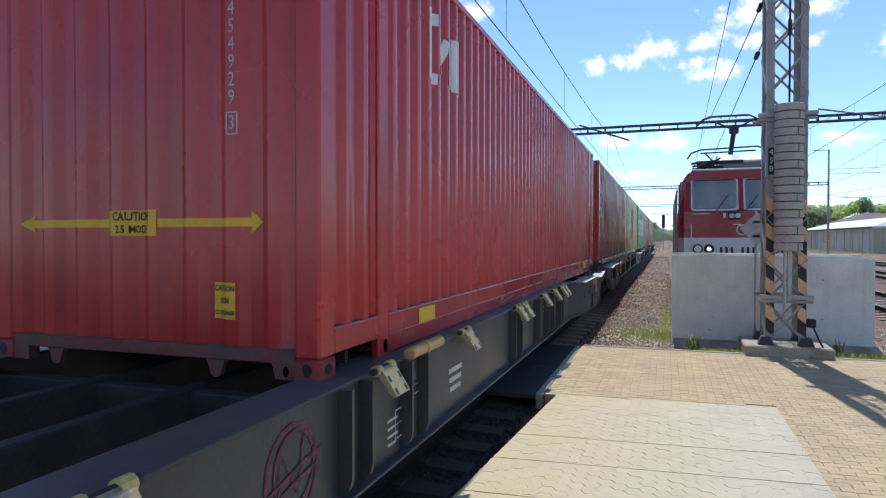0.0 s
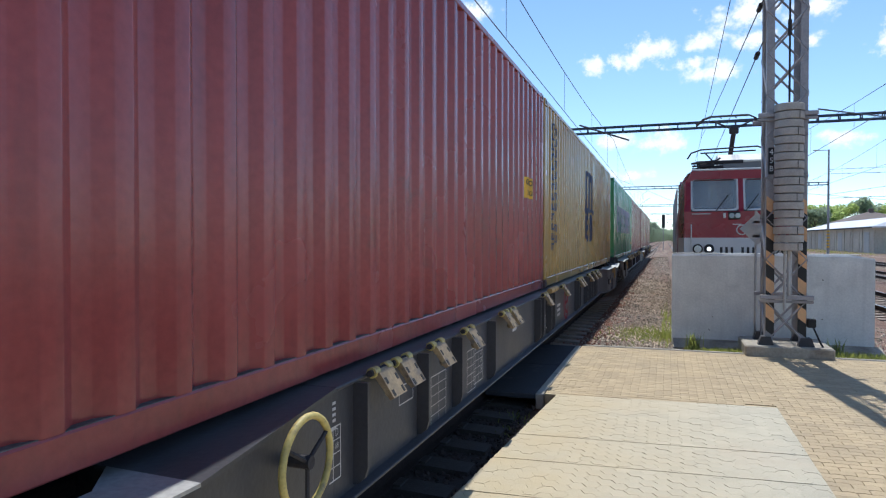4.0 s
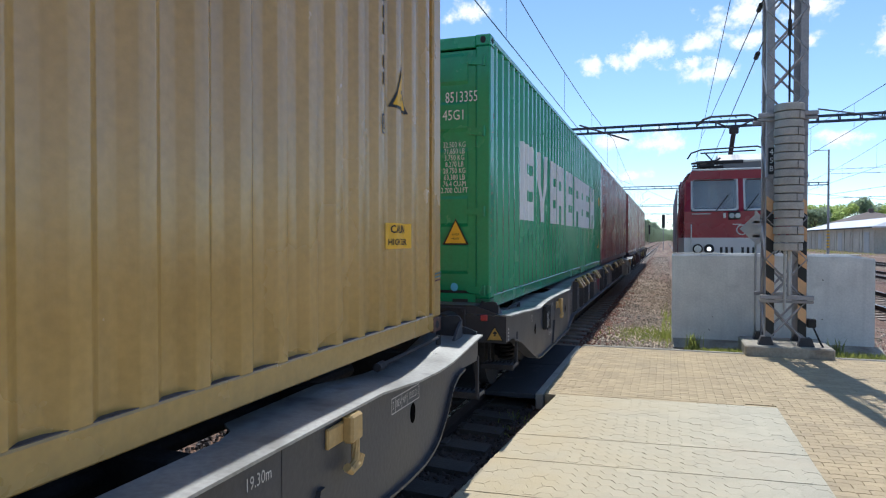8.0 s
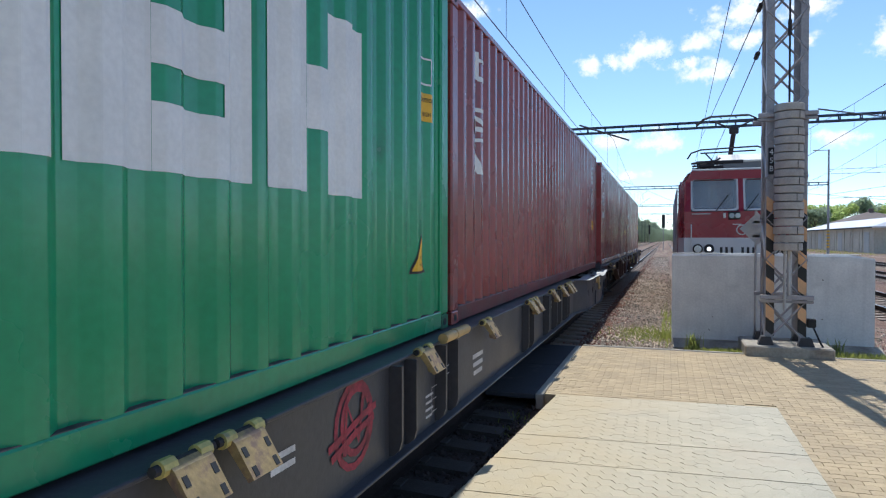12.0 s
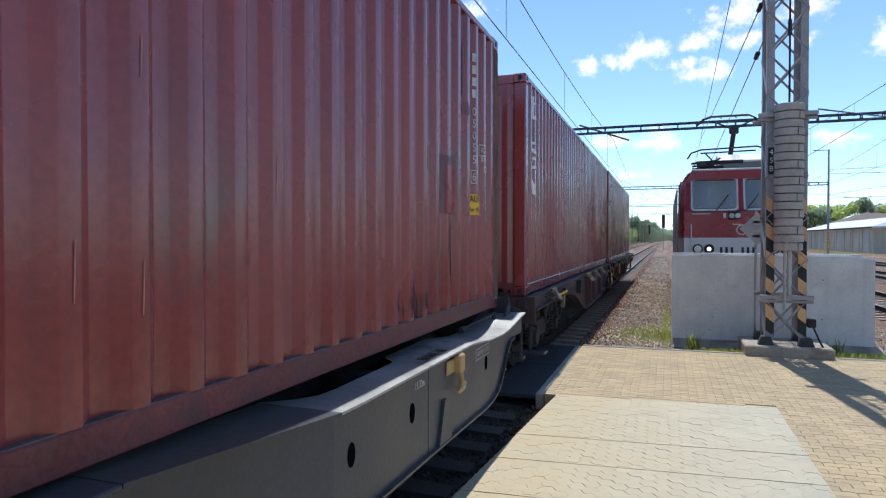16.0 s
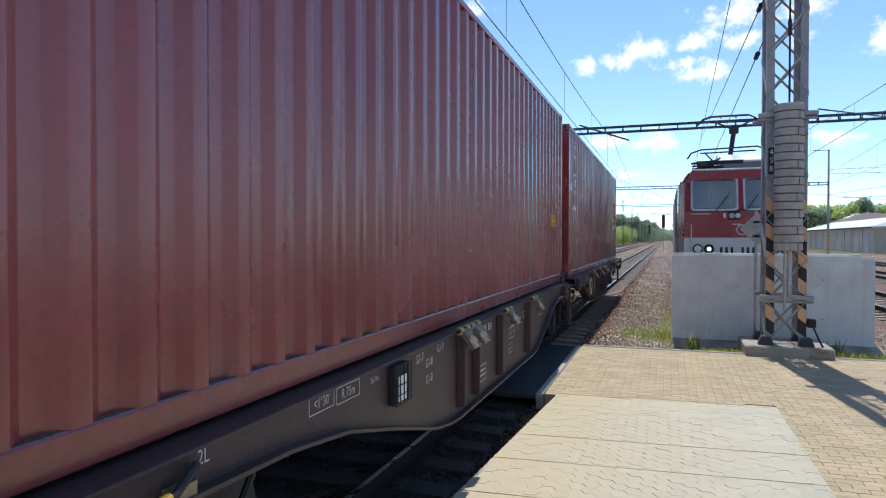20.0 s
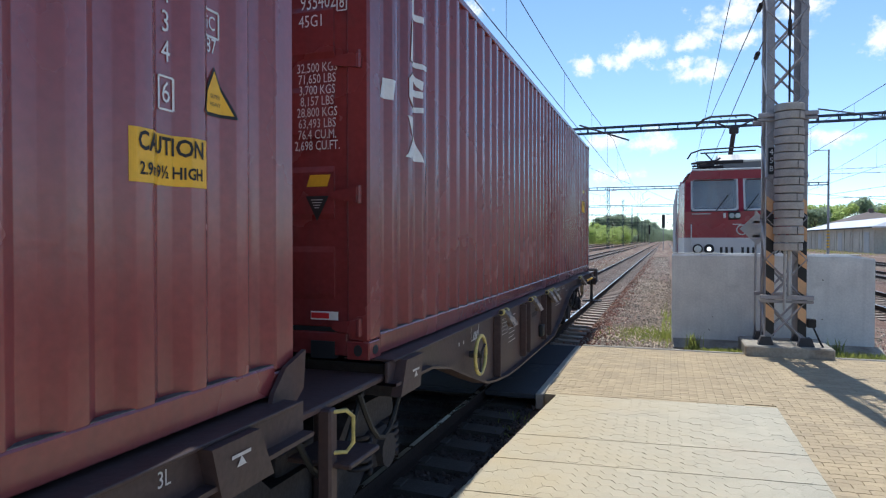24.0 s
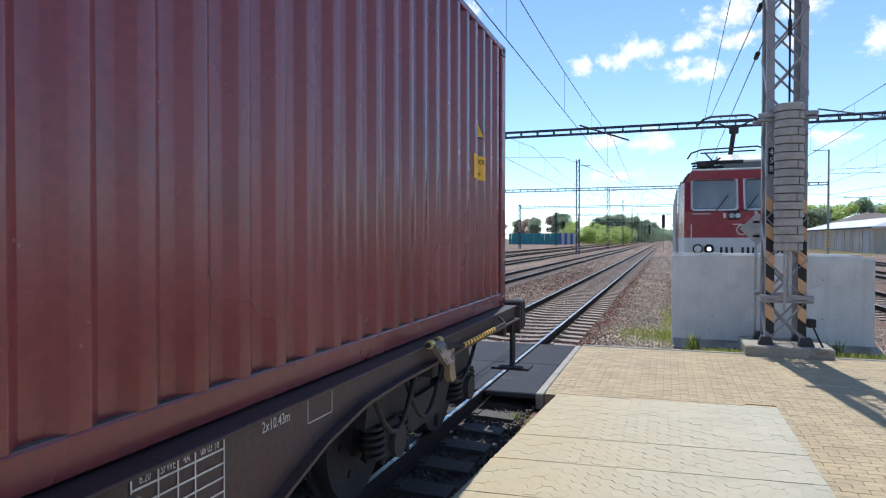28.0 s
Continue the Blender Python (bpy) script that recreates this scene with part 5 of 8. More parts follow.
for k in (0, 1, 2, 3, 5):
    part("number_bar", Shape().box(1.375, 1.44, 22.01 + k * 0.06, 22.045 + k * 0.06, 1.088, 1.0915), INK, MOVERS[2][0])
# paint on the locks differs from wagon to wagon
for wagon, mat in ((MOVERS[0][0], LOCK_YELLOW), (MOVERS[2][0], LOCK_RUST), (brown, LOCK_GREY)):
    for ob in wagon.children_recursive:
        if ob.name.split(".")[0] in ("lock_plate", "lock_cone"):
            ob.material_slots[0].link = "OBJECT"
            ob.material_slots[0].material = mat


def ship(box, y, z=BASE):
    MOVERS.append((box, y, z))
    return box


FLECK = material("orange_rust_fleck", (0.20, 0.075, 0.03), 0.9, spec=0.2, var=0.3, scale=20, bump=0.0)
FRESH = material("fresher_red_patch", (0.27, 0.041, 0.040), 0.3, spec=0.4, var=0.15, scale=5, bump=0.0)
STAIN = material("dull_dark_stain", (0.10, 0.045, 0.040), 0.7, spec=0.3, var=0.4, scale=10, fine=60, bump=0.05)
RUB_GREEN = material("blue_green_rub", (0.07, 0.13, 0.12), 0.7, var=0.3, scale=12, bump=0.0)
DUSTY = material("dusty_bare_metal", (0.22, 0.135, 0.085), 0.7, var=0.25, scale=8, bump=0.1)
SCRAPE_RED = material("worn_dark_red", (0.20, 0.04, 0.04), 0.6, var=0.3, scale=9, bump=0.05)
SCUFFED = material("scuffed_post_paint", (0.115, 0.062, 0.056), 0.8, spec=0.25, var=0.35, scale=4, fine=50, bump=0.2, streak=0.4, grime=((0.06, 0.048, 0.045), 0.5, 0.68, 3))
RUSTY_POST = material("rusty_brown_post", (0.16, 0.085, 0.060), 0.85, spec=0.2, var=0.4, scale=3, fine=45, bump=0.25, streak=0.5, grime=((0.075, 0.055, 0.05), 0.5, 0.66, 2.5))
SCRAPE = material("scraped_steel", (0.10, 0.040, 0.039), 0.9, spec=0.15, var=0.3, scale=12, bump=0.1)


# tall red 45-foot box with extra posts
c1 = ship(container("red corrugated 45-foot container with scraped paint", 13.716, H9, RED, False, (0.84, 12.876), pitch=0.2313, edge=4.315, lift=0.05), 3.09, 1.14)
marks("arrow_band", [rect(-0.5975, 0, 0.645, 0.05), rect(0.455, 0, 0.65, 0.05), [(-0.98, 0), (-0.90, 0.055), (-0.90, -0.055)], [(0.84, 0), (0.76, 0.065), (0.76, -0.065)]], YELLOW, c1, "yellow height arrow band", (0, 0.825), True)
sticker([("CAUTION", 0.075), ("2.5 MODE", 0.065)], 0.39, 0.155, c1, (-0.075, 0.825), True)
sticker([("CAUTION", 0.045), ("HIGH", 0.045), ("CONTAINER", 0.035)], 0.17, 0.21, c1, (0.59, 0.375), True)
serial_column("454929", "3", 0.115, 0.10, 0.145, WHITE_SOFT, c1, (0.655, 1.385), True)
marks("brand_mark", [rect(1.77, 2.28, 0.10, 0.56), rect(1.87, 2.51, 0.14, 0.10), rect(1.86, 2.03, 0.14, 0.09), [(1.98, 2.10), (2.06, 2.08), (2.22, 2.40), (2.14, 2.42)], rect(2.28, 2.24, 0.15, 0.40), rect(2.47, 2.25, 0.22, 0.46)], WHITE, c1, "pale company mark")
for y, z, w, h in ((1.65, 0.145, 0.36, 0.12), (11.92, 0.142, 0.39, 0.14)):
    mark("reflector", flat([rect(0, 0, w, h)]), YELLOW, c1, "yellow reflective sticker", False, False, (y, z), 0.004, 0.0)
side_plate = mark("rail_plate", flat([rect(0, 0, 0.29, 0.15)]), YELLOW, c1, "yellow plate with worn black bars on the rail", False, False, (11.11, 0.152), 0.005, 0.0)
for u, z, w, h in ((11.03, 0.175, 0.055, 0.05), (11.03, 0.12, 0.055, 0.035), (11.20, 0.19, 0.05, 0.02), (11.19, 0.155, 0.09, 0.02), (11.21, 0.12, 0.03, 0.02), (11.11, 0.092, 0.27, 0.006)):
    mark("print_bar", flat([rect(u, z, w, h)]), INK, side_plate, "", False, False, (0, 0), 0.0065, 0.0)
sticker([("CAUTION", 0.05), ("HIGH", 0.05), ("CONTAINER", 0.04)], 0.18, 0.2, c1, (12.205, 0.757))
mark("small_plate", flat([rect(0, 0, 0.07, 0.125)]), YELLOW, c1, "small yellow plate", False, True, (12.42, 1.177))
serial_column("454929", "3", 0.125, 0.127, 0.166, WHITE, c1, (12.158, 1.216))
warning_triangle(0.17, c1, (12.46, 1.6))
rng = random.Random(4)
for i in range(24):
    base, tall = 7.345 + i * 0.2313 + 0.03, rng.uniform(0.10, 0.40)
    if base > 12.75:
        break
    wide, lean = rng.uniform(0.05, 0.105), rng.uniform(-0.02, 0.02)
    left = [(base + lean * k / 5 + 0.3 * wide * (k / 6) ** 2 + rng.uniform(-0.004, 0.004), 0.232 + tall * k / 6) for k in range(6)]
    right = [(base + wide + lean * k / 5 - 0.35 * wide * (k / 6) ** 2 + rng.uniform(-0.004, 0.004), 0.232 + tall * k / 6 * rng.uniform(0.9, 1.0)) for k in range(6)]
    crown = [(base + lean + wide * 0.5 + rng.uniform(-0.01, 0.01), 0.232 + tall)]
    mark("scraped_paint", flat([left + crown + right[::-1]]), SCRAPE, c1, "" if i else "dark scraped paint low on the wall", False, True, (0, 0), 0.003)
    for k in range(2):
        u, z, h, w = base + rng.uniform(0, wide), 0.24 + tall * rng.uniform(0.8, 1.4), rng.uniform(0.05, 0.2), rng.uniform(0.003, 0.007)
        mark("scratch", flat([[(u - w, z), (u + w * 0.6, z + 0.01), (u + w, z + h * 0.6), (u, z + h), (u - w * 0.7, z + h * 0.5)]]), SCRAPE_RED, c1, "", False, True, (0, 0), 0.0036 + 0.0003 * k)
part("scuffed_post_face", Shape().box(HALF - 0.01, HALF + 0.002, 12.800, 12.952, 0.004, 1.33, 0.002), SCUFFED, c1, "grey-brown scuffed face of the post")
for y in (0.84, 12.876):
    part("post_slot", Shape().prism(oval(y + 0.02, 0.07, 0.05, 0.09), "x", HALF - 0.03, HALF + 0.0055), VOID, c1)
part("rail_slot", Shape().box(HALF - 0.02, HALF + 0.004, 11.80, 11.95, 0.025, 0.062, 0.004), VOID, c1)
for y in (4.2, 4.92, 6.5, 8.1, 9.7, 11.42):
    part("drain_notch", Shape().box(HALF - 0.01, HALF + 0.003, y - 0.02, y + 0.02, 0.235, 0.265, 0.004), VOID, c1)
for y0, y1 in ((3.9, 4.62), (8.93, 9.42)):
    part("bent_strip", Shape().prism([(y0, 0.052), (y1, 0.075), (y1 - 0.02, 0.100), (y0 + 0.45 * (y1 - y0), 0.082), (y0 + 0.02, 0.078)], "x", HALF - 0.003, HALF + 0.010), DUSTY, c1, "bent strip of bare metal on the rail")

# maroon door-end box
def side_brand(c, y, z0, z1, mat=WHITE):
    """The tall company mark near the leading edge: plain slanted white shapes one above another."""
    h = (z1 - z0) / 4.2
    ps = []
    for i in range(4):
        z = z1 - h * (0.5 + i * 1.06)
        if i % 4 == 0:
            ps += [[(-0.03, z - h * 0.45), (0.03, z - h * 0.47), (0.03, z + h * 0.48), (-0.03, z + h * 0.48)], rect(0.04, z + h * 0.2, 0.16, 0.035), rect(0.06, z - h * 0.42, 0.08, 0.05)]
        elif i % 4 == 1:
            ps += [[(-0.07, z - h * 0.45), (-0.02, z - h * 0.47), (0.0, z + h * 0.45), (-0.05, z + h * 0.45)], rect(0.05, z - h * 0.42, 0.16, 0.04)]
        elif i % 4 == 2:
            ps += [[(-0.09, z - h * 0.2), (-0.02, z - h * 0.44), (-0.02, z + h * 0.44), (-0.09, z + h * 0.2)], [(-0.02, z - h * 0.46), (0.09, z - h * 0.40), (0.09, z - h * 0.28), (-0.02, z - h * 0.34)], [(-0.02, z + h * 0.34), (0.08, z + h * 0.1), (0.09, z + h * 0.3), (-0.02, z + h * 0.46)], rect(0.035, z, 0.11, 0.05)]
        else:
            ps += [[(-0.10, z + h * 0.46), (-0.03, z + h * 0.46), (0.10, z - h * 0.46), (0.02, z - h * 0.46)], [(-0.11, z - h * 0.44), (-0.06, z - h * 0.44), (0.0, z - h * 0.02), (-0.03, z + h * 0.05)]]
    ps = [[(1.6 * u - 0.01, v) for u, v in p] for p in ps]
    marks("brand_mark", ps, mat, c, "tall white company mark", (y, 0))


WT = [("MAX. WT.", "32,500 KGS"), (None, "71,650 LBS"), ("TARE WT.", "3,890 KGS"), (None, "8,580 LBS"), ("PAYLOAD", "28,610 KGS"), (None, "63,070 LBS"), ("CU. CAP.", "76.3 CU.M."), (None, "2,693 CU.FT.")]
c2 = ship(container("maroon corrugated 40-foot container, doors at its leading end", 12.01, H9, MAROON_L, True, lift=0.027), 18.34)
weights_table(c2, WT, 0.42, 0.88, 1.78, 0.072, WHITE, 0.085)
mark("yellow_plate", flat([rect(0.85, 1.08, 0.15, 0.085, 0.012)]), YELLOW, c2, "small yellow plate", True, False, proud=0.004, surface=0.004)
warning_triangle(0.23, c2, (0.84, 0.92), True, False, True, INK, 0.002, False, WHITE_SOFT)
mark("round_sticker", flat([oval(0.91, 0.22, 0.11, 0.12)]), material("pink_sticker", (0.55, 0.33, 0.3), 0.6, bump=0.0), c2, "round pale pink sticker", True, False, proud=0.004, surface=0.004)
mark("blue_plate", flat([rect(-0.37, 1.43, 0.11, 0.12)]), CYAN, c2, "small blue sticker", True, False, proud=0.004, surface=0.004)
mark("paper_scrap", flat([rect(-0.03, 0.52, 0.05, 0.14, 0.03)]), WHITE, c2, "torn white paper", True, False, proud=0.012, surface=0.004)
lettering("676199", 0.135, WHITE, c2, (0.885, 2.225), True, False, 0.66, proud=0.004, surface=0.004)
lettering("6", 0.125, WHITE, c2, (1.01, 2.11), True, False, 0.8, proud=0.004, surface=0.004)
lettering("45G1", 0.125, WHITE, c2, (0.83, 2.10), True, False, 0.75, proud=0.004, surface=0.004)
code_bars(4, 0.06, 0.10, 0.03, False, WHITE, c2, (0.30, 2.225), True, False, 0.004)
side_brand(c2, 0.87, 1.32, 2.7)
sticker([("CAUTION", 0.11), ("2.9m HIGH", 0.09)], 0.55, 0.28, c2, (11.0, 1.42))
code_bars(11, 0.06, 0.10, 0.03, True, WHITE_SOFT, c2, (11.45, 2.5))
mark("scrawl", flat([p for i in range(5) for p in stroke([(0.75 + i * 0.07, 0.06), (0.77 + i * 0.07, 0.11), (0.79 + i * 0.07, 0.07)], 0.006)]), WHITE_SOFT, c2, "chalk scrawl", False, False, surface=0.001)

# tan box with navy markings
c3 = ship(container("tan-yellow corrugated 40-foot container with navy markings", 12.192, H9, TAN, False, pitch=0.290, edge=1.20, lift=0.027), 30.50)
for x, n, z1, z0 in ((0.82, 13, 2.66, 0.52), (1.09, 11, 2.62, 0.64)):
    st = (z1 - z0) / n
    w, h, t = (0.050, st * 0.36, 0.036) if n == 13 else (0.033, st * 0.36, 0.024)
    cup = [(-w, h), (-w, -h), (w, -h), (w, h), (w - t, h), (w - t, -h + t), (-w + t, -h + t), (-w + t, h)]
    for i in range(n):
        if n == 11 and i == 8:
            continue
        way = 1 if i % 3 else -1
        marks("company_name_shape", [[(x + u, z1 - st * (i + 0.5) + way * v) for u, v in cup]], NAVY, c3, "navy shape of a column")
logo = [[(5.16, 1.36), (5.24, 1.31), (5.42, 1.30), (5.42, 1.42), (5.26, 1.44), (5.18, 1.46)], rect(5.57, 1.81, 0.30, 1.0), [(5.72, 1.33), (5.99, 1.36), (5.99, 1.47), (5.72, 1.46)], rect(6.145, 1.84, 0.31, 0.97)]
logo += [[(6.30, 1.37), (6.49, 1.38), (6.49, 1.47), (6.30, 1.44)], rect(6.65, 1.84, 0.32, 0.92), [(6.81, 1.37), (6.90, 1.33), (7.02, 1.37), (7.02, 1.46), (6.81, 1.44)], rect(5.855, 2.26, 0.27, 0.10), [(6.30, 2.12), (6.49, 2.0), (6.49, 2.28), (6.30, 2.31)]]
logo += [[(5.41, 1.17), (6.02, 1.17), (6.01, 1.30), (5.70, 1.36), (5.44, 1.27)], [(5.41, 1.06), (5.66, 1.06), (5.66, 1.17), (5.41, 1.17)], rect(5.89, 1.115, 0.26, 0.11), [(5.43, 0.93), (6.0, 0.93), (6.0, 1.06), (5.43, 1.06)], rect(5.53, 0.87, 0.26, 0.12), rect(5.89, 0.87, 0.26, 0.12), [(5.40, 0.81), (5.44, 0.73), (5.69, 0.65), (6.01, 0.74), (6.02, 0.81)]]
logo += [[(6.08, 0.99), (6.30, 0.66), (6.36, 0.66), (6.36, 1.33), (6.30, 1.32)], [(6.52, 0.66), (6.58, 0.66), (6.80, 0.88), (6.80, 1.12), (6.57, 1.36), (6.52, 1.36)], [(6.36, 1.17), (6.52, 1.17), (6.52, 1.355), (6.36, 1.335)], rect(6.44, 0.75, 0.16, 0.18)]
marks("brand_mark", logo, NAVY, c3, "large navy company mark")
warning_triangle(0.32, c3, (11.37, 1.78))
sticker([("CAUTION", 0.075), ("HIGH TRAILER", 0.06)], 0.385, 0.178, c3, (11.36, 0.75))
lettering("8", 0.11, INK, c3, (11.072, 1.49), squeeze=0.8)
mark("code_frame", flat(frame_lines(0, 0, 0.075, 0.12, 0.009)), INK, c3, "", False, True, (11.072, 1.49))
code_bars(8, 0.045, 0.08, 0.03, True, INK, c3, (11.072, 2.45))
for k in range(3):
    z = 0.385 + 0.028 * k
    mark("paint_rub", flat([[(12.03, z), (12.19, z + 0.006), (12.19, z + 0.018), (12.05, z + 0.013)]]), RUB_GREEN if k else SCRAPE, c3, "blue-green rub of foreign paint on the post", False, False, (0, 0), 0.003, 0.0)
for u, z, h in ((0.168, 0.33, 0.12), (0.166, 0.62, 0.2), (0.17, 1.1, 0.15), (0.15, 1.45, 0.08), (0.06, 0.55, 0.04), (0.168, 1.7, 0.2)):
    mark("wear_line", flat([rect(u, z, 0.007, h, 0.002)]), RUSTED, c3, "", False, False, (0, 0), 0.0035, 0.0)

# green box with a long white company mark
c4 = ship(container("green corrugated 40-foot container, doors at its leading end", 12.192, H9, GREEN, True, pitch=0.2878, edge=9.255, lift=0.027), 44.28)
spans = [(1.63, 2.52), (2.71, 3.50), (3.77, 4.45), (4.54, 5.23), (5.62, 6.52), (6.62, 7.54), (7.68, 8.42), (8.48, 9.44), (9.54, 10.58)]
for i, (a, b) in enumerate(spans):
    z0, z1, w = 0.98, 2.0, b - a
    if i == 1:
        pieces = [[(a, z1), (a + w * 0.38, z1), (a + w * 0.52, 1.34), (a + w * 0.52, z0), (a + w * 0.27, z0)], [(a + w * 0.66, z1), (b, z1), (a + w * 0.78, z0), (a + w * 0.52, z0), (a + w * 0.52, 1.34)]]
    elif i == 8:
        pieces = [rect(a + w * 0.20, 1.49, w * 0.40, 1.02), rect(a + w * 0.80, 1.49, w * 0.40, 1.02), rect(a + w * 0.5, 1.49, w * 0.2, 0.34)]
    elif i in (3, 5):
        pieces = [rect(a + w * 0.17, 1.49, w * 0.34, 1.02), rect(a + w * 0.84, 1.49, w * 0.32, 1.02), rect(a + w * 0.51, 1.87, w * 0.34, 0.26), rect(a + w * 0.51, 1.44, w * 0.34, 0.26)]
    else:
        pieces = [rect(a + w * 0.19, 1.49, w * 0.38, 1.02), rect(a + w * 0.89, 1.49, w * 0.22, 1.02), rect(a + w * 0.58, 1.87, w * 0.40, 0.26), rect(a + w * 0.58, 1.49, w * 0.40, 0.22), rect(a + w * 0.58, 1.11, w * 0.40, 0.26)]
    marks("brand_mark", pieces, WHITE, c4, "large white block of the company mark")
GT = [("GROSS", "32,500 KG"), (None, "71,650 LB"), ("TARE", "3,750 KG"), (None, "8,270 LB"), ("NET", "28,750 KG"), (None, "63,380 LB"), ("CUBE", "76.4 CU.M"), (None, "2,700 CU.FT")]
weights_table(c4, GT, 0.43, 0.82, 1.74, 0.070, WHITE, 0.082)
lettering("45G1", 0.155, WHITE, c4, (0.815, 2.055), True, False, proud=0.004, surface=0.004)
lettering("8513355", 0.165, WHITE, c4, (0.90, 2.245), True, False, 0.64, proud=0.004, surface=0.004)
code_bars(4, 0.05, 0.10, 0.02, False, WHITE, c4, (0.35, 2.25), True, False, 0.004)
warning_triangle(0.3, c4, (0.835, 0.80), True, False, surface=0.002)
mark("round_sticker", flat([oval(0.82, 0.21, 0.085, 0.09)]), CYAN, c4, "round pale blue sticker", True, False, proud=0.004, surface=0.004)
warning_triangle(0.32, c4, (11.56, 0.61))
sticker([("CAUTION", 0.045), ("HIGH", 0.045)], 0.16, 0.22, c4, (11.72, 1.76))
mark("code_frame", flat(frame_lines(11.7, 2.04, 0.16, 0.2, 0.015)), WHITE, c4)

gr = random.Random(13)
for i in range(34):
    u, z, h, w = gr.uniform(0.02, 0.165), gr.uniform(0.25, 2.5), gr.uniform(0.012, 0.07), gr.uniform(0.002, 0.007)
    mark("rust_fleck", flat([[(u - w, z), (u, z - h * 0.5), (u + w, z - h * 0.1), (u + w * 0.6, z + h * 0.5), (u - w * 0.5, z + h * 0.4)]]), FLECK, c4, "" if i else "rust fleck on the green post", False, False, (0, 0), 0.0022, 0.0)

# three more maroon boxes
c5 = ship(container("faded maroon 40-foot container with blue smears near its trailing end", 12.192, H9, MAROON_B, False, pitch=0.289, edge=7.66, lift=0.027), 56.58)
side_brand(c5, 0.87, 1.36, 2.6)
sticker([("CAUTION", 0.09), ("2.9m 9½ HIGH", 0.06)], 0.40, 0.205, c5, (11.375, 1.065))
serial_column("05055", "6", 0.118, 0.117, 0.165, WHITE_SOFT, c5, (11.32, 1.335))
mark("code_frame", flat(frame_lines(11.62, 1.63, 0.10, 0.11, 0.010)), WHITE_SOFT, c5)
lettering("iC", 0.085, WHITE_SOFT, c5, (11.62, 1.63))
lettering("81", 0.08, WHITE_SOFT, c5, (11.62, 1.535))
mark("small_plate", flat([rect(11.8, 1.84, 0.1, 0.2)]), YELLOW, c5, "small yellow plate")
marks("blue_smear", [[(10.38, 0.97), (10.44, 0.95), (10.45, 1.44), (10.385, 1.46)], [(10.45, 1.37), (10.60, 1.375), (10.73, 1.385), (10.73, 1.44), (10.45, 1.44)], [(10.98, 1.90), (11.08, 1.88), (11.13, 1.95), (11.06, 2.02), (11.0, 2.0)], [(10.985, 2.05), (11.005, 2.05), (11.01, 2.5), (10.99, 2.55)]], BLUEGREY, c5, "faint smear of blue-grey paint")
mark("repainted_patch", flat([[(10.452, 0.955), (10.725, 0.96), (10.73, 1.37), (10.452, 1.365)]]), FRESH, c5, "square of fresher red paint")
mark("patch_edge", flat([[(10.452, 0.945), (10.725, 0.95), (10.725, 0.962), (10.452, 0.957)]]), STAIN, c5)
for i in range(16):
    u, z, w, h = 10.585 + rng.gauss(0, 0.028), 0.64 + rng.gauss(0, 0.09), rng.uniform(0.006, 0.016), rng.uniform(0.08, 0.2)
    mark("run_stain", flat([[(u - w * 0.4, z - h), (u + w * 0.3, z - h * 0.9), (u + w, z), (u + w * 0.5, z + h * 0.7), (u - w * 0.2, z + h), (u - w, z + h * 0.2)]]), STAIN, c5, "" if i else "dark streaks under the patch", False, True, (0, 0), 0.003 + 0.0003 * (i % 6))
part("rusty_post_face", Shape().box(HALF - 0.01, HALF + 0.002, 12.030, 12.186, 0.125, H9 - 0.125, 0.002), RUSTY_POST, c5, "rusty brown face of the trailing post")
for i in range(26):
    a, z, w, h = 9.72 + rng.gauss(0, 0.16), 0.27 + rng.gauss(0, 0.06), rng.uniform(0.005, 0.014), rng.uniform(0.03, 0.11)
    mark("dark_stain", flat([[(a - w, z - h * 0.6), (a + w * 0.7, z - h), (a + w, z + h * 0.3), (a, z + h), (a - w * 0.8, z + h * 0.2)]]), STAIN, c5, "" if i else "dark streaks low on the wall", False, True, (0, 0), 0.003 + 0.0004 * (i % 5))
wr2 = random.Random(9)
for i in range(18):
    y, z, n = wr2.uniform(1.5, 10.6), wr2.uniform(0.3, 1.6), wr2.uniform(0.05, 0.3)
    y = 7.587 + round((y - 7.587) / 0.289) * 0.289 + wr2.uniform(0.02, 0.05)
    mark("scratch", flat([rect(y, z + n / 2, 0.006, n, 0.003)]), PALE_RUST, c5, "pale scratch")
c6 = ship(container("maroon 40-foot container, corrugated end leading", 12.192, H9 + 0.025, MAROON, False, pitch=0.2842, edge=5.28, lift=-0.028), 70.27)
side_brand(c6, 0.60, 1.39, 2.80)
serial_column("417434", "6", 0.107, 0.117, 0.148, WHITE, c6, (0.755, 1.39), True)
sticker([("CAUTION", 0.075), ("2.9m 9½ HIGH", 0.055)], 0.38, 0.20, c6, (0.43, 0.54), True)
warning_triangle(0.22, c6, (11.64, 1.40))
sticker([("CAUTION", 0.095), ("2.9m 9½ HIGH", 0.065)], 0.40, 0.195, c6, (11.35, 1.085))
serial_column("417434", "6", 0.118, 0.113, 0.156, WHITE, c6, (11.36, 1.34))
lettering("iC", 0.085, WHITE, c6, (11.62, 1.685))
lettering("87", 0.09, WHITE, c6, (11.62, 1.59))
mark("code_frame", flat(frame_lines(11.62, 1.685, 0.10, 0.11, 0.010)), WHITE, c6)
c7 = ship(container("maroon 40-foot container, doors at its leading end", 12.192, H9 + 0.045, MAROON_D, True, pitch=0.2856, edge=5.886, lift=-0.015), 83.33, 1.15)
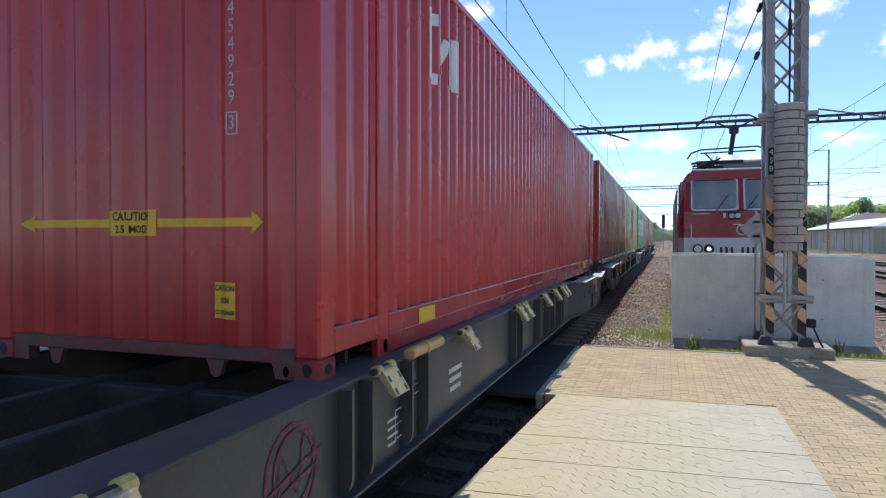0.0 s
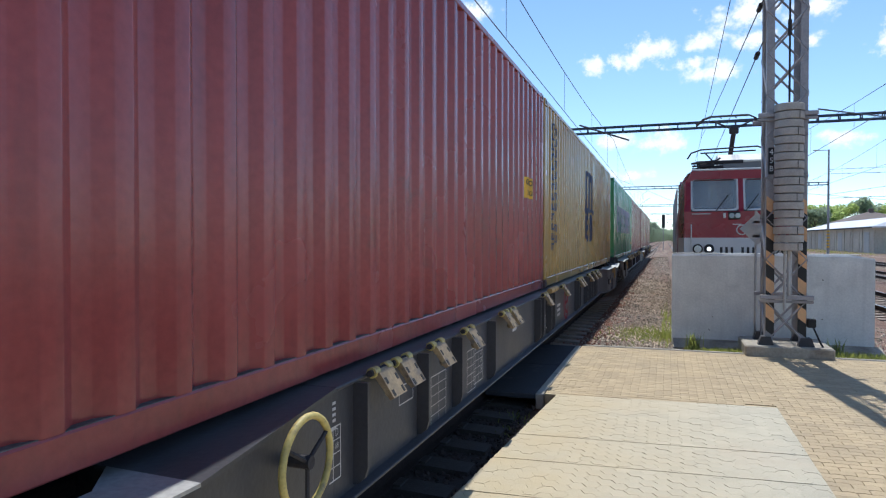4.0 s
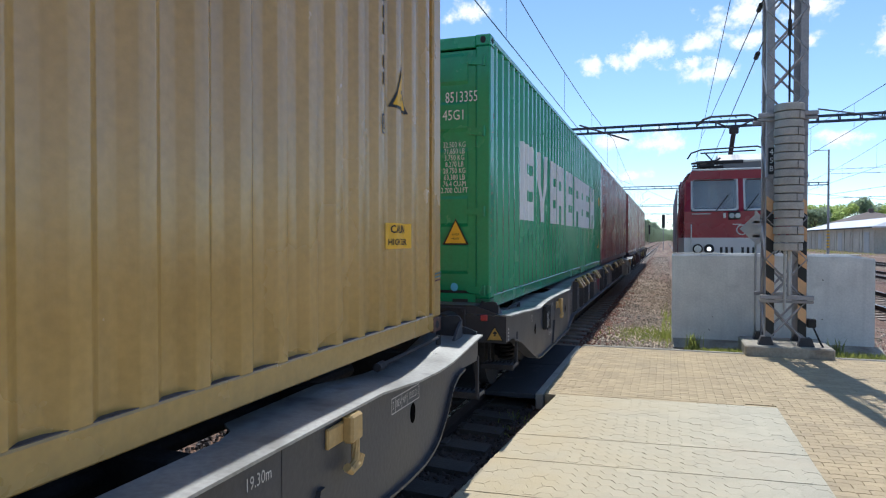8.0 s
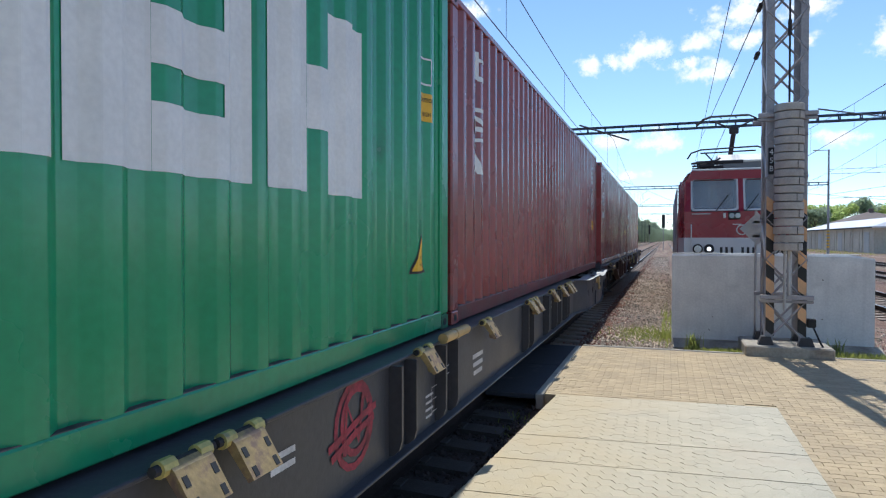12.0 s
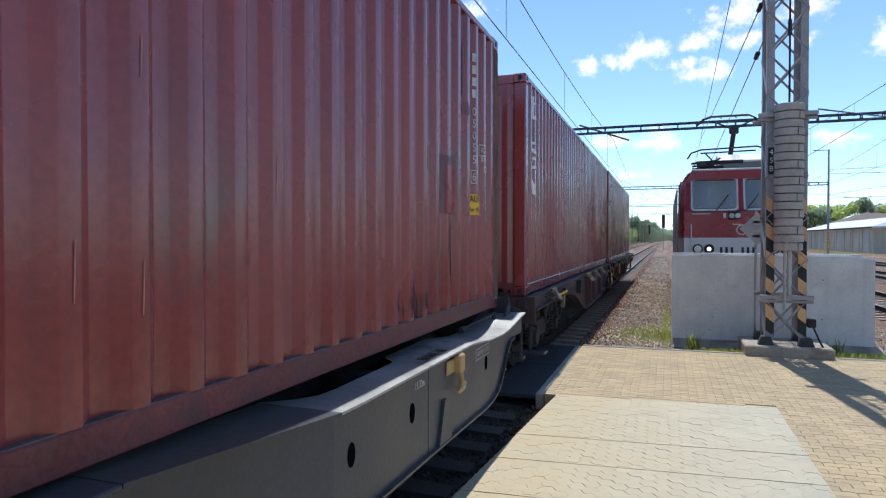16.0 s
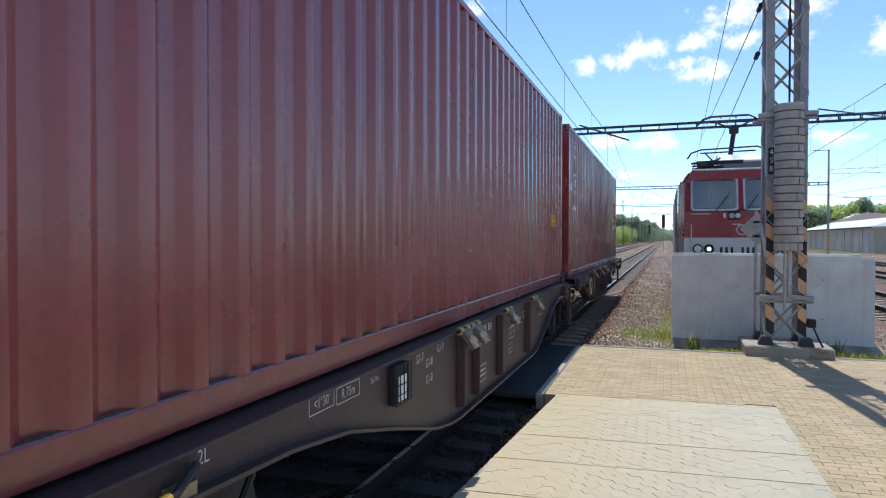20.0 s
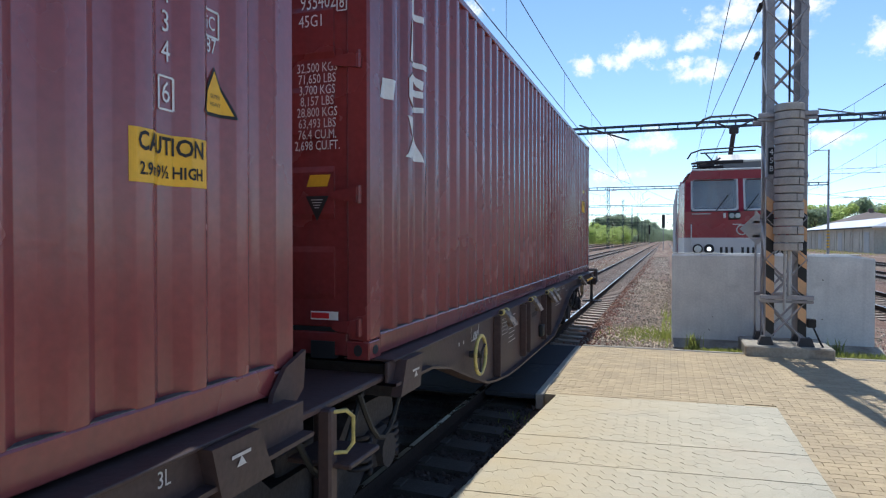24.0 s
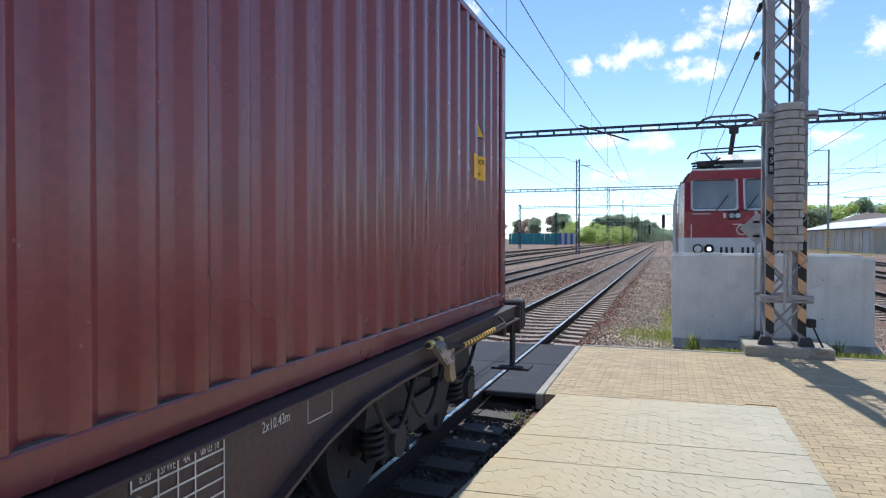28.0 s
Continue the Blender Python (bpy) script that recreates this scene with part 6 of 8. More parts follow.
W7 = [("MAX. WT.", "32,500 KGS"), (None, "71,650 LBS"), ("TARE WT.", "3,700 KGS"), (None, "8,157 LBS"), ("PAYLOAD", "28,800 KGS"), (None, "63,493 LBS"), ("CU. CAP.", "76.4 CU.M."), (None, "2,698 CU.FT.")]
weights_table(c7, W7, 0.40, 0.85, 1.885, 0.0715, WHITE, 0.085)
lettering("45G1", 0.11, WHITE, c7, (0.81, 2.185), True, False, proud=0.004, surface=0.004)
lettering("935402", 0.14, WHITE, c7, (0.86, 2.305), True, False, 0.62, proud=0.004, surface=0.004)
lettering("8", 0.11, WHITE, c7, (1.03, 2.285), True, False, 0.7, proud=0.004, surface=0.004)
mark("code_frame", flat(frame_lines(1.03, 2.285, 0.066, 0.10, 0.008)), WHITE, c7, "", True, False, proud=0.004, surface=0.004)
code_bars(4, 0.05, 0.10, 0.025, False, WHITE, c7, (0.28, 2.305), True, False, 0.004)
mark("yellow_plate", flat([rect(0.86, 1.16, 0.15, 0.075, 0.012)]), YELLOW, c7, "small yellow plate", True, False, proud=0.004, surface=0.004)
warning_triangle(0.17, c7, (0.85, 0.985), True, False, True, INK, 0.002)
k = mark("maker_plate", flat([rect(0.90, 0.29, 0.20, 0.055)]), WHITE, c7, "white and red maker's plate", True, False, proud=0.004, surface=0.004)
mark("red_bar", flat([rect(0.87, 0.29, 0.13, 0.036)]), LAMP_RED, k, "", True, False, proud=0.007, surface=0.004)
side_brand(c7, 0.83, 1.35, 2.76)
mark("paper_scrap", flat([rect(0.345, 1.80, 0.13, 0.14, 0.02)]), WHITE, c7, "torn white patch")
sticker([("CAUTION", 0.07), ("HIGH", 0.06)], 0.42, 0.24, c7, (11.14, 1.50))
warning_triangle(0.22, c7, (11.15, 1.90))
code_bars(6, 0.05, 0.06, 0.025, True, WHITE_SOFT, c7, (11.64, 2.4))
for box, y, z in MOVERS:
    box.matrix_basis = pose(TRACK_X, y, z)


# ---- ground: one sheet to the horizon, with the track beds a little lower than the paths
def steps(*runs):
    out = []
    for a, b, d in runs:
        n = max(1, round((b - a) / d))
        out += [a + (b - a) * i / n for i in range(n)]
    return out + [runs[-1][1]]


def smooth(a, b, t):
    t = min(1, max(0, (t - a) / (b - a)))
    return t * t * (3 - 2 * t)


TRACKS = (TRACK_X, -7.72, -12.5, -17.3, -22.1, 1.78, 6.55, 11.3, 16.1)


def level(x, y):
    z = -0.10
    for t in TRACKS:
        z = min(z, -0.24 + 0.14 * smooth(1.25, 1.75, abs(x - t)))
    if -1.55 < x < 4.8 and y < 12.1:
        z = min(z, -0.20)
    return z


xs = steps((-3000, -400, 400), (-400, -60, 40), (-60, -12, 3), (-12, -5, 0.4), (-5, 5, 0.16), (5, 20, 0.5), (20, 80, 5), (80, 400, 40), (400, 3000, 400))
ys = steps((-400, -20, 40), (-20, 2, 2), (2, 30, 0.2), (30, 70, 0.8), (70, 200, 5), (200, 600, 40), (600, 4600, 500))
gv = []
for y in ys:
    for x in xs:
        near = abs(x) < 20 and 0 < y < 80
        gv.append((x, y, level(x, y) + (0.03 * noise.noise((x * 1.3, y * 1.3, 0)) + 0.02 * noise.noise((x * 5, y * 5, 3)) if near else 0)))
nx = len(xs)
gf = [(j * nx + i, j * nx + i + 1, (j + 1) * nx + i + 1, (j + 1) * nx + i) for j in range(len(ys) - 1) for i in range(nx - 1)]


def gravel(name):
    m = bpy.data.materials.new(name)
    m.use_nodes = True
    t = m.node_tree
    N, L = t.nodes.new, t.links.new
    b = t.nodes["Principled BSDF"]
    co = N("ShaderNodeTexCoord")
    vor = N("ShaderNodeTexVoronoi")
    vor.inputs["Scale"].default_value = 22
    big, mid = N("ShaderNodeTexNoise"), N("ShaderNodeTexNoise")
    big.inputs["Scale"].default_value, big.inputs["Detail"].default_value = 0.25, 5
    mid.inputs["Scale"].default_value, mid.inputs["Detail"].default_value = 2.5, 5
    for n in (vor, big, mid):
        L(co.outputs["Object"], n.inputs["Vector"])
    c1 = N("ShaderNodeValToRGB")
    c1.color_ramp.elements[0].position, c1.color_ramp.elements[0].color = 0.25, (0.145, 0.095, 0.064, 1)
    c1.color_ramp.elements[1].position, c1.color_ramp.elements[1].color = 0.75, (0.33, 0.24, 0.165, 1)
    L(mid.outputs["Fac"], c1.inputs["Fac"])
    sep = N("ShaderNodeSeparateColor")
    L(vor.outputs["Color"], sep.inputs[0])
    mr = N("ShaderNodeMapRange")
    mr.inputs["To Min"].default_value, mr.inputs["To Max"].default_value = 0.6, 1.35
    L(sep.outputs[0], mr.inputs["Value"])
    sc = N("ShaderNodeVectorMath")
    sc.operation = "SCALE"
    mpp, run = N("ShaderNodeMapping"), N("ShaderNodeTexNoise")
    mpp.inputs["Scale"].default_value = (1.1, 0.05, 1)
    run.inputs["Scale"].default_value, run.inputs["Detail"].default_value = 1.0, 6
    L(co.outputs["Object"], mpp.inputs["Vector"])
    L(mpp.outputs[0], run.inputs["Vector"])
    r2, m2 = N("ShaderNodeMapRange"), N("ShaderNodeMix")
    r2.inputs["From Min"].default_value, r2.inputs["From Max"].default_value, r2.inputs["To Max"].default_value = 0.40, 0.58, 0.85
    m2.data_type = "RGBA"
    m2.inputs["B"].default_value = (0.16, 0.082, 0.055, 1)
    L(run.outputs["Fac"], r2.inputs["Value"])
    L(r2.outputs[0], m2.inputs["Factor"])
    L(c1.outputs["Color"], m2.inputs["A"])
    L(m2.outputs["Result"], sc.inputs[0])
    L(mr.outputs[0], sc.inputs["Scale"])
    mx = N("ShaderNodeMix")
    mx.data_type = "RGBA"
    mx.inputs["B"].default_value = (0.12, 0.13, 0.05, 1)
    r = N("ShaderNodeMapRange")
    r.inputs["From Min"].default_value, r.inputs["From Max"].default_value, r.inputs["To Max"].default_value = 0.58, 0.72, 0.5
    L(big.outputs["Fac"], r.inputs["Value"])
    L(r.outputs[0], mx.inputs["Factor"])
    L(sc.outputs[0], mx.inputs["A"])
    L(mx.outputs["Result"], b.inputs["Base Color"])
    b.inputs["Roughness"].default_value = 0.95
    bp = N("ShaderNodeBump")
    bp.inputs["Strength"].default_value, bp.inputs["Distance"].default_value = 0.7, 0.03
    L(vor.outputs["Distance"], bp.inputs["Height"])
    L(bp.outputs[0], b.inputs["Normal"])
    return m


single("ground", fast_mesh("ground", gv, gf), gravel("dusty_gravel"), "reddish-brown gravel and dry earth of a station yard", "ground", kind="structure")


# ---- tracks
RAILP = [(-0.036, 0.0), (0.036, 0.0), (0.036, -0.03), (0.010, -0.045), (0.010, -0.13), (0.065, -0.15), (0.065, -0.162), (-0.065, -0.162), (-0.065, -0.15), (-0.010, -0.13), (-0.010, -0.045), (-0.036, -0.03)]


def track(x, y0, y1, sleep_to, sleep_from=2.1):
    t = thing("railway_track", "ballasted railway track, polished rails on concrete sleepers", "track", "station tracks", kind="structure")
    for sx in (-1, 1):
        c = x + sx * 0.7535
        r = part("rail", Shape().prism([(c + a, b - 0.004) for a, b in RAILP], "y", y0, y1), RAIL_SIDE, t, "rusty rail with polished head")
        part("rail_head", Shape().box(c - 0.022, c + 0.022, y0, y1, -0.004, 0.0), RAIL_TOP, r)
    s = Shape()
    prof = [(-1.3, -0.26), (-1.3, -0.185), (-0.95, -0.168), (-0.5, -0.172), (-0.3, -0.195), (0.3, -0.195), (0.5, -0.172), (0.95, -0.168), (1.3, -0.185), (1.3, -0.26)]
    k = 0
    mesh = None
    y = max(y0, sleep_from)
    while y < sleep_to:
        if mesh is None:
            mesh = Shape().prism(prof, "y", -0.13, 0.13)
            mesh.box(-0.88, -0.63, -0.09, 0.09, -0.17, -0.15, 0.005)
            mesh.box(0.63, 0.88, -0.09, 0.09, -0.17, -0.15, 0.005)
            mesh = mesh.mesh("sleeper")
            mesh.materials.append(SLEEPER)
        o = part("sleeper", mesh, SLEEPER, t)
        # Near sleepers take the copy darkened for the shade under the train.
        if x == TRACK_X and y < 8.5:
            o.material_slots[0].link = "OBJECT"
            o.material_slots[0].material = SLEEPER_SHADED
        o.matrix_basis = pose(x, y, 0)
        y += 0.6
    return t


track(TRACK_X, -40, 420, 150)
track(-7.72, -40, 420, 120)
track(-12.5, -40, 420, 70, 24)
track(-17.3, -40, 420, 80, 30)
track(-22.1, -40, 420, 80, 40)
track(1.78, 15.5, 420, 17)
track(6.55, -40, 420, 62, 12)
track(11.3, -40, 420, 70, 24)
track(16.1, -40, 420, 70, 36)

# ---- crossing: grey panels between and beside the rails, with a pale kerb
cr = thing("track_crossing", "grey rubber and concrete crossing panels laid level with the rails", "crossing", kind="structure")
for a, b in ((TRACK_X + 0.80, -1.54), (TRACK_X - 0.68, TRACK_X + 0.70), (-4.9, TRACK_X - 0.80)):
    for y0, y1 in ((7.98, 9.9), (9.91, 11.8)):
        part("panel", Shape().box(a, b, y0, y1, -0.075, -0.006, 0.012), PANEL_GREY, cr)
for y0, y1 in ((7.98, 9.25), (9.26, 10.55), (10.56, 11.82)):
    part("kerb_stone", Shape().box(-1.535, -1.44, y0, y1, -0.2, 0.0, 0.01), KERB, cr)

# ---- paved platform end: bedding, kerb along the gravel, pavers
bed = thing("paved_platform", "platform paved with worn beige interlocking concrete pavers", "pavement", kind="structure")
part("bedding", Shape().box(-1.43, 4.86, 8.2, 11.9, -0.3, -0.014).box(1.24, 4.86, 7.9, 8.2, -0.3, -0.014).box(1.24, 4.86, 2.0, 7.95, -0.3, -0.014), JOINT, bed)
# Unseen paving added behind the camera to bounce sun onto the container ends.
part("paving_behind", Shape().box(1.24, 4.86, -16.0, 2.2, -0.3, -0.004), PAVER_J, bed)
part("edge_infill", Shape().prism([(-1.29, 8.004), (-1.42, 8.01), (-1.42, 8.24), (1.24, 8.24), (1.24, 8.196)], "z", -0.3, -0.004), PAVER_J, bed)
part("kerb_strip", Shape().box(-1.43, 4.86, 11.9, 11.98, -0.3, 0.002, 0.01), KERB, bed)
slabs = thing("pale_platform_slabs", "pale sunlit concrete slabs with a fine interlocking pattern", "pavement", kind="structure")


def edge_x(y):
    """The slabs' edge over the track, slightly askew."""
    return -1.50 + (y - 4.56) * (0.225 / 3.41)


CUTS = (7.99, 6.27, 5.53, 4.72, 3.85, 2.95, 1.4, -14.0)
SKEW = 0.074


def skew(x, y):
    return y + SKEW * (x + 1.4)


for a0, b0 in zip(CUTS[:-1], CUTS[1:]):
    top = [(edge_x(b0), skew(edge_x(b0), b0) + 0.005), (1.197, skew(1.197, b0) + 0.005), (1.197, skew(1.197, a0) - 0.005), (edge_x(a0), skew(edge_x(a0), a0) - 0.005)]
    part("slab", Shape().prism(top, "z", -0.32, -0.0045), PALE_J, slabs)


def paver_outline(w, d, gap, zig):
    """Outline of one interlocking paver, its long joints zigzagging with the row."""
    g = gap / 2
    up = [(-w / 2 + g, d / 2 - g - zig), (-w / 4, d / 2 - g + zig), (0, d / 2 - g - zig), (w / 4, d / 2 - g + zig), (w / 2 - g, d / 2 - g - zig)]
    dn = [(x, y - d + 2 * g) for x, y in reversed(up)]
    return dn[::-1] + up[::-1]


def hexagon(w, d, gap):
    """Outline of one six-sided paver whose rows interlock; w is one and a half times its width, d half its depth."""
    a, b, g = w / 3, d, gap / 2
    return [(-a + g, 0), (-a / 2 + g * 0.6, -b + g), (a / 2 - g * 0.6, -b + g), (a - g, 0), (a / 2 - g * 0.6, b - g), (-a / 2 + g * 0.6, b - g)]


def pave(parent, inside, x0, x1, y0, y1, w, d, gap, zig, mat, mat_far, near, z, bev, clamp, shear=lambda x, y: y, six=False):
    out = hexagon(w, d, gap) if six else paver_outline(w, d, gap, zig)
    n = len(out)
    tv = [(x * (1 - bev), y * (1 - 1.6 * bev), z) for x, y in out] + [(x, y, z - 0.13 * bev) for x, y in out] + [(x, y, z - 0.014) for x, y in out]
    tf = [tuple(range(n))] + [(n + i, n + (i + 1) % n, (i + 1) % n, i) for i in range(n)] + [(2 * n + i, 2 * n + (i + 1) % n, n + (i + 1) % n, n + i) for i in range(n)]
    mesh = fast_mesh("paver", tv, tf)
    mesh.materials.append(mat)
    V, F, made = [], [], 0
    rows = int((y1 - y0) / d + 0.01)
    rg = random.Random(7)
    for r in range(-1 if six else 0, rows + (1 if six else 0)):
        cy = y0 + (r + 0.5) * d
        cx = x0 + (w / 2 if r % 2 else w)
        while cx < x1:
            if inside(cx, cy):
                dz, tilt = rg.uniform(-0.0015, 0.0015), rg.uniform(-0.25, 0.25)
                lo, hi = clamp(cx, cy)
                if near(cx, cy) and made < 300 and cx - w / 2 > lo and cx + w / 2 < hi and (not six or 0 < r < rows - 1):
                    o = part("paver", mesh, mat, parent)
                    o.matrix_basis = pose(cx, shear(cx, cy), dz, tilt, tilt * 0.6, math.degrees(math.atan(shear(1, 0) - shear(0, 0))))
                    made += 1
                else:
                    b = len(V)
                    V += [(min(hi, max(lo, x + cx)), shear(min(hi, max(lo, x + cx)), min(y1, max(y0, y + cy)) if six else y + cy), zz + dz) for x, y, zz in tv]
                    F += [tuple(i + b for i in q) for q in tf]
            cx += w
    tagged(part("pavers", fast_mesh("pavers", V, F), mat_far, parent, "many small interlocking pavers"), kind="stuff")


pave(bed, lambda x, y: y > 8.06 + SKEW * (x + 1.4) or x > 1.13, -1.53, 4.8, 2.2, 11.9, 0.2, 0.098, 0.0042, 0.007, PAVER, PAVER_J, lambda x, y: (-1.4 < x < 2.4 and 8.2 < y < 9.6), 0.0, 0.02, lambda x, y: (-1.425 if y > 8.06 + SKEW * (x + 1.4) else 1.20, 99))


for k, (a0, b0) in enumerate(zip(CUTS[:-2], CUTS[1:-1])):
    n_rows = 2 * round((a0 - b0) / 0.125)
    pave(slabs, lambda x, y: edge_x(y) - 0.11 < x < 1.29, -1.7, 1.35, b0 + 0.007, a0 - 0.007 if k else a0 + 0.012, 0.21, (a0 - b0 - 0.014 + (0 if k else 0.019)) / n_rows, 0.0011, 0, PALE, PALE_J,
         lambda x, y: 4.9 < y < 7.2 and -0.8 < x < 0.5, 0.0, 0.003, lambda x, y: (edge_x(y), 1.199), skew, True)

# ---- loose ballast stones, weeds and grass
rs = random.Random(11)
ico = [(math.cos(a) * math.cos(b), math.sin(a) * math.cos(b), math.sin(b)) for b in (-0.5, 0.5) for a in (0, 1.26, 2.51, 3.77, 5.03)] + [(0, 0, -1), (0, 0, 1)]
icf = [(i, (i + 1) % 5, 5 + i) for i in range(5)] + [((i + 1) % 5, 5 + (i + 1) % 5, 5 + i) for i in range(5)] + [(10, (i + 1) % 5, i) for i in range(5)] + [(11, 5 + i, 5 + (i + 1) % 5) for i in range(5)]


def stones(name, spots, label, mat=STONE):
    V, F = [], []
    for x, y, z, r in spots:
        m = Matrix.Translation((x, y, z)) @ Euler((rs.uniform(0, 6), rs.uniform(0, 6), rs.uniform(0, 6))).to_matrix().to_4x4() @ Matrix.Diagonal((r * rs.uniform(0.7, 1.3), r * rs.uniform(0.6, 1.2), r * rs.uniform(0.5, 0.9), 1))
        b = len(V)
        V += [tuple(m @ (Vector(p) * rs.uniform(0.8, 1.2))) for p in ico]
        F += [tuple(i + b for i in q) for q in icf]
    single(name, fast_mesh(name, V, F), mat, label, "stones", kind="stuff")


spots = []
for i in range(9000):
    x, y = rs.uniform(-1.95, 0.15), 12.0 + 18 * rs.random() ** 1.7
    spots.append((x, y, level(x, y) + rs.uniform(-0.005, 0.015), rs.uniform(0.012, 0.032)))
# Stones under the passing train, coloured dark for its shade.
under_train = []
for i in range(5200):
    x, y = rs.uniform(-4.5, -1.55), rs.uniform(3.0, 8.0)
    under_train.append((x, y, level(x, y) + rs.uniform(0.0, 0.025), rs.uniform(0.018, 0.035)))
for i in range(10000):
    x, y = rs.uniform(-6.4, -1.4), 11.85 + 34 * rs.random() ** 1.5
    spots.append((x, y, level(x, y) + rs.uniform(0.0, 0.03), rs.uniform(0.018, 0.036)))
for i in range(1500):
    x, y = rs.uniform(2.6, 6.0), rs.uniform(12.0, 17)
    spots.append((x, y, level(x, y) + rs.uniform(-0.005, 0.015), rs.uniform(0.012, 0.035)))
for i in range(6000):
    x, y = rs.uniform(-2.0, 0.2) if i % 2 else rs.uniform(-6.3, -2.0), 26 + 50 * rs.random() ** 1.2
    spots.append((x, y, level(x, y) + rs.uniform(-0.01, 0.02), rs.uniform(0.02, 0.05)))
red_share = lambda x, y: (0.95 if x > -2.3 else 0.6) * (1 - smooth(-1.75, -0.75, x + 0.1 * math.sin(y * 3)))
mixed = [(s, rs.random() < red_share(s[0], s[1])) for s in spots if s[0] < 0.3]
rusty = [s for s, red in mixed if red]
spots = [s for s, red in mixed if not red] + [s for s in spots if s[0] >= 0.3]
stones("rusty_ballast", rusty, "rust-red ballast stones along the rail", STONE_RED)
stones("ballast_stones", spots, "loose reddish ballast stones and gravel")
stones("oily_ballast", under_train, "ballast between the sleepers, coloured dark for shade under the train", STONE_DARK)
# Bed sheet with the shade under the train put into its colour.
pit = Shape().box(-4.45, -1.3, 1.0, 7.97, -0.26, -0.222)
single("oily_track_bed", pit, STONE_DARK, "track bed before the crossing, coloured dark for shade", "track bed", kind="structure")


def blades(name, patches, label, mat=WEED):
    V, F = [], []
    for x, y, z, sx, sy, n, h in patches:
        for i in range(n):
            px, py = rs.gauss(x, sx), rs.gauss(y, sy)
            a, hh, w = rs.uniform(0, 6.28), h * rs.uniform(0.4, 1.2), rs.uniform(0.004, 0.011)
            dx, dy = math.cos(a), math.sin(a)
            ln = rs.uniform(0.1, 0.6) * hh
            b = len(V)
            V += [(px - dy * w, py + dx * w, z), (px + dy * w, py - dx * w, z), (px + dx * ln * 0.4 + dy * w, py + dy * ln * 0.4 - dx * w, z + hh * 0.6), (px + dx * ln * 0.4 - dy * w, py + dy * ln * 0.4 + dx * w, z + hh * 0.6), (px + dx * ln, py + dy * ln, z + hh)]
            F += [(b, b + 1, b + 2, b + 3), (b + 3, b + 2, b + 4)]
    single(name, fast_mesh(name, V, F), mat, label, "weeds", kind="stuff")


blades("weeds", [(-0.40, 14.3, -0.1, 0.30, 0.6, 1100, 0.06), (-0.95, 14.2, -0.1, 0.2, 0.5, 150, 0.05), (0.0, 13.9, -0.1, 0.07, 0.35, 150, 0.15), (0.0, 16.5, -0.1, 0.07, 1.6, 110, 0.2),
                 (0.62, 12.12, -0.1, 0.16, 0.06, 260, 0.10), (0.98, 12.2, -0.1, 0.22, 0.09, 700, 0.12), (0.42, 12.35, -0.1, 0.05, 0.05, 40, 0.33), (3.3, 12.2, -0.1, 0.4, 0.1, 700, 0.15), (2.7, 12.5, -0.1, 0.06, 0.05, 60, 0.32), (0.5, 12.4, -0.1, 0.05, 0.05, 26, 0.30), (1.0, 12.10, -0.1, 0.18, 0.05, 260, 0.09), (2.9, 12.25, -0.1, 0.22, 0.12, 320, 0.15), (3.5, 12.3, -0.1, 0.35, 0.12, 300, 0.10),
                 (-1.62, 6.9, -0.25, 0.07, 0.25, 60, 0.08), (-1.7, 7.6, -0.25, 0.1, 0.1, 60, 0.1)], "yellow-green weeds and grass in the gravel")

# ---- concrete end wall before the buffer stop
wl = thing("concrete_block_wall", "pale cast concrete end wall with a worn top", "wall")
wr = random.Random(31)
for a, b, chip in ((0.10, 1.78, 0.0), (1.785, 3.46, 0.06)):
    n = 12
    vs, fs = [], []
    for i in range(n + 1):
        x = a + (b - a) * i / n
        drop = chip * max(0, i - n + 3) / 3
        j = [wr.uniform(-0.008, 0.008) for _ in range(4)]
        vs += [(x, 13.22, -0.2), (x, 13.22 + j[0] * 0.4, 1.60 + j[0] - drop), (x, 13.245 + j[1], 1.635 + j[1] - drop), (x, 13.60 + j[2], 1.635 + j[2] - drop), (x, 13.62, 1.60 + j[3] - drop), (x, 13.62, -0.2)]
    for i in range(n):
        o = 6 * i
        fs += [(o + k, o + k + 1, o + k + 7, o + k + 6) for k in range(5)]
    fs += [tuple(range(6)), tuple(range(6 * n + 5, 6 * n - 1, -1))]
    part("wall_panel", Shape().add(vs, fs), WALL_CONC, wl)
    part("top_cap", Shape().box(a + 0.02, b - 0.02 - 3 * chip, 13.25, 13.595, 1.625, 1.648 - chip * 0.1, 0.008), CONCRETE, wl)
    part("foot", Shape().prism([(12.86, -0.2), (12.86, -0.10), (13.22, 0.02), (13.22, -0.2)], "x", a + 0.02, b + 0.1), DIRTY_CONC, wl)
for i in range(10):
    x, z = wr.uniform(0.2, 3.35), wr.uniform(0.15, 1.55)
    r = wr.uniform(0.006, 0.018)
    part("pit", Shape().prism([(x + r * wr.uniform(0.7, 1.4) * math.cos(k), z + r * wr.uniform(0.7, 1.4) * math.sin(k)) for k in (0, 1.2, 2.4, 3.6, 5.0)], "y", 13.216, 13.23), PIT, wl)

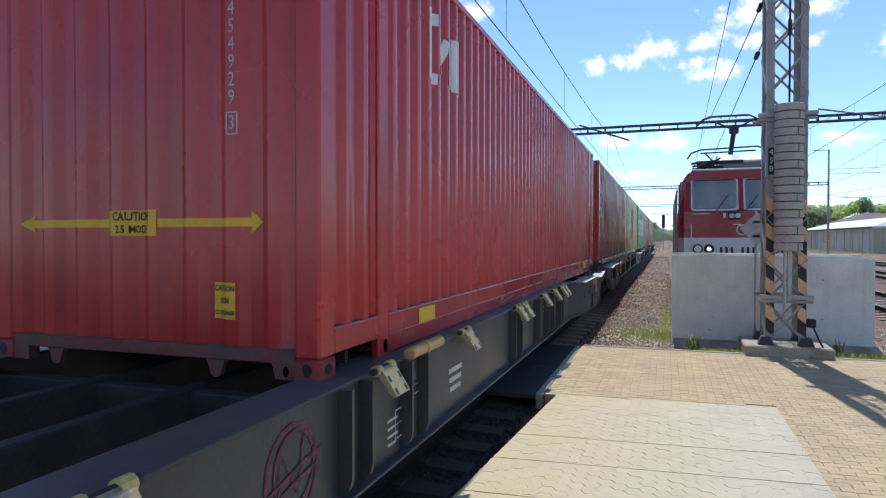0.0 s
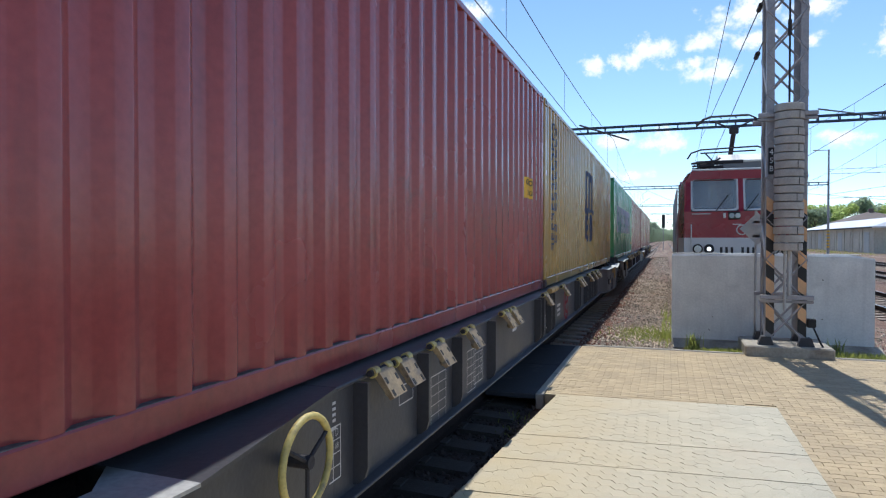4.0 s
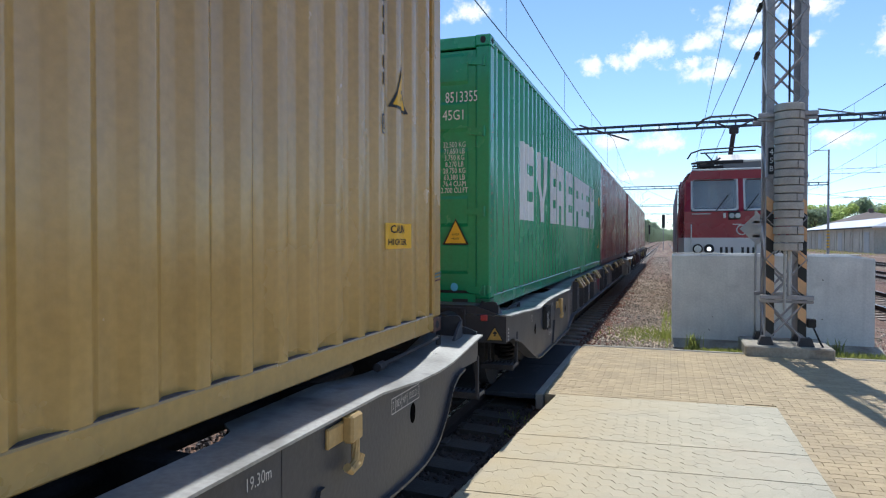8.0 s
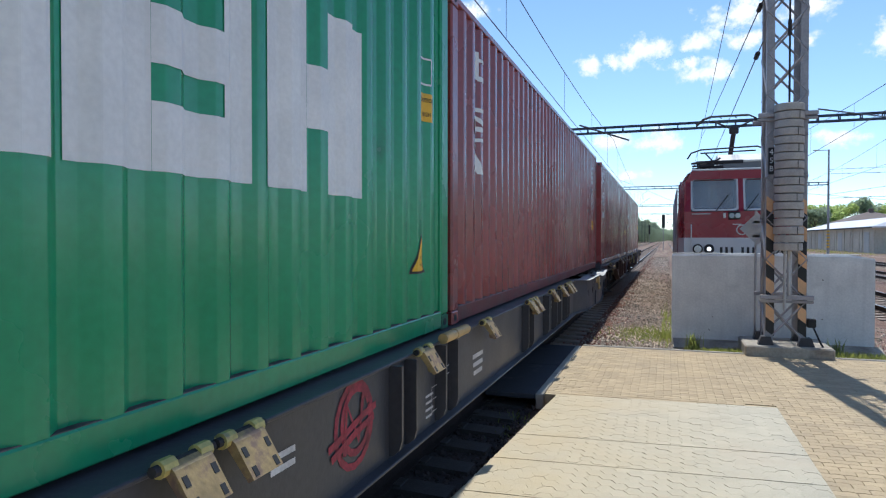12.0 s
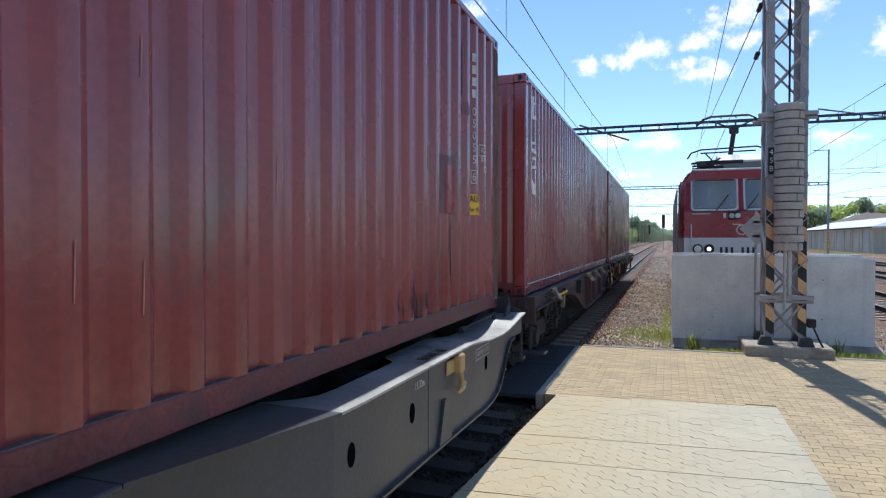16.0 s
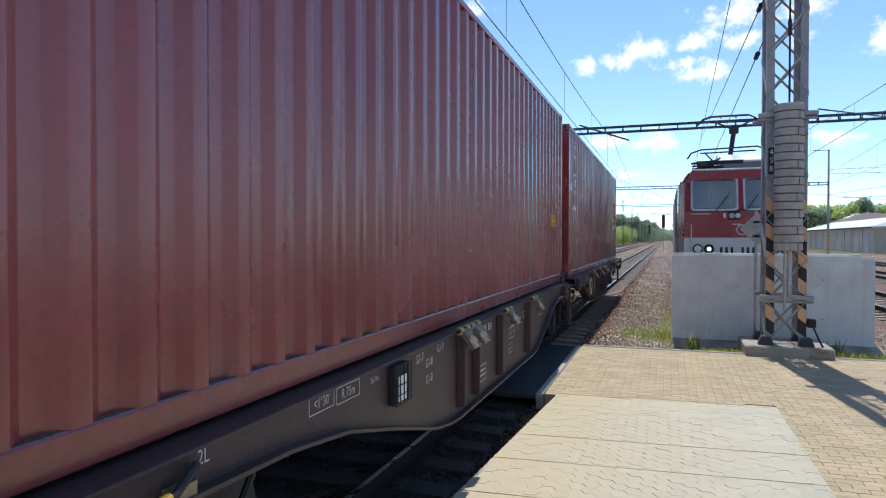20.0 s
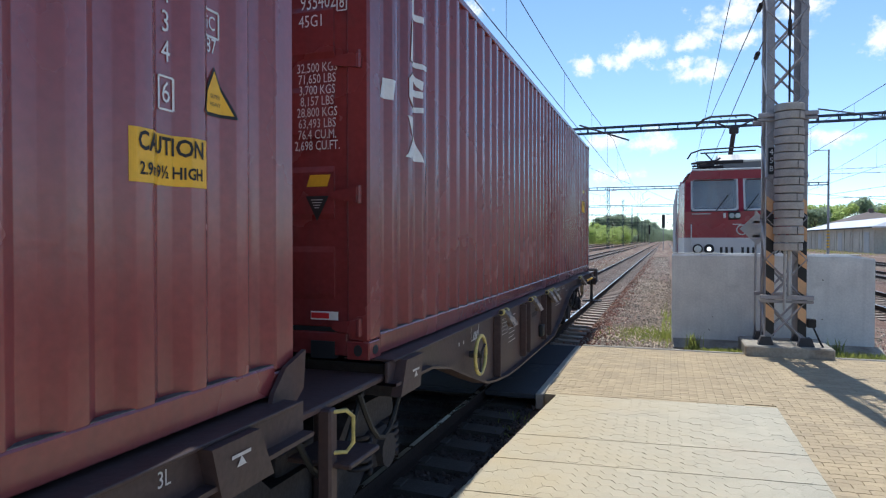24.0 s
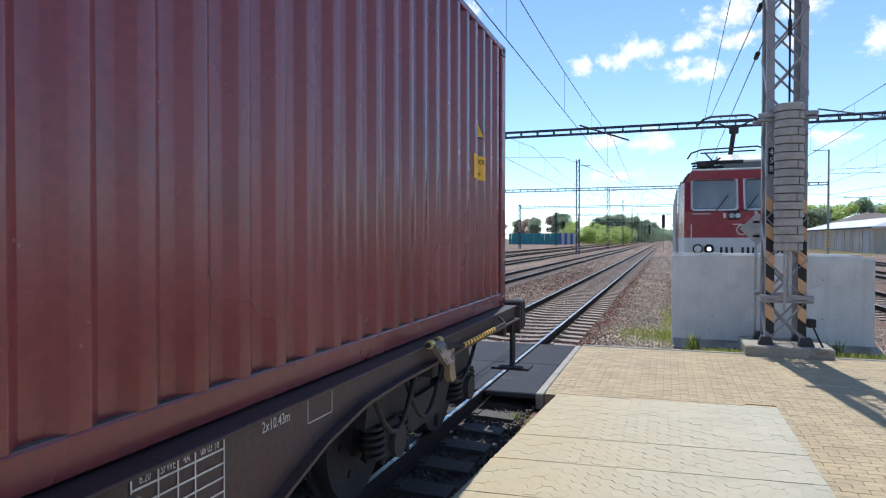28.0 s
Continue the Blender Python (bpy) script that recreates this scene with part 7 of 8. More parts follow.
# ---- lattice mast with tension weights
MX, MY = 1.853, 12.2
base = single("mast_foundation", Shape().box(MX - 0.62, MX + 0.68, MY - 0.52, MY + 0.62, -0.2, 0.17, 0.02), DIRTY_CONC, "square concrete foundation block of a mast", "foundation")
mast = thing("lattice_mast", "grey steel lattice mast with striped legs and tension weights", "mast")
LEGX, LEGY = (MX - 0.298, MX + 0.298), (MY - 0.31, MY + 0.31)
for x in LEGX:
    for y in LEGY:
        sx, sy = (1 if x < MX else -1), (1 if y < MY else -1)
        leg = part("leg", Shape().box(*sorted((x, x + sx * 0.11)), y - 0.006, y + 0.006, 0.17, 9.0).box(x - 0.006, x + 0.006, *sorted((y, y + sy * 0.11)), 0.17, 9.0), MAST_GREY, mast)
        part("foot_plate", Shape().prism([(x - 0.12, 0.17), (x + 0.12, 0.17), (x + 0.07, 0.31), (x - 0.07, 0.31)], "y", y - 0.07, y + 0.07), GREY_STEEL, leg)
        if sy == 1:
            xa, xb = sorted((x, x + sx * 0.125))
            for i in range(10):
                z = 0.36 + i * 0.222
                poly = [(xa, z + 0.05), (xb, z - 0.05), (xb, z + 0.172), (xa, z + 0.272)]
                part("stripe", Shape().prism(poly, "y", y - 0.010, y - 0.006), INK if i % 2 == 0 else YELLOW_PALE, leg, "" if i else "black and orange warning stripe")
lace = []
for i in range(13):
    z = 0.22 + i * 0.68
    for y in LEGY:
        for a, b in (((LEGX[0], z), (LEGX[1], z + 0.68)), ((LEGX[1], z), (LEGX[0], z + 0.68))):
            s = Shape().cyl((a[0], y, a[1]), (b[0], y, b[1]), 0.019, 4)
            part("brace", s, MAST_GREY, mast)
    for x in LEGX:
        part("brace", Shape().cyl((x, LEGY[i % 2], z), (x, LEGY[(i + 1) % 2], z + 0.68), 0.018, 4), MAST_GREY, mast)
for z, o in ((0.95, 0.10), (3.93, 0.14)):
    part("clamp_frame", Shape().box(LEGX[0] - o, LEGX[1] + o, LEGY[0] - 0.10, LEGY[0] - 0.04, z - 0.02, z + 0.05, 0.008).box(LEGX[0] - o, LEGX[1] + o, LEGY[0] - 0.06, LEGY[0] - 0.015, z - 0.08, z - 0.03, 0.008), MAST_GREY, mast)
    part("clamp_frame", Shape().box(LEGX[0] - o, LEGX[1] + o, LEGY[1] + 0.02, LEGY[1] + 0.08, z - 0.02, z + 0.05, 0.008), MAST_GREY, mast)
part("number_plate_strip", Shape().box(LEGX[0] + 0.02, LEGX[0] + 0.11, LEGY[0] - 0.03, LEGY[0] - 0.02, 2.98, 3.42, 0.003), INK, mast, "black plate with white sign")
for i, ch in enumerate("45B"):
    s = text_shape(ch, 0.13, 0.9)
    s.v = [(LEGX[0] + 0.065 + p[0], LEGY[0] - 0.034, 3.34 - i * 0.135 + p[1]) for p in s.v]
    part("lettering", s, WHITE, mast)
wt = thing("tension_weights", "column of round grey concrete tension weights hung in the mast", "weights")
WX, WY = 1.862, LEGY[0] - 0.13
for i in range(18):
    z0 = 1.73 + i * 0.1315
    R = 0.217 + 0.006 * ((i * 7) % 3 - 1)
    ds = Shape().cyl((WX, WY, z0 + 0.003), (WX, WY, z0 + 0.010), R - 0.007, 28, R).cyl((WX, WY, z0 + 0.010), (WX, WY, z0 + 0.112), R, 28).cyl((WX, WY, z0 + 0.112), (WX, WY, z0 + 0.122), R, 28, R - 0.012)
    big = part("weight_disc", ds, WEIGHT, wt)
    big.matrix_basis = pose((i * 5 % 3 - 1) * 0.004, (i * 7 % 3 - 1) * 0.003, 0)
    a = (-1.0, -1.0, -1.12, -0.95)[i % 4]
    if i % 2 == 0:
        part("slot", Shape().box(WX + R * math.cos(a) - 0.005, WX + R * math.cos(a) + 0.005, WY + R * math.sin(a) - 0.006, WY + R * math.sin(a) + 0.05, z0 + 0.006, z0 + 0.118), INK, big)
part("hanger_rod", Shape().cyl((WX, WY, 4.09), (WX, WY, 9.2), 0.016, 8).cyl((WX, WY, 5.2), (WX, WY, 5.45), 0.03, 8), DARK_STEEL, wt)
part("guide_rod", Shape().cyl((WX - 0.05, WY, 0.75), (WX - 0.05, WY, 1.75), 0.022, 8).cyl((WX + 0.02, WY + 0.03, 1.0), (WX + 0.02, WY + 0.03, 1.75), 0.035, 8), GALV, wt)
part("cable", Shape().cyl((MX - 0.27, LEGY[0] + 0.12, 3.6), (MX - 0.27, LEGY[0] + 0.12, 9.0), 0.012, 6).cyl((MX - 0.27, LEGY[0] + 0.12, 5.6), (MX - 0.27, LEGY[0] + 0.12, 6.0), 0.03, 6), DARK_STEEL, wt)
bx = thing("junction_box", "small black junction box with a sloping conduit beside the mast", "box")
part("casing", Shape().box(LEGX[1] + 0.012, LEGX[1] + 0.14, LEGY[0] - 0.05, LEGY[0] + 0.08, 0.48, 0.62, 0.012), BLACK, bx)
part("conduit", Shape().tube([(LEGX[1] + 0.1, LEGY[0], 0.49), (LEGX[1] + 0.2, LEGY[0] - 0.02, 0.25), (LEGX[1] + 0.32, LEGY[0] - 0.05, 0.02), (LEGX[1] + 0.5, LEGY[0] - 0.1, -0.1)], 0.015, 8), BLACK, bx)
sg = thing("diamond_sign", "grey back of a square corner-standing sign on a post", "sign")
part("sign_plate", Shape().prism([(1.52 + a, 2.1 + b) for a, b in ((-0.29, 0), (0, -0.29), (0.29, 0), (0, 0.29))], "y", 12.70, 12.706), GALV, sg, "bare grey back of the plate")
part("post", Shape().cyl((1.50, 12.74, -0.1), (1.50, 12.74, 2.42), 0.022, 10), GALV, sg)
part("clip", Shape().box(1.45, 1.56, 12.70, 12.76, 2.2, 2.24).box(1.45, 1.56, 12.70, 12.76, 1.95, 1.99), GALV, sg)


# ---- locomotive standing behind the wall
def locomotive():
    X, Y0, L = 1.78, 18.0, 16.7
    lo = thing("electric_locomotive", "red and light grey electric locomotive with a raised pantograph", "locomotive")
    hw, ch = 1.47, 1.35
    # plan outline: the cab narrows towards the front
    plan = [(-ch, Y0), (ch, Y0), (hw, Y0 + 0.75), (hw, Y0 + L), (-hw, Y0 + L), (-hw, Y0 + 0.75)]

    def band(z0, z1, grow=0.0):
        return Shape().prism([(X + a * (1 + grow), b) for a, b in plan], "z", z0, z1)
    part("lower_body", band(1.0, 1.95), LOCO_GREY, lo)
    part("body", band(1.95, 2.62), LOCO_RED, lo)
    part("upper_body_rear", Shape().prism([(X - hw, 2.62), (X - hw, 3.36), (X - hw + 0.22, 3.66), (X + hw - 0.22, 3.66), (X + hw, 3.36), (X + hw, 2.62)], "y", Y0 + 2.6, Y0 + L), LOCO_RED, lo)
    # cab shell with real window openings
    for a, b in ((-ch, -1.19), (-0.06, 0.06), (1.19, ch)):
        zt = 3.56 if a == -0.06 else 3.40
        part("cab_pillar", Shape().prism([(Y0, 2.62), (Y0 + 0.32 * (zt - 2.62), zt), (Y0 + 0.32 * (zt - 2.62) + 0.12, zt), (Y0 + 0.12, 2.62)], "x", X + a, X + b), LOCO_RED, lo)
    part("cab_brow", Shape().prism([(X - ch, 3.385), (X - 1.19, 3.385), (X - 1.12, 3.465), (X + 1.12, 3.465), (X + 1.19, 3.385), (X + ch, 3.385), (X + ch - 0.19, 3.695), (X - ch + 0.19, 3.695)], "y", Y0 + 0.25, Y0 + 0.6), LOCO_RED, lo)
    for sx in (-1, 1):
        s = Shape()
        s.prism([(X + sx * ch, Y0 + 0.02), (X + sx * (ch - 0.04), Y0 + 0.06), (X + sx * (hw - 0.04), Y0 + 0.77), (X + sx * hw, Y0 + 0.75)], "z", 2.62, 3.38)
        s.prism([(X + sx * hw, 3.34), (X + sx * (hw - 0.05), 3.34), (X + sx * (hw - 0.26), 3.64), (X + sx * (hw - 0.21), 3.66)], "y", Y0 + 0.6, Y0 + 2.6)
        for ya, yb, za, zc in ((0.75, 2.6, 2.62, 2.70), (0.75, 2.6, 3.30, 3.36), (0.75, 0.85, 2.70, 3.35), (1.40, 1.58, 2.70, 3.35), (2.07, 2.6, 2.70, 3.35)):
            s.box(*sorted((X + sx * hw, X + sx * (hw - 0.04))), Y0 + ya, Y0 + yb, za, zc)
        part("cab_side", s, LOCO_RED, lo)
        dr = part("cab_door", Shape().box(*sorted((X + sx * hw, X + sx * (hw + 0.012))), Y0 + 1.5, Y0 + 2.15, 1.15, 2.66, 0.006), LOCO_RED, lo)
        part("door_window", Shape().box(*sorted((X + sx * (hw + 0.012), X + sx * (hw + 0.018))), Y0 + 1.58, Y0 + 2.07, 2.6, 3.3, 0.002), GLASS, dr)
        part("side_window", Shape().box(*sorted((X + sx * (hw + 0.001), X + sx * (hw + 0.014))), Y0 + 0.85, Y0 + 1.4, 2.7, 3.35, 0.004), GLASS, lo)
        for i in range(14):
            part("side_rib", Shape().box(*sorted((X + sx * hw, X + sx * (hw + 0.03))), Y0 + 3.2 + i * 0.9, Y0 + 3.26 + i * 0.9, 1.3, 3.5, 0.01), LOCO_GREY, lo)
        part("handrail", Shape().tube([(X + sx * (hw + 0.06), Y0 + 1.4, 1.1), (X + sx * (hw + 0.06), Y0 + 1.4, 2.4)], 0.016, 6).tube([(X + sx * (hw + 0.06), Y0 + 2.25, 1.1), (X + sx * (hw + 0.06), Y0 + 2.25, 2.4)], 0.016, 6), GALV, lo)
        w0, w1 = (X - 1.19, X - 0.06) if sx < 0 else (X + 0.06, X + 1.19)
        fr = Shape()
        for a, b, c, d in ((w0 + 0.04, w1 - 0.04, 0.02, 0.065), (w0 + 0.04, w1 - 0.04, 0.84, 0.885), (w0, w0 + 0.04, 0.065, 0.84), (w1 - 0.04, w1, 0.065, 0.84), (w0 + 0.02, w0 + 0.09, 0.045, 0.09), (w1 - 0.09, w1 - 0.02, 0.045, 0.09), (w0 + 0.02, w0 + 0.09, 0.815, 0.86), (w1 - 0.09, w1 - 0.02, 0.815, 0.86)):
            fr.prism([(Y0 - 0.012 + 0.32 * c, 2.62 + c), (Y0 - 0.012 + 0.32 * d, 2.62 + d), (Y0 + 0.05 + 0.32 * d, 2.62 + d), (Y0 + 0.05 + 0.32 * c, 2.62 + c)], "x", a, b)
        wf = part("windscreen_frame", fr, CLOTH, lo, "pale grey windscreen frame")
        pane = part("windscreen", Shape().prism([(Y0 + 0.03 + 0.32 * 0.06, 2.68), (Y0 + 0.03 + 0.32 * 0.81, 3.43), (Y0 + 0.036 + 0.32 * 0.81, 3.43), (Y0 + 0.036 + 0.32 * 0.06, 2.68)], "x", w0 + 0.05, w1 - 0.05), GLASS, wf)
        pane.visible_shadow = False
        part("wiper", Shape().cyl((X + sx * 0.35 - 0.25, Y0 - 0.02, 2.62), (X + sx * 0.35 + 0.06, Y0 + 0.14, 3.05), 0.012, 6), BLACK, wf)
        hl = part("headlamp", Shape().box(X + sx * 0.0 - 0.30 if sx < 0 else X + 0.02, X - 0.02 if sx < 0 else X + 0.30, Y0 - 0.03, Y0 + 0.01, 2.41, 2.61, 0.02), BLACK, lo) if sx < 0 else None
        for i in (0, 1):
            if sx < 0:
                part("lens", Shape().cyl((X - 0.22 + i * 0.14, Y0 - 0.04, 2.51), (X - 0.22 + i * 0.14, Y0 - 0.03, 2.51), 0.065, 16), LENS, hl)
        for i in (0, 1):
            x = X + sx * (1.02 - i * 0.27)
            ml = part("marker_lamp", Shape().cyl((x, Y0 - 0.05, 1.66), (x, Y0, 1.66), 0.125, 20), BLACK, lo)
            lit = (sx < 0 and i == 1)
            part("lens", Shape().cyl((x, Y0 - 0.056, 1.66), (x, Y0 - 0.05, 1.66), 0.055 if lit else 0.09, 20), LAMP_ON if lit else LENS, ml, "lit white lamp" if lit else "")
        part("grab_bar", Shape().cyl((X + sx * 1.18, Y0 - 0.04, 1.75), (X + sx * 1.18, Y0 - 0.04, 2.3), 0.014, 6), CLOTH, lo)
        part("ledge_bar", Shape().cyl((X + sx * 1.17, Y0 - 0.04, 2.56), (X + sx * 0.72, Y0 - 0.04, 2.56), 0.012, 6), CLOTH, lo)
    part("emblem", Shape().ring((X + 0.02, Y0 - 0.004, 2.15), (0, 1, 0), 0.12, 0.014, 20, 6).box(X - 0.2, X + 0.0, Y0 - 0.01, Y0, 2.28, 2.30), CLOTH, lo, "pale rounded emblem")
    for i in range(7):
        if i != 3:
            part("code_bar", Shape().box(X - 0.49 + i * 0.125, X - 0.43 + i * 0.125, Y0 - 0.006, Y0, 1.56, 1.71), INK, lo, "dark bar of a painted code")
    part("orange_mark", Shape().box(X - 0.42, X - 0.36, Y0 - 0.02, Y0, 2.45, 2.58, 0.005), CLOTH, lo)
    # cab interior
    part("cab_rear_wall", Shape().box(X - hw + 0.05, X + hw - 0.05, Y0 + 2.4, Y0 + 2.6, 1.95, 3.6), CAB_WALL, lo)
    part("desk", Shape().box(X - 1.2, X + 1.2, Y0 + 0.25, Y0 + 0.7, 2.62, 2.72, 0.02), CAB_DARK, lo)
    for x, tilt in ((-0.78, 0.1), (-0.42, -0.1), (-0.12, 0.06)):
        part("sun_blind", Shape().prism([(X + x - 0.04, 2.75), (X + x + 0.06, 2.75), (X + x + 0.06 + tilt, 3.32), (X + x - 0.04 + tilt, 3.32)], "y", Y0 + 0.5, Y0 + 0.53), CLOTH, lo)
    # roof and equipment
    part("roof", Shape().prism([(X - 1.26, 3.64), (X - 1.08, 3.75), (X + 1.08, 3.75), (X + 1.26, 3.64)], "y", Y0 + 0.4, Y0 + L), LOCO_ROOF, lo)
    part("roof_front_edge", Shape().box(X - 1.17, X + 1.17, Y0 + 0.24, Y0 + 0.45, 3.685, 3.74, 0.015), LOCO_GREY, lo)
    rb = part("resistor_box", Shape().box(X - 0.36, X + 1.0, Y0 + 2.2, Y0 + 4.0, 3.74, 4.12, 0.015), RESISTOR, lo, "grey roof box with a pale worn lid")
    part("lid", Shape().prism([(Y0 + 2.15, 4.10), (Y0 + 2.15, 4.15), (Y0 + 2.62, 4.37), (Y0 + 3.6, 4.37), (Y0 + 4.05, 4.15), (Y0 + 4.05, 4.10)], "x", X - 0.39, X + 1.03), ROOF_BOX, rb)
    for i, x in enumerate((-1.05, -0.85, -0.65, -0.5)):
        ins = Shape()
        for k in range(4):
            ins.cyl((X + x, Y0 + 1.4 + 0.2 * (i % 2), 3.78 + k * 0.07), (X + x, Y0 + 1.4 + 0.2 * (i % 2), 3.815 + k * 0.07), 0.075, 10)
        part("insulator", ins, DARK_STEEL, lo)
    part("roof_busbar", Shape().tube([(X - 1.15, Y0 + 1.3, 4.0), (X - 0.5, Y0 + 1.3, 4.06), (X - 0.4, Y0 + 1.6, 4.16)], 0.03, 6).box(X - 0.95, X - 0.55, Y0 + 1.35, Y0 + 1.75, 3.9, 4.0, 0.02), DARK_STEEL, lo)
    part("roof_conductor", Shape().cyl((X - 1.0, Y0 + 1.6, 4.05), (X + 0.2, Y0 + 1.6, 4.05), 0.05, 8).cyl((X - 0.95, Y0 + 1.6, 3.78), (X - 0.95, Y0 + 1.6, 4.05), 0.04, 8).cyl((X - 0.6, Y0 + 1.6, 3.78), (X - 0.6, Y0 + 1.6, 4.05), 0.04, 8).box(X - 0.9, X - 0.3, Y0 + 1.5, Y0 + 1.9, 3.78, 3.95, 0.02), DARK_STEEL, lo)
    lp = part("lowered_pantograph", Shape().tube([(X - 1.25, Y0 + 1.2, 4.12), (X - 1.15, Y0 + 1.2, 4.28), (X - 0.9, Y0 + 1.2, 4.36), (X + 0.5, Y0 + 1.2, 4.40), (X + 0.75, Y0 + 1.2, 4.3)], 0.022, 6).tube([(X - 0.9, Y0 + 1.5, 4.30), (X + 0.5, Y0 + 1.5, 4.33)], 0.02, 6).tube([(X - 0.8, Y0 + 1.35, 4.30), (X - 0.5, Y0 + 2.2, 4.1)], 0.02, 6), DARK_STEEL, lo)
    y = Y0 + 5.2
    p = Shape().tube([(X + 0.2, y + 1.2, 4.1), (X + 0.22, y + 0.4, 4.8), (X + 0.26, y - 0.2, 5.40)], 0.075, 8).box(X + 0.12, X + 0.40, y - 0.28, y - 0.12, 5.32, 5.52, 0.03)
    p.tube([(X + 0.26, y - 0.2, 5.45), (X - 0.38, y + 0.1, 5.82)], 0.03, 6).tube([(X + 0.26, y - 0.2, 5.45), (X + 0.82, y + 0.1, 5.78)], 0.03, 6)
    part("pantograph_arm", p, DARK_STEEL, lo)
    head = Shape()
    for dy, dz in ((0, 0), (0.45, 0.10)):
        head.tube([(X - 0.86, y + dy, 5.66 + dz), (X - 0.62, y + dy, 5.86 + dz), (X - 0.40, y + dy, 5.93 + dz), (X + 0.75, y + dy, 5.93 + dz), (X + 0.92, y + dy, 5.84 + dz), (X + 1.06, y + dy, 5.60 + dz)], 0.024, 6)
    for x in (-0.55, -0.1, 0.35, 0.85):
        head.cyl((X + x, y, 5.88), (X + x, y + 0.45, 5.98), 0.016, 6)
    head.tube([(X - 0.45, y + 0.1, 5.76), (X + 0.85, y + 0.1, 5.74)], 0.02, 6)
    part("pantograph_head", head, DARK_STEEL, lo)
    part("pantograph_base", Shape().box(X - 0.6, X + 0.6, y + 0.2, y + 1.8, 3.80, 3.9, 0.02), DARK_STEEL, lo)
    part("underframe", Shape().box(X - 1.3, X + 1.3, Y0 + 0.2, Y0 + L - 0.2, 0.5, 1.0, 0.03), DARK_STEEL, lo)
    for yy in (Y0 + 2.6, Y0 + 5.8, Y0 + 10.9, Y0 + 14.1):
        part("wheel_pair", Shape().cyl((X - 0.82, yy, 0.6), (X - 0.68, yy, 0.6), 0.6, 24).cyl((X + 0.68, yy, 0.6), (X + 0.82, yy, 0.6), 0.6, 24).cyl((X - 0.7, yy, 0.6), (X + 0.7, yy, 0.6), 0.09, 10), DARK_STEEL, lo)
    for sx in (-1, 1):
        part("buffer", Shape().cyl((X + sx * 0.875, Y0 - 0.55, 1.05), (X + sx * 0.875, Y0, 1.05), 0.11, 16).cyl((X + sx * 0.875, Y0 - 0.6, 1.05), (X + sx * 0.875, Y0 - 0.55, 1.05), 0.23, 20), DARK_STEEL, lo)
    return lo


locomotive()


# ---- overhead line: gantries, masts, wires
def lattice_beam(x0, x1, y, z, h=0.32, n=None):
    s = Shape()
    for dy in (-0.18, 0.18):
        for zz in (z, z + h):
            s.box(x0, x1, y + dy - 0.035, y + dy + 0.035, zz - 0.04, zz + 0.04)
    n = n or int((x1 - x0) / 0.9)
    for i in range(n + 1):
        x = x0 + (x1 - x0) * i / n
        for dy in (-0.18, 0.18):
            s.box(x - 0.03, x + 0.03, y + dy - 0.02, y + dy + 0.02, z, z + h)
        s.box(x - 0.03, x + 0.03, y - 0.18, y + 0.18, z + h - 0.02, z + h + 0.02)
    return s


def lattice_post(x, y, h, w=0.4):
    s = Shape()
    for dx in (-w / 2, w / 2):
        for dy in (-w / 2, w / 2):
            s.box(x + dx - 0.04, x + dx + 0.04, y + dy - 0.04, y + dy + 0.04, -0.1, h)
    n = int(h / 0.6)
    for i in range(n):
        z0, z1 = h * i / n, h * (i + 1) / n
        sg = 1 if i % 2 else -1
        for d in (-w / 2, w / 2):
            s.cyl((x - sg * w / 2, y + d, z0), (x + sg * w / 2, y + d, z1), 0.025, 4)
            s.cyl((x + d, y - sg * w / 2, z0), (x + d, y + sg * w / 2, z1), 0.025, 4)
    return s


GANTRY_Y = [39.3 + 46 * i for i in range(9)]
for i, y in enumerate(GANTRY_Y):
    z = 8.15
    gn = thing("catenary_gantry", "dark steel lattice gantry across the tracks carrying the overhead line", "gantry", "overhead line gantries")
    part("beam", lattice_beam(-28.5, 17.6, y, z, 0.30, 46 if i < 3 else 24), GANTRY, gn)
    for x in (-28.5, -10.9, 17.6):
        if x < 0:
            part("post", lattice_post(x, y, 12.2 if x > -20 else 9.0), GANTRY, gn)
        else:
            part("post", Shape().cyl((x, y, -0.1), (x, y, 12.2), 0.15, 12, 0.09), MAST_GREY, gn)
    if i in (1, 2):
        part("lamp_arm", Shape().box(-10.9, -9.9, y - 0.03, y + 0.03, 11.3, 11.36).box(-10.2, -9.3, y - 0.12, y + 0.12, 11.28, 11.4, 0.03), GALV, gn)
        part("lamp_arm", Shape().box(16.5, 17.6, y - 0.03, y + 0.03, 12.1, 12.16).box(16.0, 16.7, y - 0.12, y + 0.12, 12.1, 12.22, 0.03), GALV, gn)
        for k in range(6):
            part("yellow_band", Shape().cyl((17.6, y, 0.9 + k * 0.36), (17.6, y, 1.08 + k * 0.36), 0.156, 12), YELLOW, gn)
    for t in (TRACK_X, -7.72, 1.78, 6.55, 11.3) if i else ():
        arm = Shape().cyl((t + 0.9, y, 7.0), (t - 0.25, y, 6.15), 0.02, 6).cyl((t + 0.9, y, z), (t, y, 7.35), 0.02, 6)
        part("support_arm", arm, GANTRY, gn)


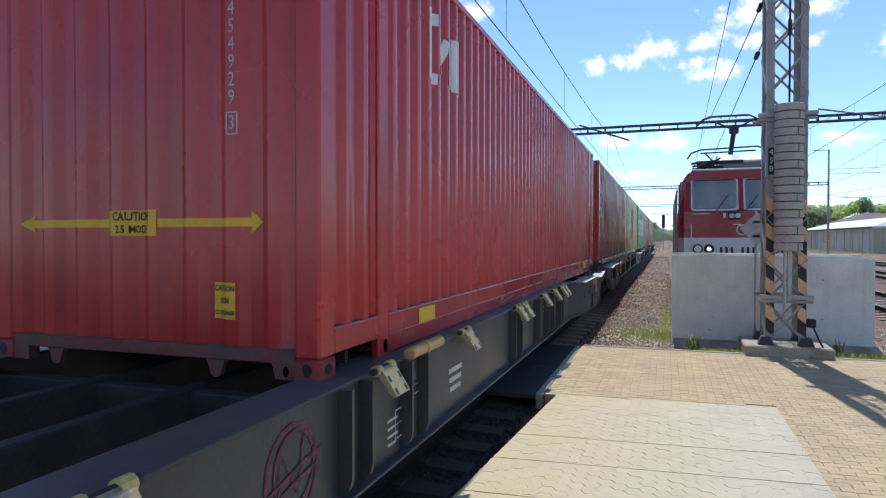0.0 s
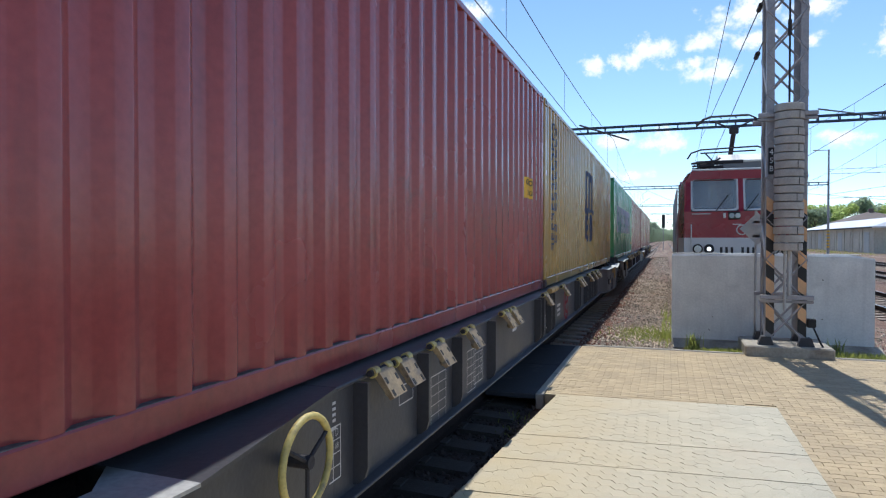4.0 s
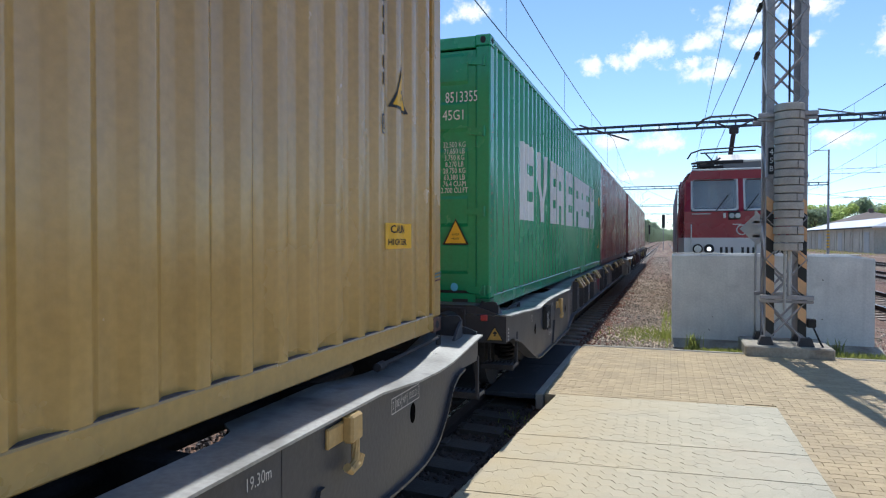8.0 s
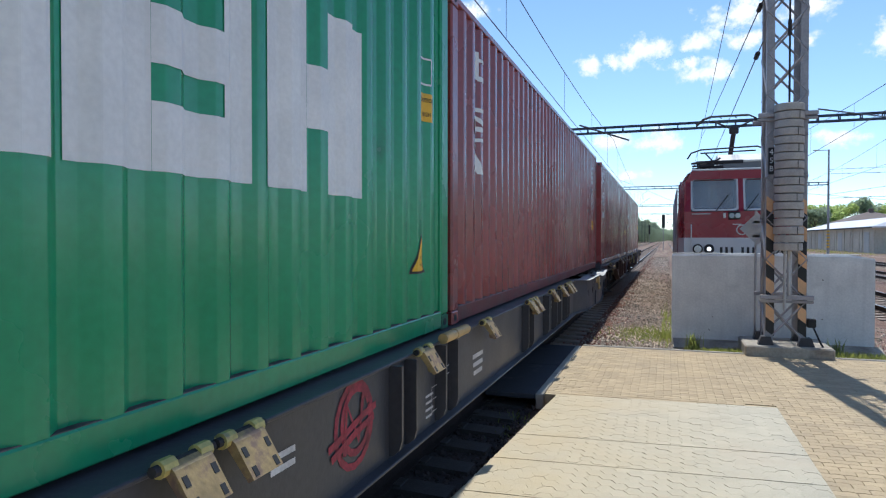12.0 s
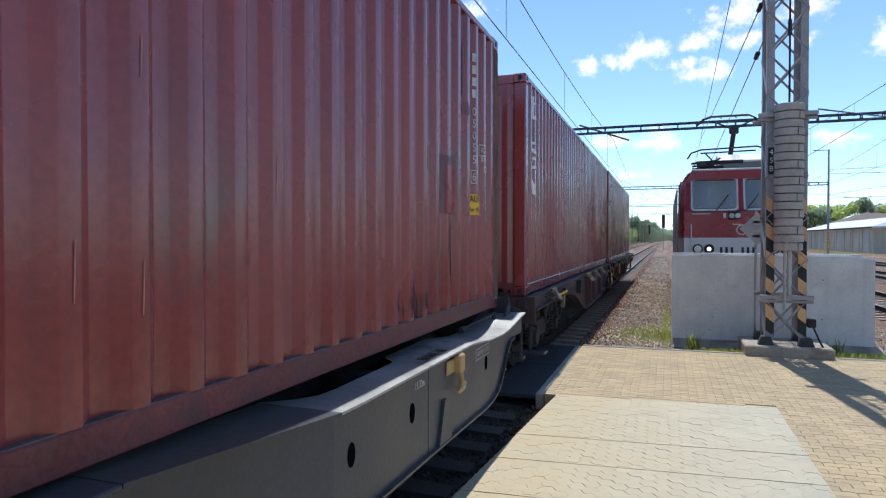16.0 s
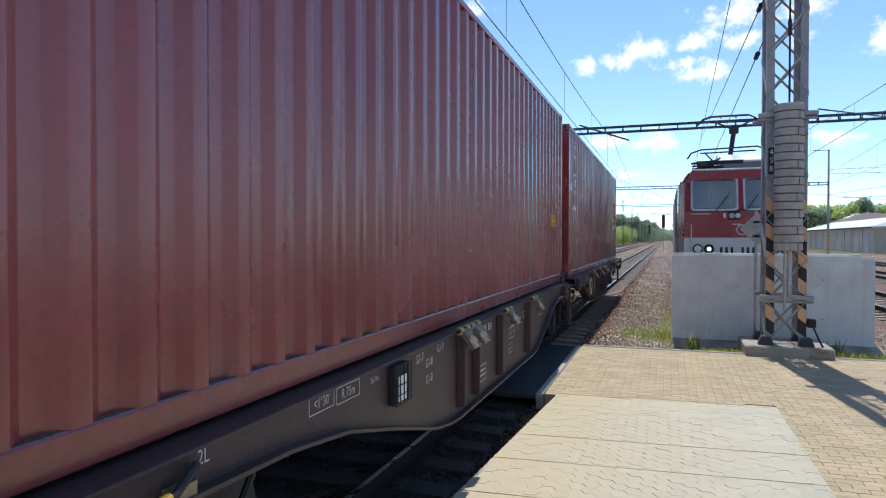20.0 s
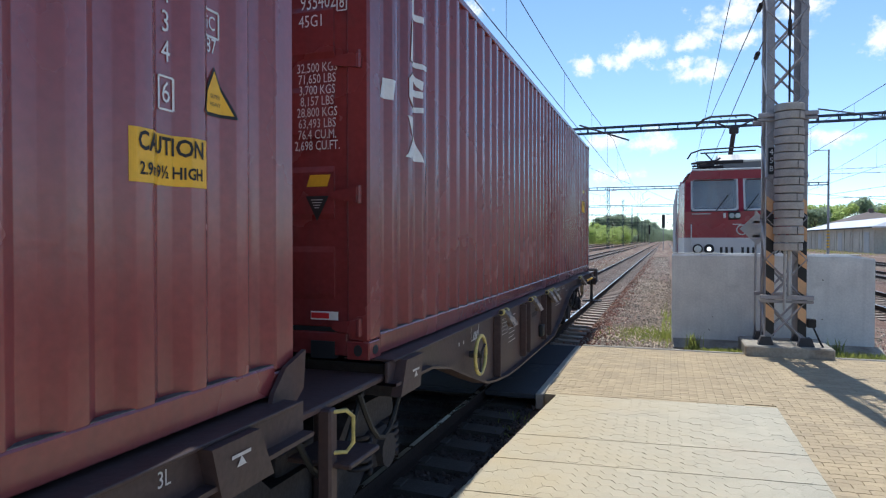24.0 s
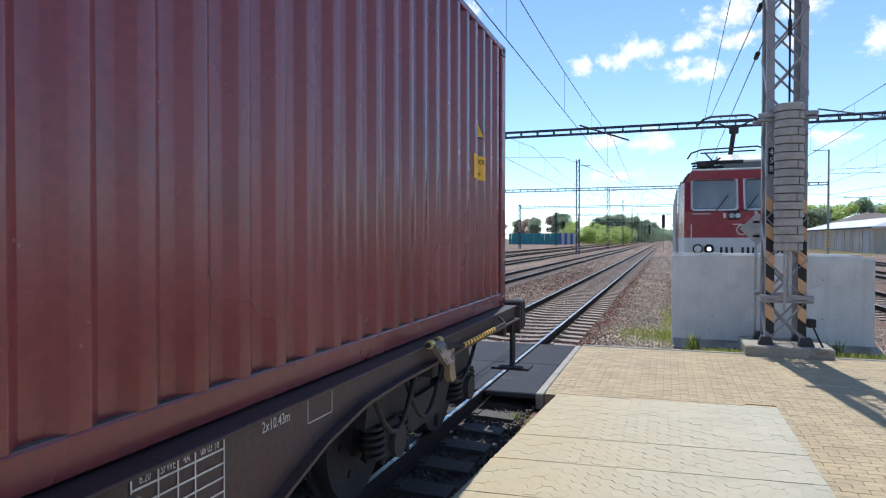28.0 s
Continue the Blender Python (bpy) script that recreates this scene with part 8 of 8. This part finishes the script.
def catenary(x, y0, y1, zc, zm, r=0.011):
    """Contact wire, sagging messenger and droppers between the gantries."""
    c = thing("overhead_line", "thin overhead contact wire hung from a messenger wire", "wires", "overhead lines")
    ends = [y for y in [-6.7] + GANTRY_Y if y0 - 44 <= y <= y1]
    part("contact_wire", Shape().cyl((x, y0, zc), (x, y1, zc), r, 5), WIRE, c)
    s, d = Shape(), Shape()
    for a, b in zip(ends[:-1], ends[1:]):
        pts = []
        for k in range(13):
            t = k / 12
            pts.append((x, a + (b - a) * t, zm - 4 * 0.75 * t * (1 - t)))
        s.tube(pts, r, 5)
        for k in range(1, 12, 2):
            d.cyl(pts[k], (x, pts[k][1], zc), 0.005, 4)
    part("messenger_wire", s, WIRE, c)
    part("droppers", d, WIRE, c)


catenary(TRACK_X, -30, 300, 5.82, 7.75)
catenary(-7.72, 8, 300, 6.0, 7.5)
catenary(1.78, 39.3, 300, 5.95, 7.5)
catenary(6.55, 10, 300, 6.0, 7.5)
catenary(11.3, 10, 300, 6.0, 7.5)


def span(pts, r, label, beads=()):
    w = thing("span_wire", label, "wire")
    part("wire", Shape().tube(pts, r, 5), WIRE, w)
    for k, p in enumerate(beads):
        part("insulator", Shape().cyl(p, (Vector(p) + (Vector(pts[-1]) - Vector(pts[0])).normalized() * 0.34), 0.045, 8), DARK_STEEL, w, "dark ribbed insulator")


# anchor wires running from the mast to the overhead line, and cross wires
for za, zb, xb, f1 in ((5.95, 7.5, 1.78, 0.01), (5.25, 5.95, 2.2, 0.03), (8.6, 7.6, 1.78, 0.02)):
    a, b = Vector((MX - 0.33, MY, za)), Vector((xb, 39.3, zb))
    span([tuple(a), tuple(b)], 0.011, "slanting anchor wire with a dark insulator", [tuple(a + (b - a) * f1)])
span([(-18, 45, 8.0), (-6, 40, 6.9), (1.78, 85, 6.1)], 0.012, "crossing wire of the overhead line")
span([(2.4, 12.4, 4.1), (14, 38, 7.3)], 0.014, "thin slanting wire above the tracks")
span([(6, 22, 4.5), (26, 60, 9.5)], 0.014, "thin slanting wire above the tracks")
span([(6.55, 85, 8.1), (28, 95, 6.6)], 0.02, "thin slanting wire above the tracks")
span([(17.6, 85, 7.0), (60, 110, 14)], 0.02, "thin slanting wire above the tracks")
for dz, y2, x2 in ((9.4, 88, 33), (9.9, 84, 42), (6.6, 86, 30)):
    a, b = Vector((17.7, 85.2, dz)), Vector((x2, y2, dz + 0.25))
    span([tuple(a), tuple(b)], 0.022, "cross wire with dark insulators beside the lamp post", [tuple(a + (b - a) * f) for f in (0.12, 0.32, 0.55)])
span([(-4.5, 36, 8.1), (-2.2, 41, 7.9)], 0.05, "short steel strut on the gantry")


# ---- signals
def signal(x, y, h, head):
    s = thing("colour_light_signal", "black colour-light signal on a slim post", "signal", "signals")
    part("post", Shape().cyl((x, y, -0.1), (x, y, h), 0.07, 8), MAST_GREY, s)
    part("signal_head", Shape().box(x - 0.27, x + 0.27, y - 0.12, y + 0.1, h - head, h, 0.05), INK, s)
    part("hood", Shape().cyl((x, y - 0.3, h - 0.3), (x, y - 0.1, h - 0.3), 0.13, 10), INK, s)
    return s


signal(-0.55, 120, 6.1, 2.3)
signal(-5.3, 222, 6.4, 3.0)
signal(-24.5, 165, 6.2, 1.5)
signal(15.35, 41, 6.2, 1.9)

# ---- long shed, house, fence
sh = thing("goods_shed", "long pale plastered shed with a bright metal roof", "shed")
part("wall", Shape().box(27, 35, 104, 152, -0.2, 3.55), SHED_WALL, sh)
part("roof", Shape().add([(26.5, 103, 3.45), (35.5, 103, 3.45), (35.5, 153, 3.45), (26.5, 153, 3.45), (31, 105, 5.1), (31, 146, 5.1), (26.5, 103, 3.65), (35.5, 103, 3.65), (35.5, 153, 3.65), (26.5, 153, 3.65)], [(0, 3, 2, 1), (0, 1, 7, 6), (1, 2, 8, 7), (2, 3, 9, 8), (3, 0, 6, 9), (6, 4, 5, 9), (7, 8, 5, 4), (6, 7, 4), (8, 9, 5)]), SHED_ROOF, sh)
part("eaves_board", Shape().box(26.46, 26.5, 103, 153, 3.40, 3.6), CAB_DARK, sh)
for i in range(9):
    part("shed_door", Shape().box(26.93, 27.0, 106 + i * 5.0, 108.4 + i * 5.0, -0.1, 2.9, 0.02), GALV if i % 3 == 0 else SHED_WALL, sh)
    part("pilaster", Shape().box(26.9, 27.0, 109.4 + i * 5.0, 109.8 + i * 5.0, -0.1, 3.4), SHED_WALL, sh)
part("dark_door", Shape().box(26.92, 27.0, 148.5, 151.5, -0.1, 2.9), CAB_DARK, sh)
hs = thing("house", "house with a dark hipped roof behind the shed", "house")
part("walls", Shape().box(36, 51, 159, 177, -0.2, 5.3), SHED_WALL, hs)
part("hipped_roof", Shape().add([(35, 158, 5.2), (52, 158, 5.2), (52, 178, 5.2), (35, 178, 5.2), (42.3, 168, 7.9), (43.6, 168, 7.9)], [(0, 1, 5, 4), (1, 2, 5), (2, 3, 4, 5), (3, 0, 4), (0, 3, 2, 1)]), TILE_ROOF, hs)
part("chimney", Shape().box(42.5, 43.4, 167.5, 168.3, 7.3, 8.6, 0.03), TILE_ROOF, hs)
fn = thing("sheet_fence", "teal corrugated sheet fence along the far tracks", "fence")
for i in range(24):
    part("fence_panel", Shape().box(-54 + i * 1.0, -53.04 + i * 1.0, 230 + 0.08 * (i % 2), 230.1 + 0.08 * (i % 2), -0.1, 3.9), TEAL if i < 18 else (WHITE_SOFT if i % 2 else NAVYBLUE), fn)


# ---- trees: tapered trunk, limbs and a crown of many small leaves
def tree(h, spread, leaf, seed, label, n=5200):
    r = random.Random(seed)
    t = thing("tree", label, "tree", "trees beyond the yard")
    s = Shape().cyl((0, 0, -0.3), (0.1, 0, h * 0.35), h * 0.022, 8, h * 0.016).cyl((0.1, 0, h * 0.35), (0, 0.1, h * 0.75), h * 0.016, 8, h * 0.006)
    lobes = []
    for i in range(15):
        a, z = r.uniform(0, 6.28), h * r.uniform(0.14, 0.9)
        d = spread * r.uniform(0.25, 0.75) * (1.15 - abs(z / h - 0.55))
        tip = (d * math.cos(a), d * math.sin(a), z)
        s.cyl((0.05, 0, z * 0.7), tip, h * 0.008, 5, h * 0.003)
        lobes.append((tip, spread * r.uniform(0.3, 0.5)))
    lobes.append(((0, 0, h * 0.85), spread * 0.4))
    part("trunk", s, BARK, t)
    V, F = [], []
    for i in range(n):
        c, rad = lobes[r.randrange(len(lobes))]
        v = Vector((r.gauss(0, 1), r.gauss(0, 1), r.gauss(0, 1))).normalized() * rad * r.random() ** 0.35
        p = Vector(c) + Vector((v.x, v.y, v.z * 0.8))
        q = Euler((r.uniform(0, 6.3), r.uniform(0, 6.3), r.uniform(0, 6.3))).to_matrix()
        k = h * r.uniform(0.010, 0.024)
        b = len(V)
        V += [tuple(p + q @ Vector((x * k, y * k, 0.15 * k * x * y))) for x, y in ((-1, -0.4), (0.1, -0.9), (1, -0.2), (0.7, 0.7), (-0.5, 0.8))]
        F.append((b, b + 1, b + 2, b + 3, b + 4))
    part("crown", fast_mesh("crown", V, F), leaf, t)
    return t


rt = random.Random(21)
kinds = [tree(9, 4.0, LEAF, 1, "round bright green tree in spring leaf"), tree(10, 4.2, LEAF_DARK, 2, "dark green tree in full summer leaf"), tree(9, 3.8, LEAF_BROWN, 3, "tree with copper-brown leaves"), tree(6, 4.0, LEAF, 4, "low spreading bright green bush"), tree(6, 4.2, LEAF_DARK, 5, "low dark green bush at the far end of the yard")]
spot = [(0, 38, 190, 1.2), (0, 43, 194, 1.25), (1, 49, 198, 1.2), (0, 55, 198, 1.3), (3, 60, 182, 1.3), (0, 66, 190, 1.25), (0, 71, 172, 1.5), (0, 77, 176, 1.6), (1, 83, 180, 1.6), (0, 88, 170, 1.5), (3, 48, 190, 1.0), (3, 56, 189, 1.1), (1, 34, 178, 1.0), (3, 64, 168, 1.3), (0, 94, 176, 1.6)]
spot += [(2, -74, 262, 1.1), (2, -67, 268, 0.95), (1, -61, 275, 1.0), (2, -55, 268, 1.25), (1, -50, 262, 1.1), (2, -45, 280, 1.35), (1, -41, 272, 1.2), (0, -37, 268, 1.0), (3, -33, 250, 1.2), (3, -30, 252, 1.1), (3, -27, 255, 1.1), (0, -29, 272, 0.95), (3, -24, 262, 1.1), (0, -25, 282, 0.9), (3, -22, 285, 1.2), (0, -20, 300, 0.9), (3, -18, 305, 1.2), (1, -31, 330, 1.3), (1, -26, 340, 1.35), (1, -22, 350, 1.4), (1, -18, 360, 1.35), (1, -15, 380, 1.3), (1, -12, 395, 1.2), (1, -9, 430, 1.2), (1, -6.5, 470, 1.1)]
spot += [(1, 12 + 4 * i, 470 + 14 * i, 1.2) for i in range(5)]
spot += [(1, -95 - 9 * i, 330 + 6 * i, 1.2) for i in range(4)] + [(1, -8 + 7 * i, 760 + 10 * (i % 3), 1.3) for i in range(6)]
spot += [(4, -34 + 2.9 * i, 345 + 9 * (i % 4) + 8 * i, 1.25 + 0.12 * (i % 3)) for i in range(11)] + [(4, -9 + 4.2 * i, 700 + 15 * (i % 3), 1.7) for i in range(9)] + [(4, 6 + 3.2 * i, 430 + 6 * i, 1.3) for i in range(6)]
used = set()
for k, x, y, s in spot:
    m = pose(x, y, -0.2, 0, 0, rt.uniform(0, 360)) @ Matrix.Scale(s * rt.uniform(0.95, 1.1), 4)
    if k not in used:
        used.add(k)
        kinds[k].matrix_basis = m
    else:
        o = copy_thing(kinds[k], pose(0, 0, 0))
        o.matrix_basis = m

# lineside scrub at the foot of the far trees
blades("lineside_grass", [(-30 + 1.2 * i, 238 + rt.uniform(-8, 20), -0.2, 3, 6, 90, 1.6) for i in range(14)] + [(23.5 - 0.6 * (i % 3), 92 + 2.6 * i, -0.2, 1.4, 1.8, 120, 0.4) for i in range(24)], "rough green lineside grass")

# ---- fair-weather clouds, far off
def cloud_stuff():
    m = bpy.data.materials.new("cloud_vapour")
    m.use_nodes = True
    t = m.node_tree
    N, L = t.nodes.new, t.links.new
    t.nodes.remove(t.nodes["Principled BSDF"])
    co, oi = N("ShaderNodeTexCoord"), N("ShaderNodeObjectInfo")
    ad = N("ShaderNodeVectorMath")
    ad.operation = "MULTIPLY_ADD"
    ad.inputs[1].default_value = (1, 1, 1)
    off = N("ShaderNodeCombineXYZ")
    mu = N("ShaderNodeMath")
    mu.operation = "MULTIPLY"
    mu.inputs[1].default_value = 900
    L(oi.outputs["Random"], mu.inputs[0])
    L(mu.outputs[0], off.inputs[2])
    L(co.outputs["Object"], ad.inputs[0])
    L(off.outputs[0], ad.inputs[2])
    n = N("ShaderNodeTexNoise")
    n.inputs["Scale"].default_value, n.inputs["Detail"].default_value, n.inputs["Roughness"].default_value = 0.016, 9, 0.62
    L(ad.outputs[0], n.inputs["Vector"])
    at = N("ShaderNodeTexCoord")
    mp = N("ShaderNodeMapping")
    mp.inputs["Location"].default_value, mp.inputs["Scale"].default_value = (-1, -1, 0), (2, 2, 0)
    L(at.outputs["Generated"], mp.inputs["Vector"])
    ln = N("ShaderNodeVectorMath")
    ln.operation = "LENGTH"
    L(mp.outputs[0], ln.inputs[0])
    sub = N("ShaderNodeMath")
    sub.operation = "MULTIPLY_ADD"
    sub.inputs[1].default_value = -0.42
    L(ln.outputs["Value"], sub.inputs[0])
    L(n.outputs["Fac"], sub.inputs[2])
    r = N("ShaderNodeMapRange")
    r.interpolation_type = "SMOOTHSTEP"
    r.inputs["From Min"].default_value, r.inputs["From Max"].default_value = 0.19, 0.46
    L(sub.outputs[0], r.inputs["Value"])
    em, tr, mx = N("ShaderNodeEmission"), N("ShaderNodeBsdfTransparent"), N("ShaderNodeMixShader")
    em.inputs[0].default_value, em.inputs[1].default_value = (1.0, 0.985, 0.96, 1), 1.0
    L(r.outputs[0], mx.inputs[0])
    L(tr.outputs[0], mx.inputs[1])
    L(em.outputs[0], mx.inputs[2])
    L(mx.outputs[0], t.nodes["Material Output"].inputs[0])
    return m


VAPOUR = cloud_stuff()
CLOUDS = []


def cloud(bearing, height, w, h):
    """A cloud about 2.5 km off, by its compass bearing and angle above the horizon in degrees."""
    d, az, el = 2500.0, radians(bearing), radians(height)
    at = Vector((math.sin(az) * math.cos(el), math.cos(az) * math.cos(el), math.sin(el))) * d
    me = fast_mesh("cloud", [(-w / 2, -h / 2, 0), (w / 2, -h / 2, 0), (w / 2, h / 2, 0), (-w / 2, h / 2, 0)], [(0, 1, 2, 3)])
    o = single("cloud", me, VAPOUR, "small white fair-weather cloud in a blue sky", "cloud", "clouds")
    CLOUDS.append((o, at, pose(at.x, at.y, at.z, 90 + height, 0, -bearing)))
    o.matrix_basis = CLOUDS[-1][2]


for c in ((-5.66, 14.68, 146, 115), (-2.92, 14.68, 250, 125), (-0.98, 15.59, 292, 125), (3.47, 15.76, 230, 129), (3.74, 13.34, 355, 129), (2.03, 14.11, 146, 83), (6.45, 15.42, 230, 115), (6.27, 17.57, 355, 177), (10.93, 17.27, 250, 125), (-0.04, 8.08, 313, 146), (-4.14, 8.16, 230, 94), (12.84, 7.68, 271, 94), (15.89, 14.25, 188, 167), (-2.74, 5.38, 313, 83), (-16.72, 19.2, 271, 125), (10.77, 14.85, 125, 94), (8.73, 7.78, 125, 83)):
    cloud(*c)


# scattered glowing clouds added unseen round the rest of the sky, as fill light
rc = random.Random(17)
for i in range(60):
    cloud(32 + 266 * ((i * 0.618) % 1), rc.uniform(6, 55), rc.uniform(260, 520), rc.uniform(120, 240))


# ---- what moves: the train and its wheels, and the slow drift of the clouds
def motions():
    times = [i * 0.5 for i in range(57)]
    for ob, y, z in MOVERS:
        walk(ob, [(t, pose(TRACK_X, y - travel(t), z)) for t in times])
    ticks = [i * 0.1 for i in range(281)]
    for ob, y in WHEELSETS:
        walk(ob, [(t, pose(0, y, 0.455, math.degrees(travel(t) / 0.455))) for t in ticks])
    for ob, at, m in CLOUDS:
        rows = []
        for t in (0.0, 14.0, 28.0):
            k = m.copy()
            k.translation = at + Vector((-0.95, -0.33, 0)) * (t * 1.75)
            rows.append((t, k))
        walk(ob, rows)


motions()
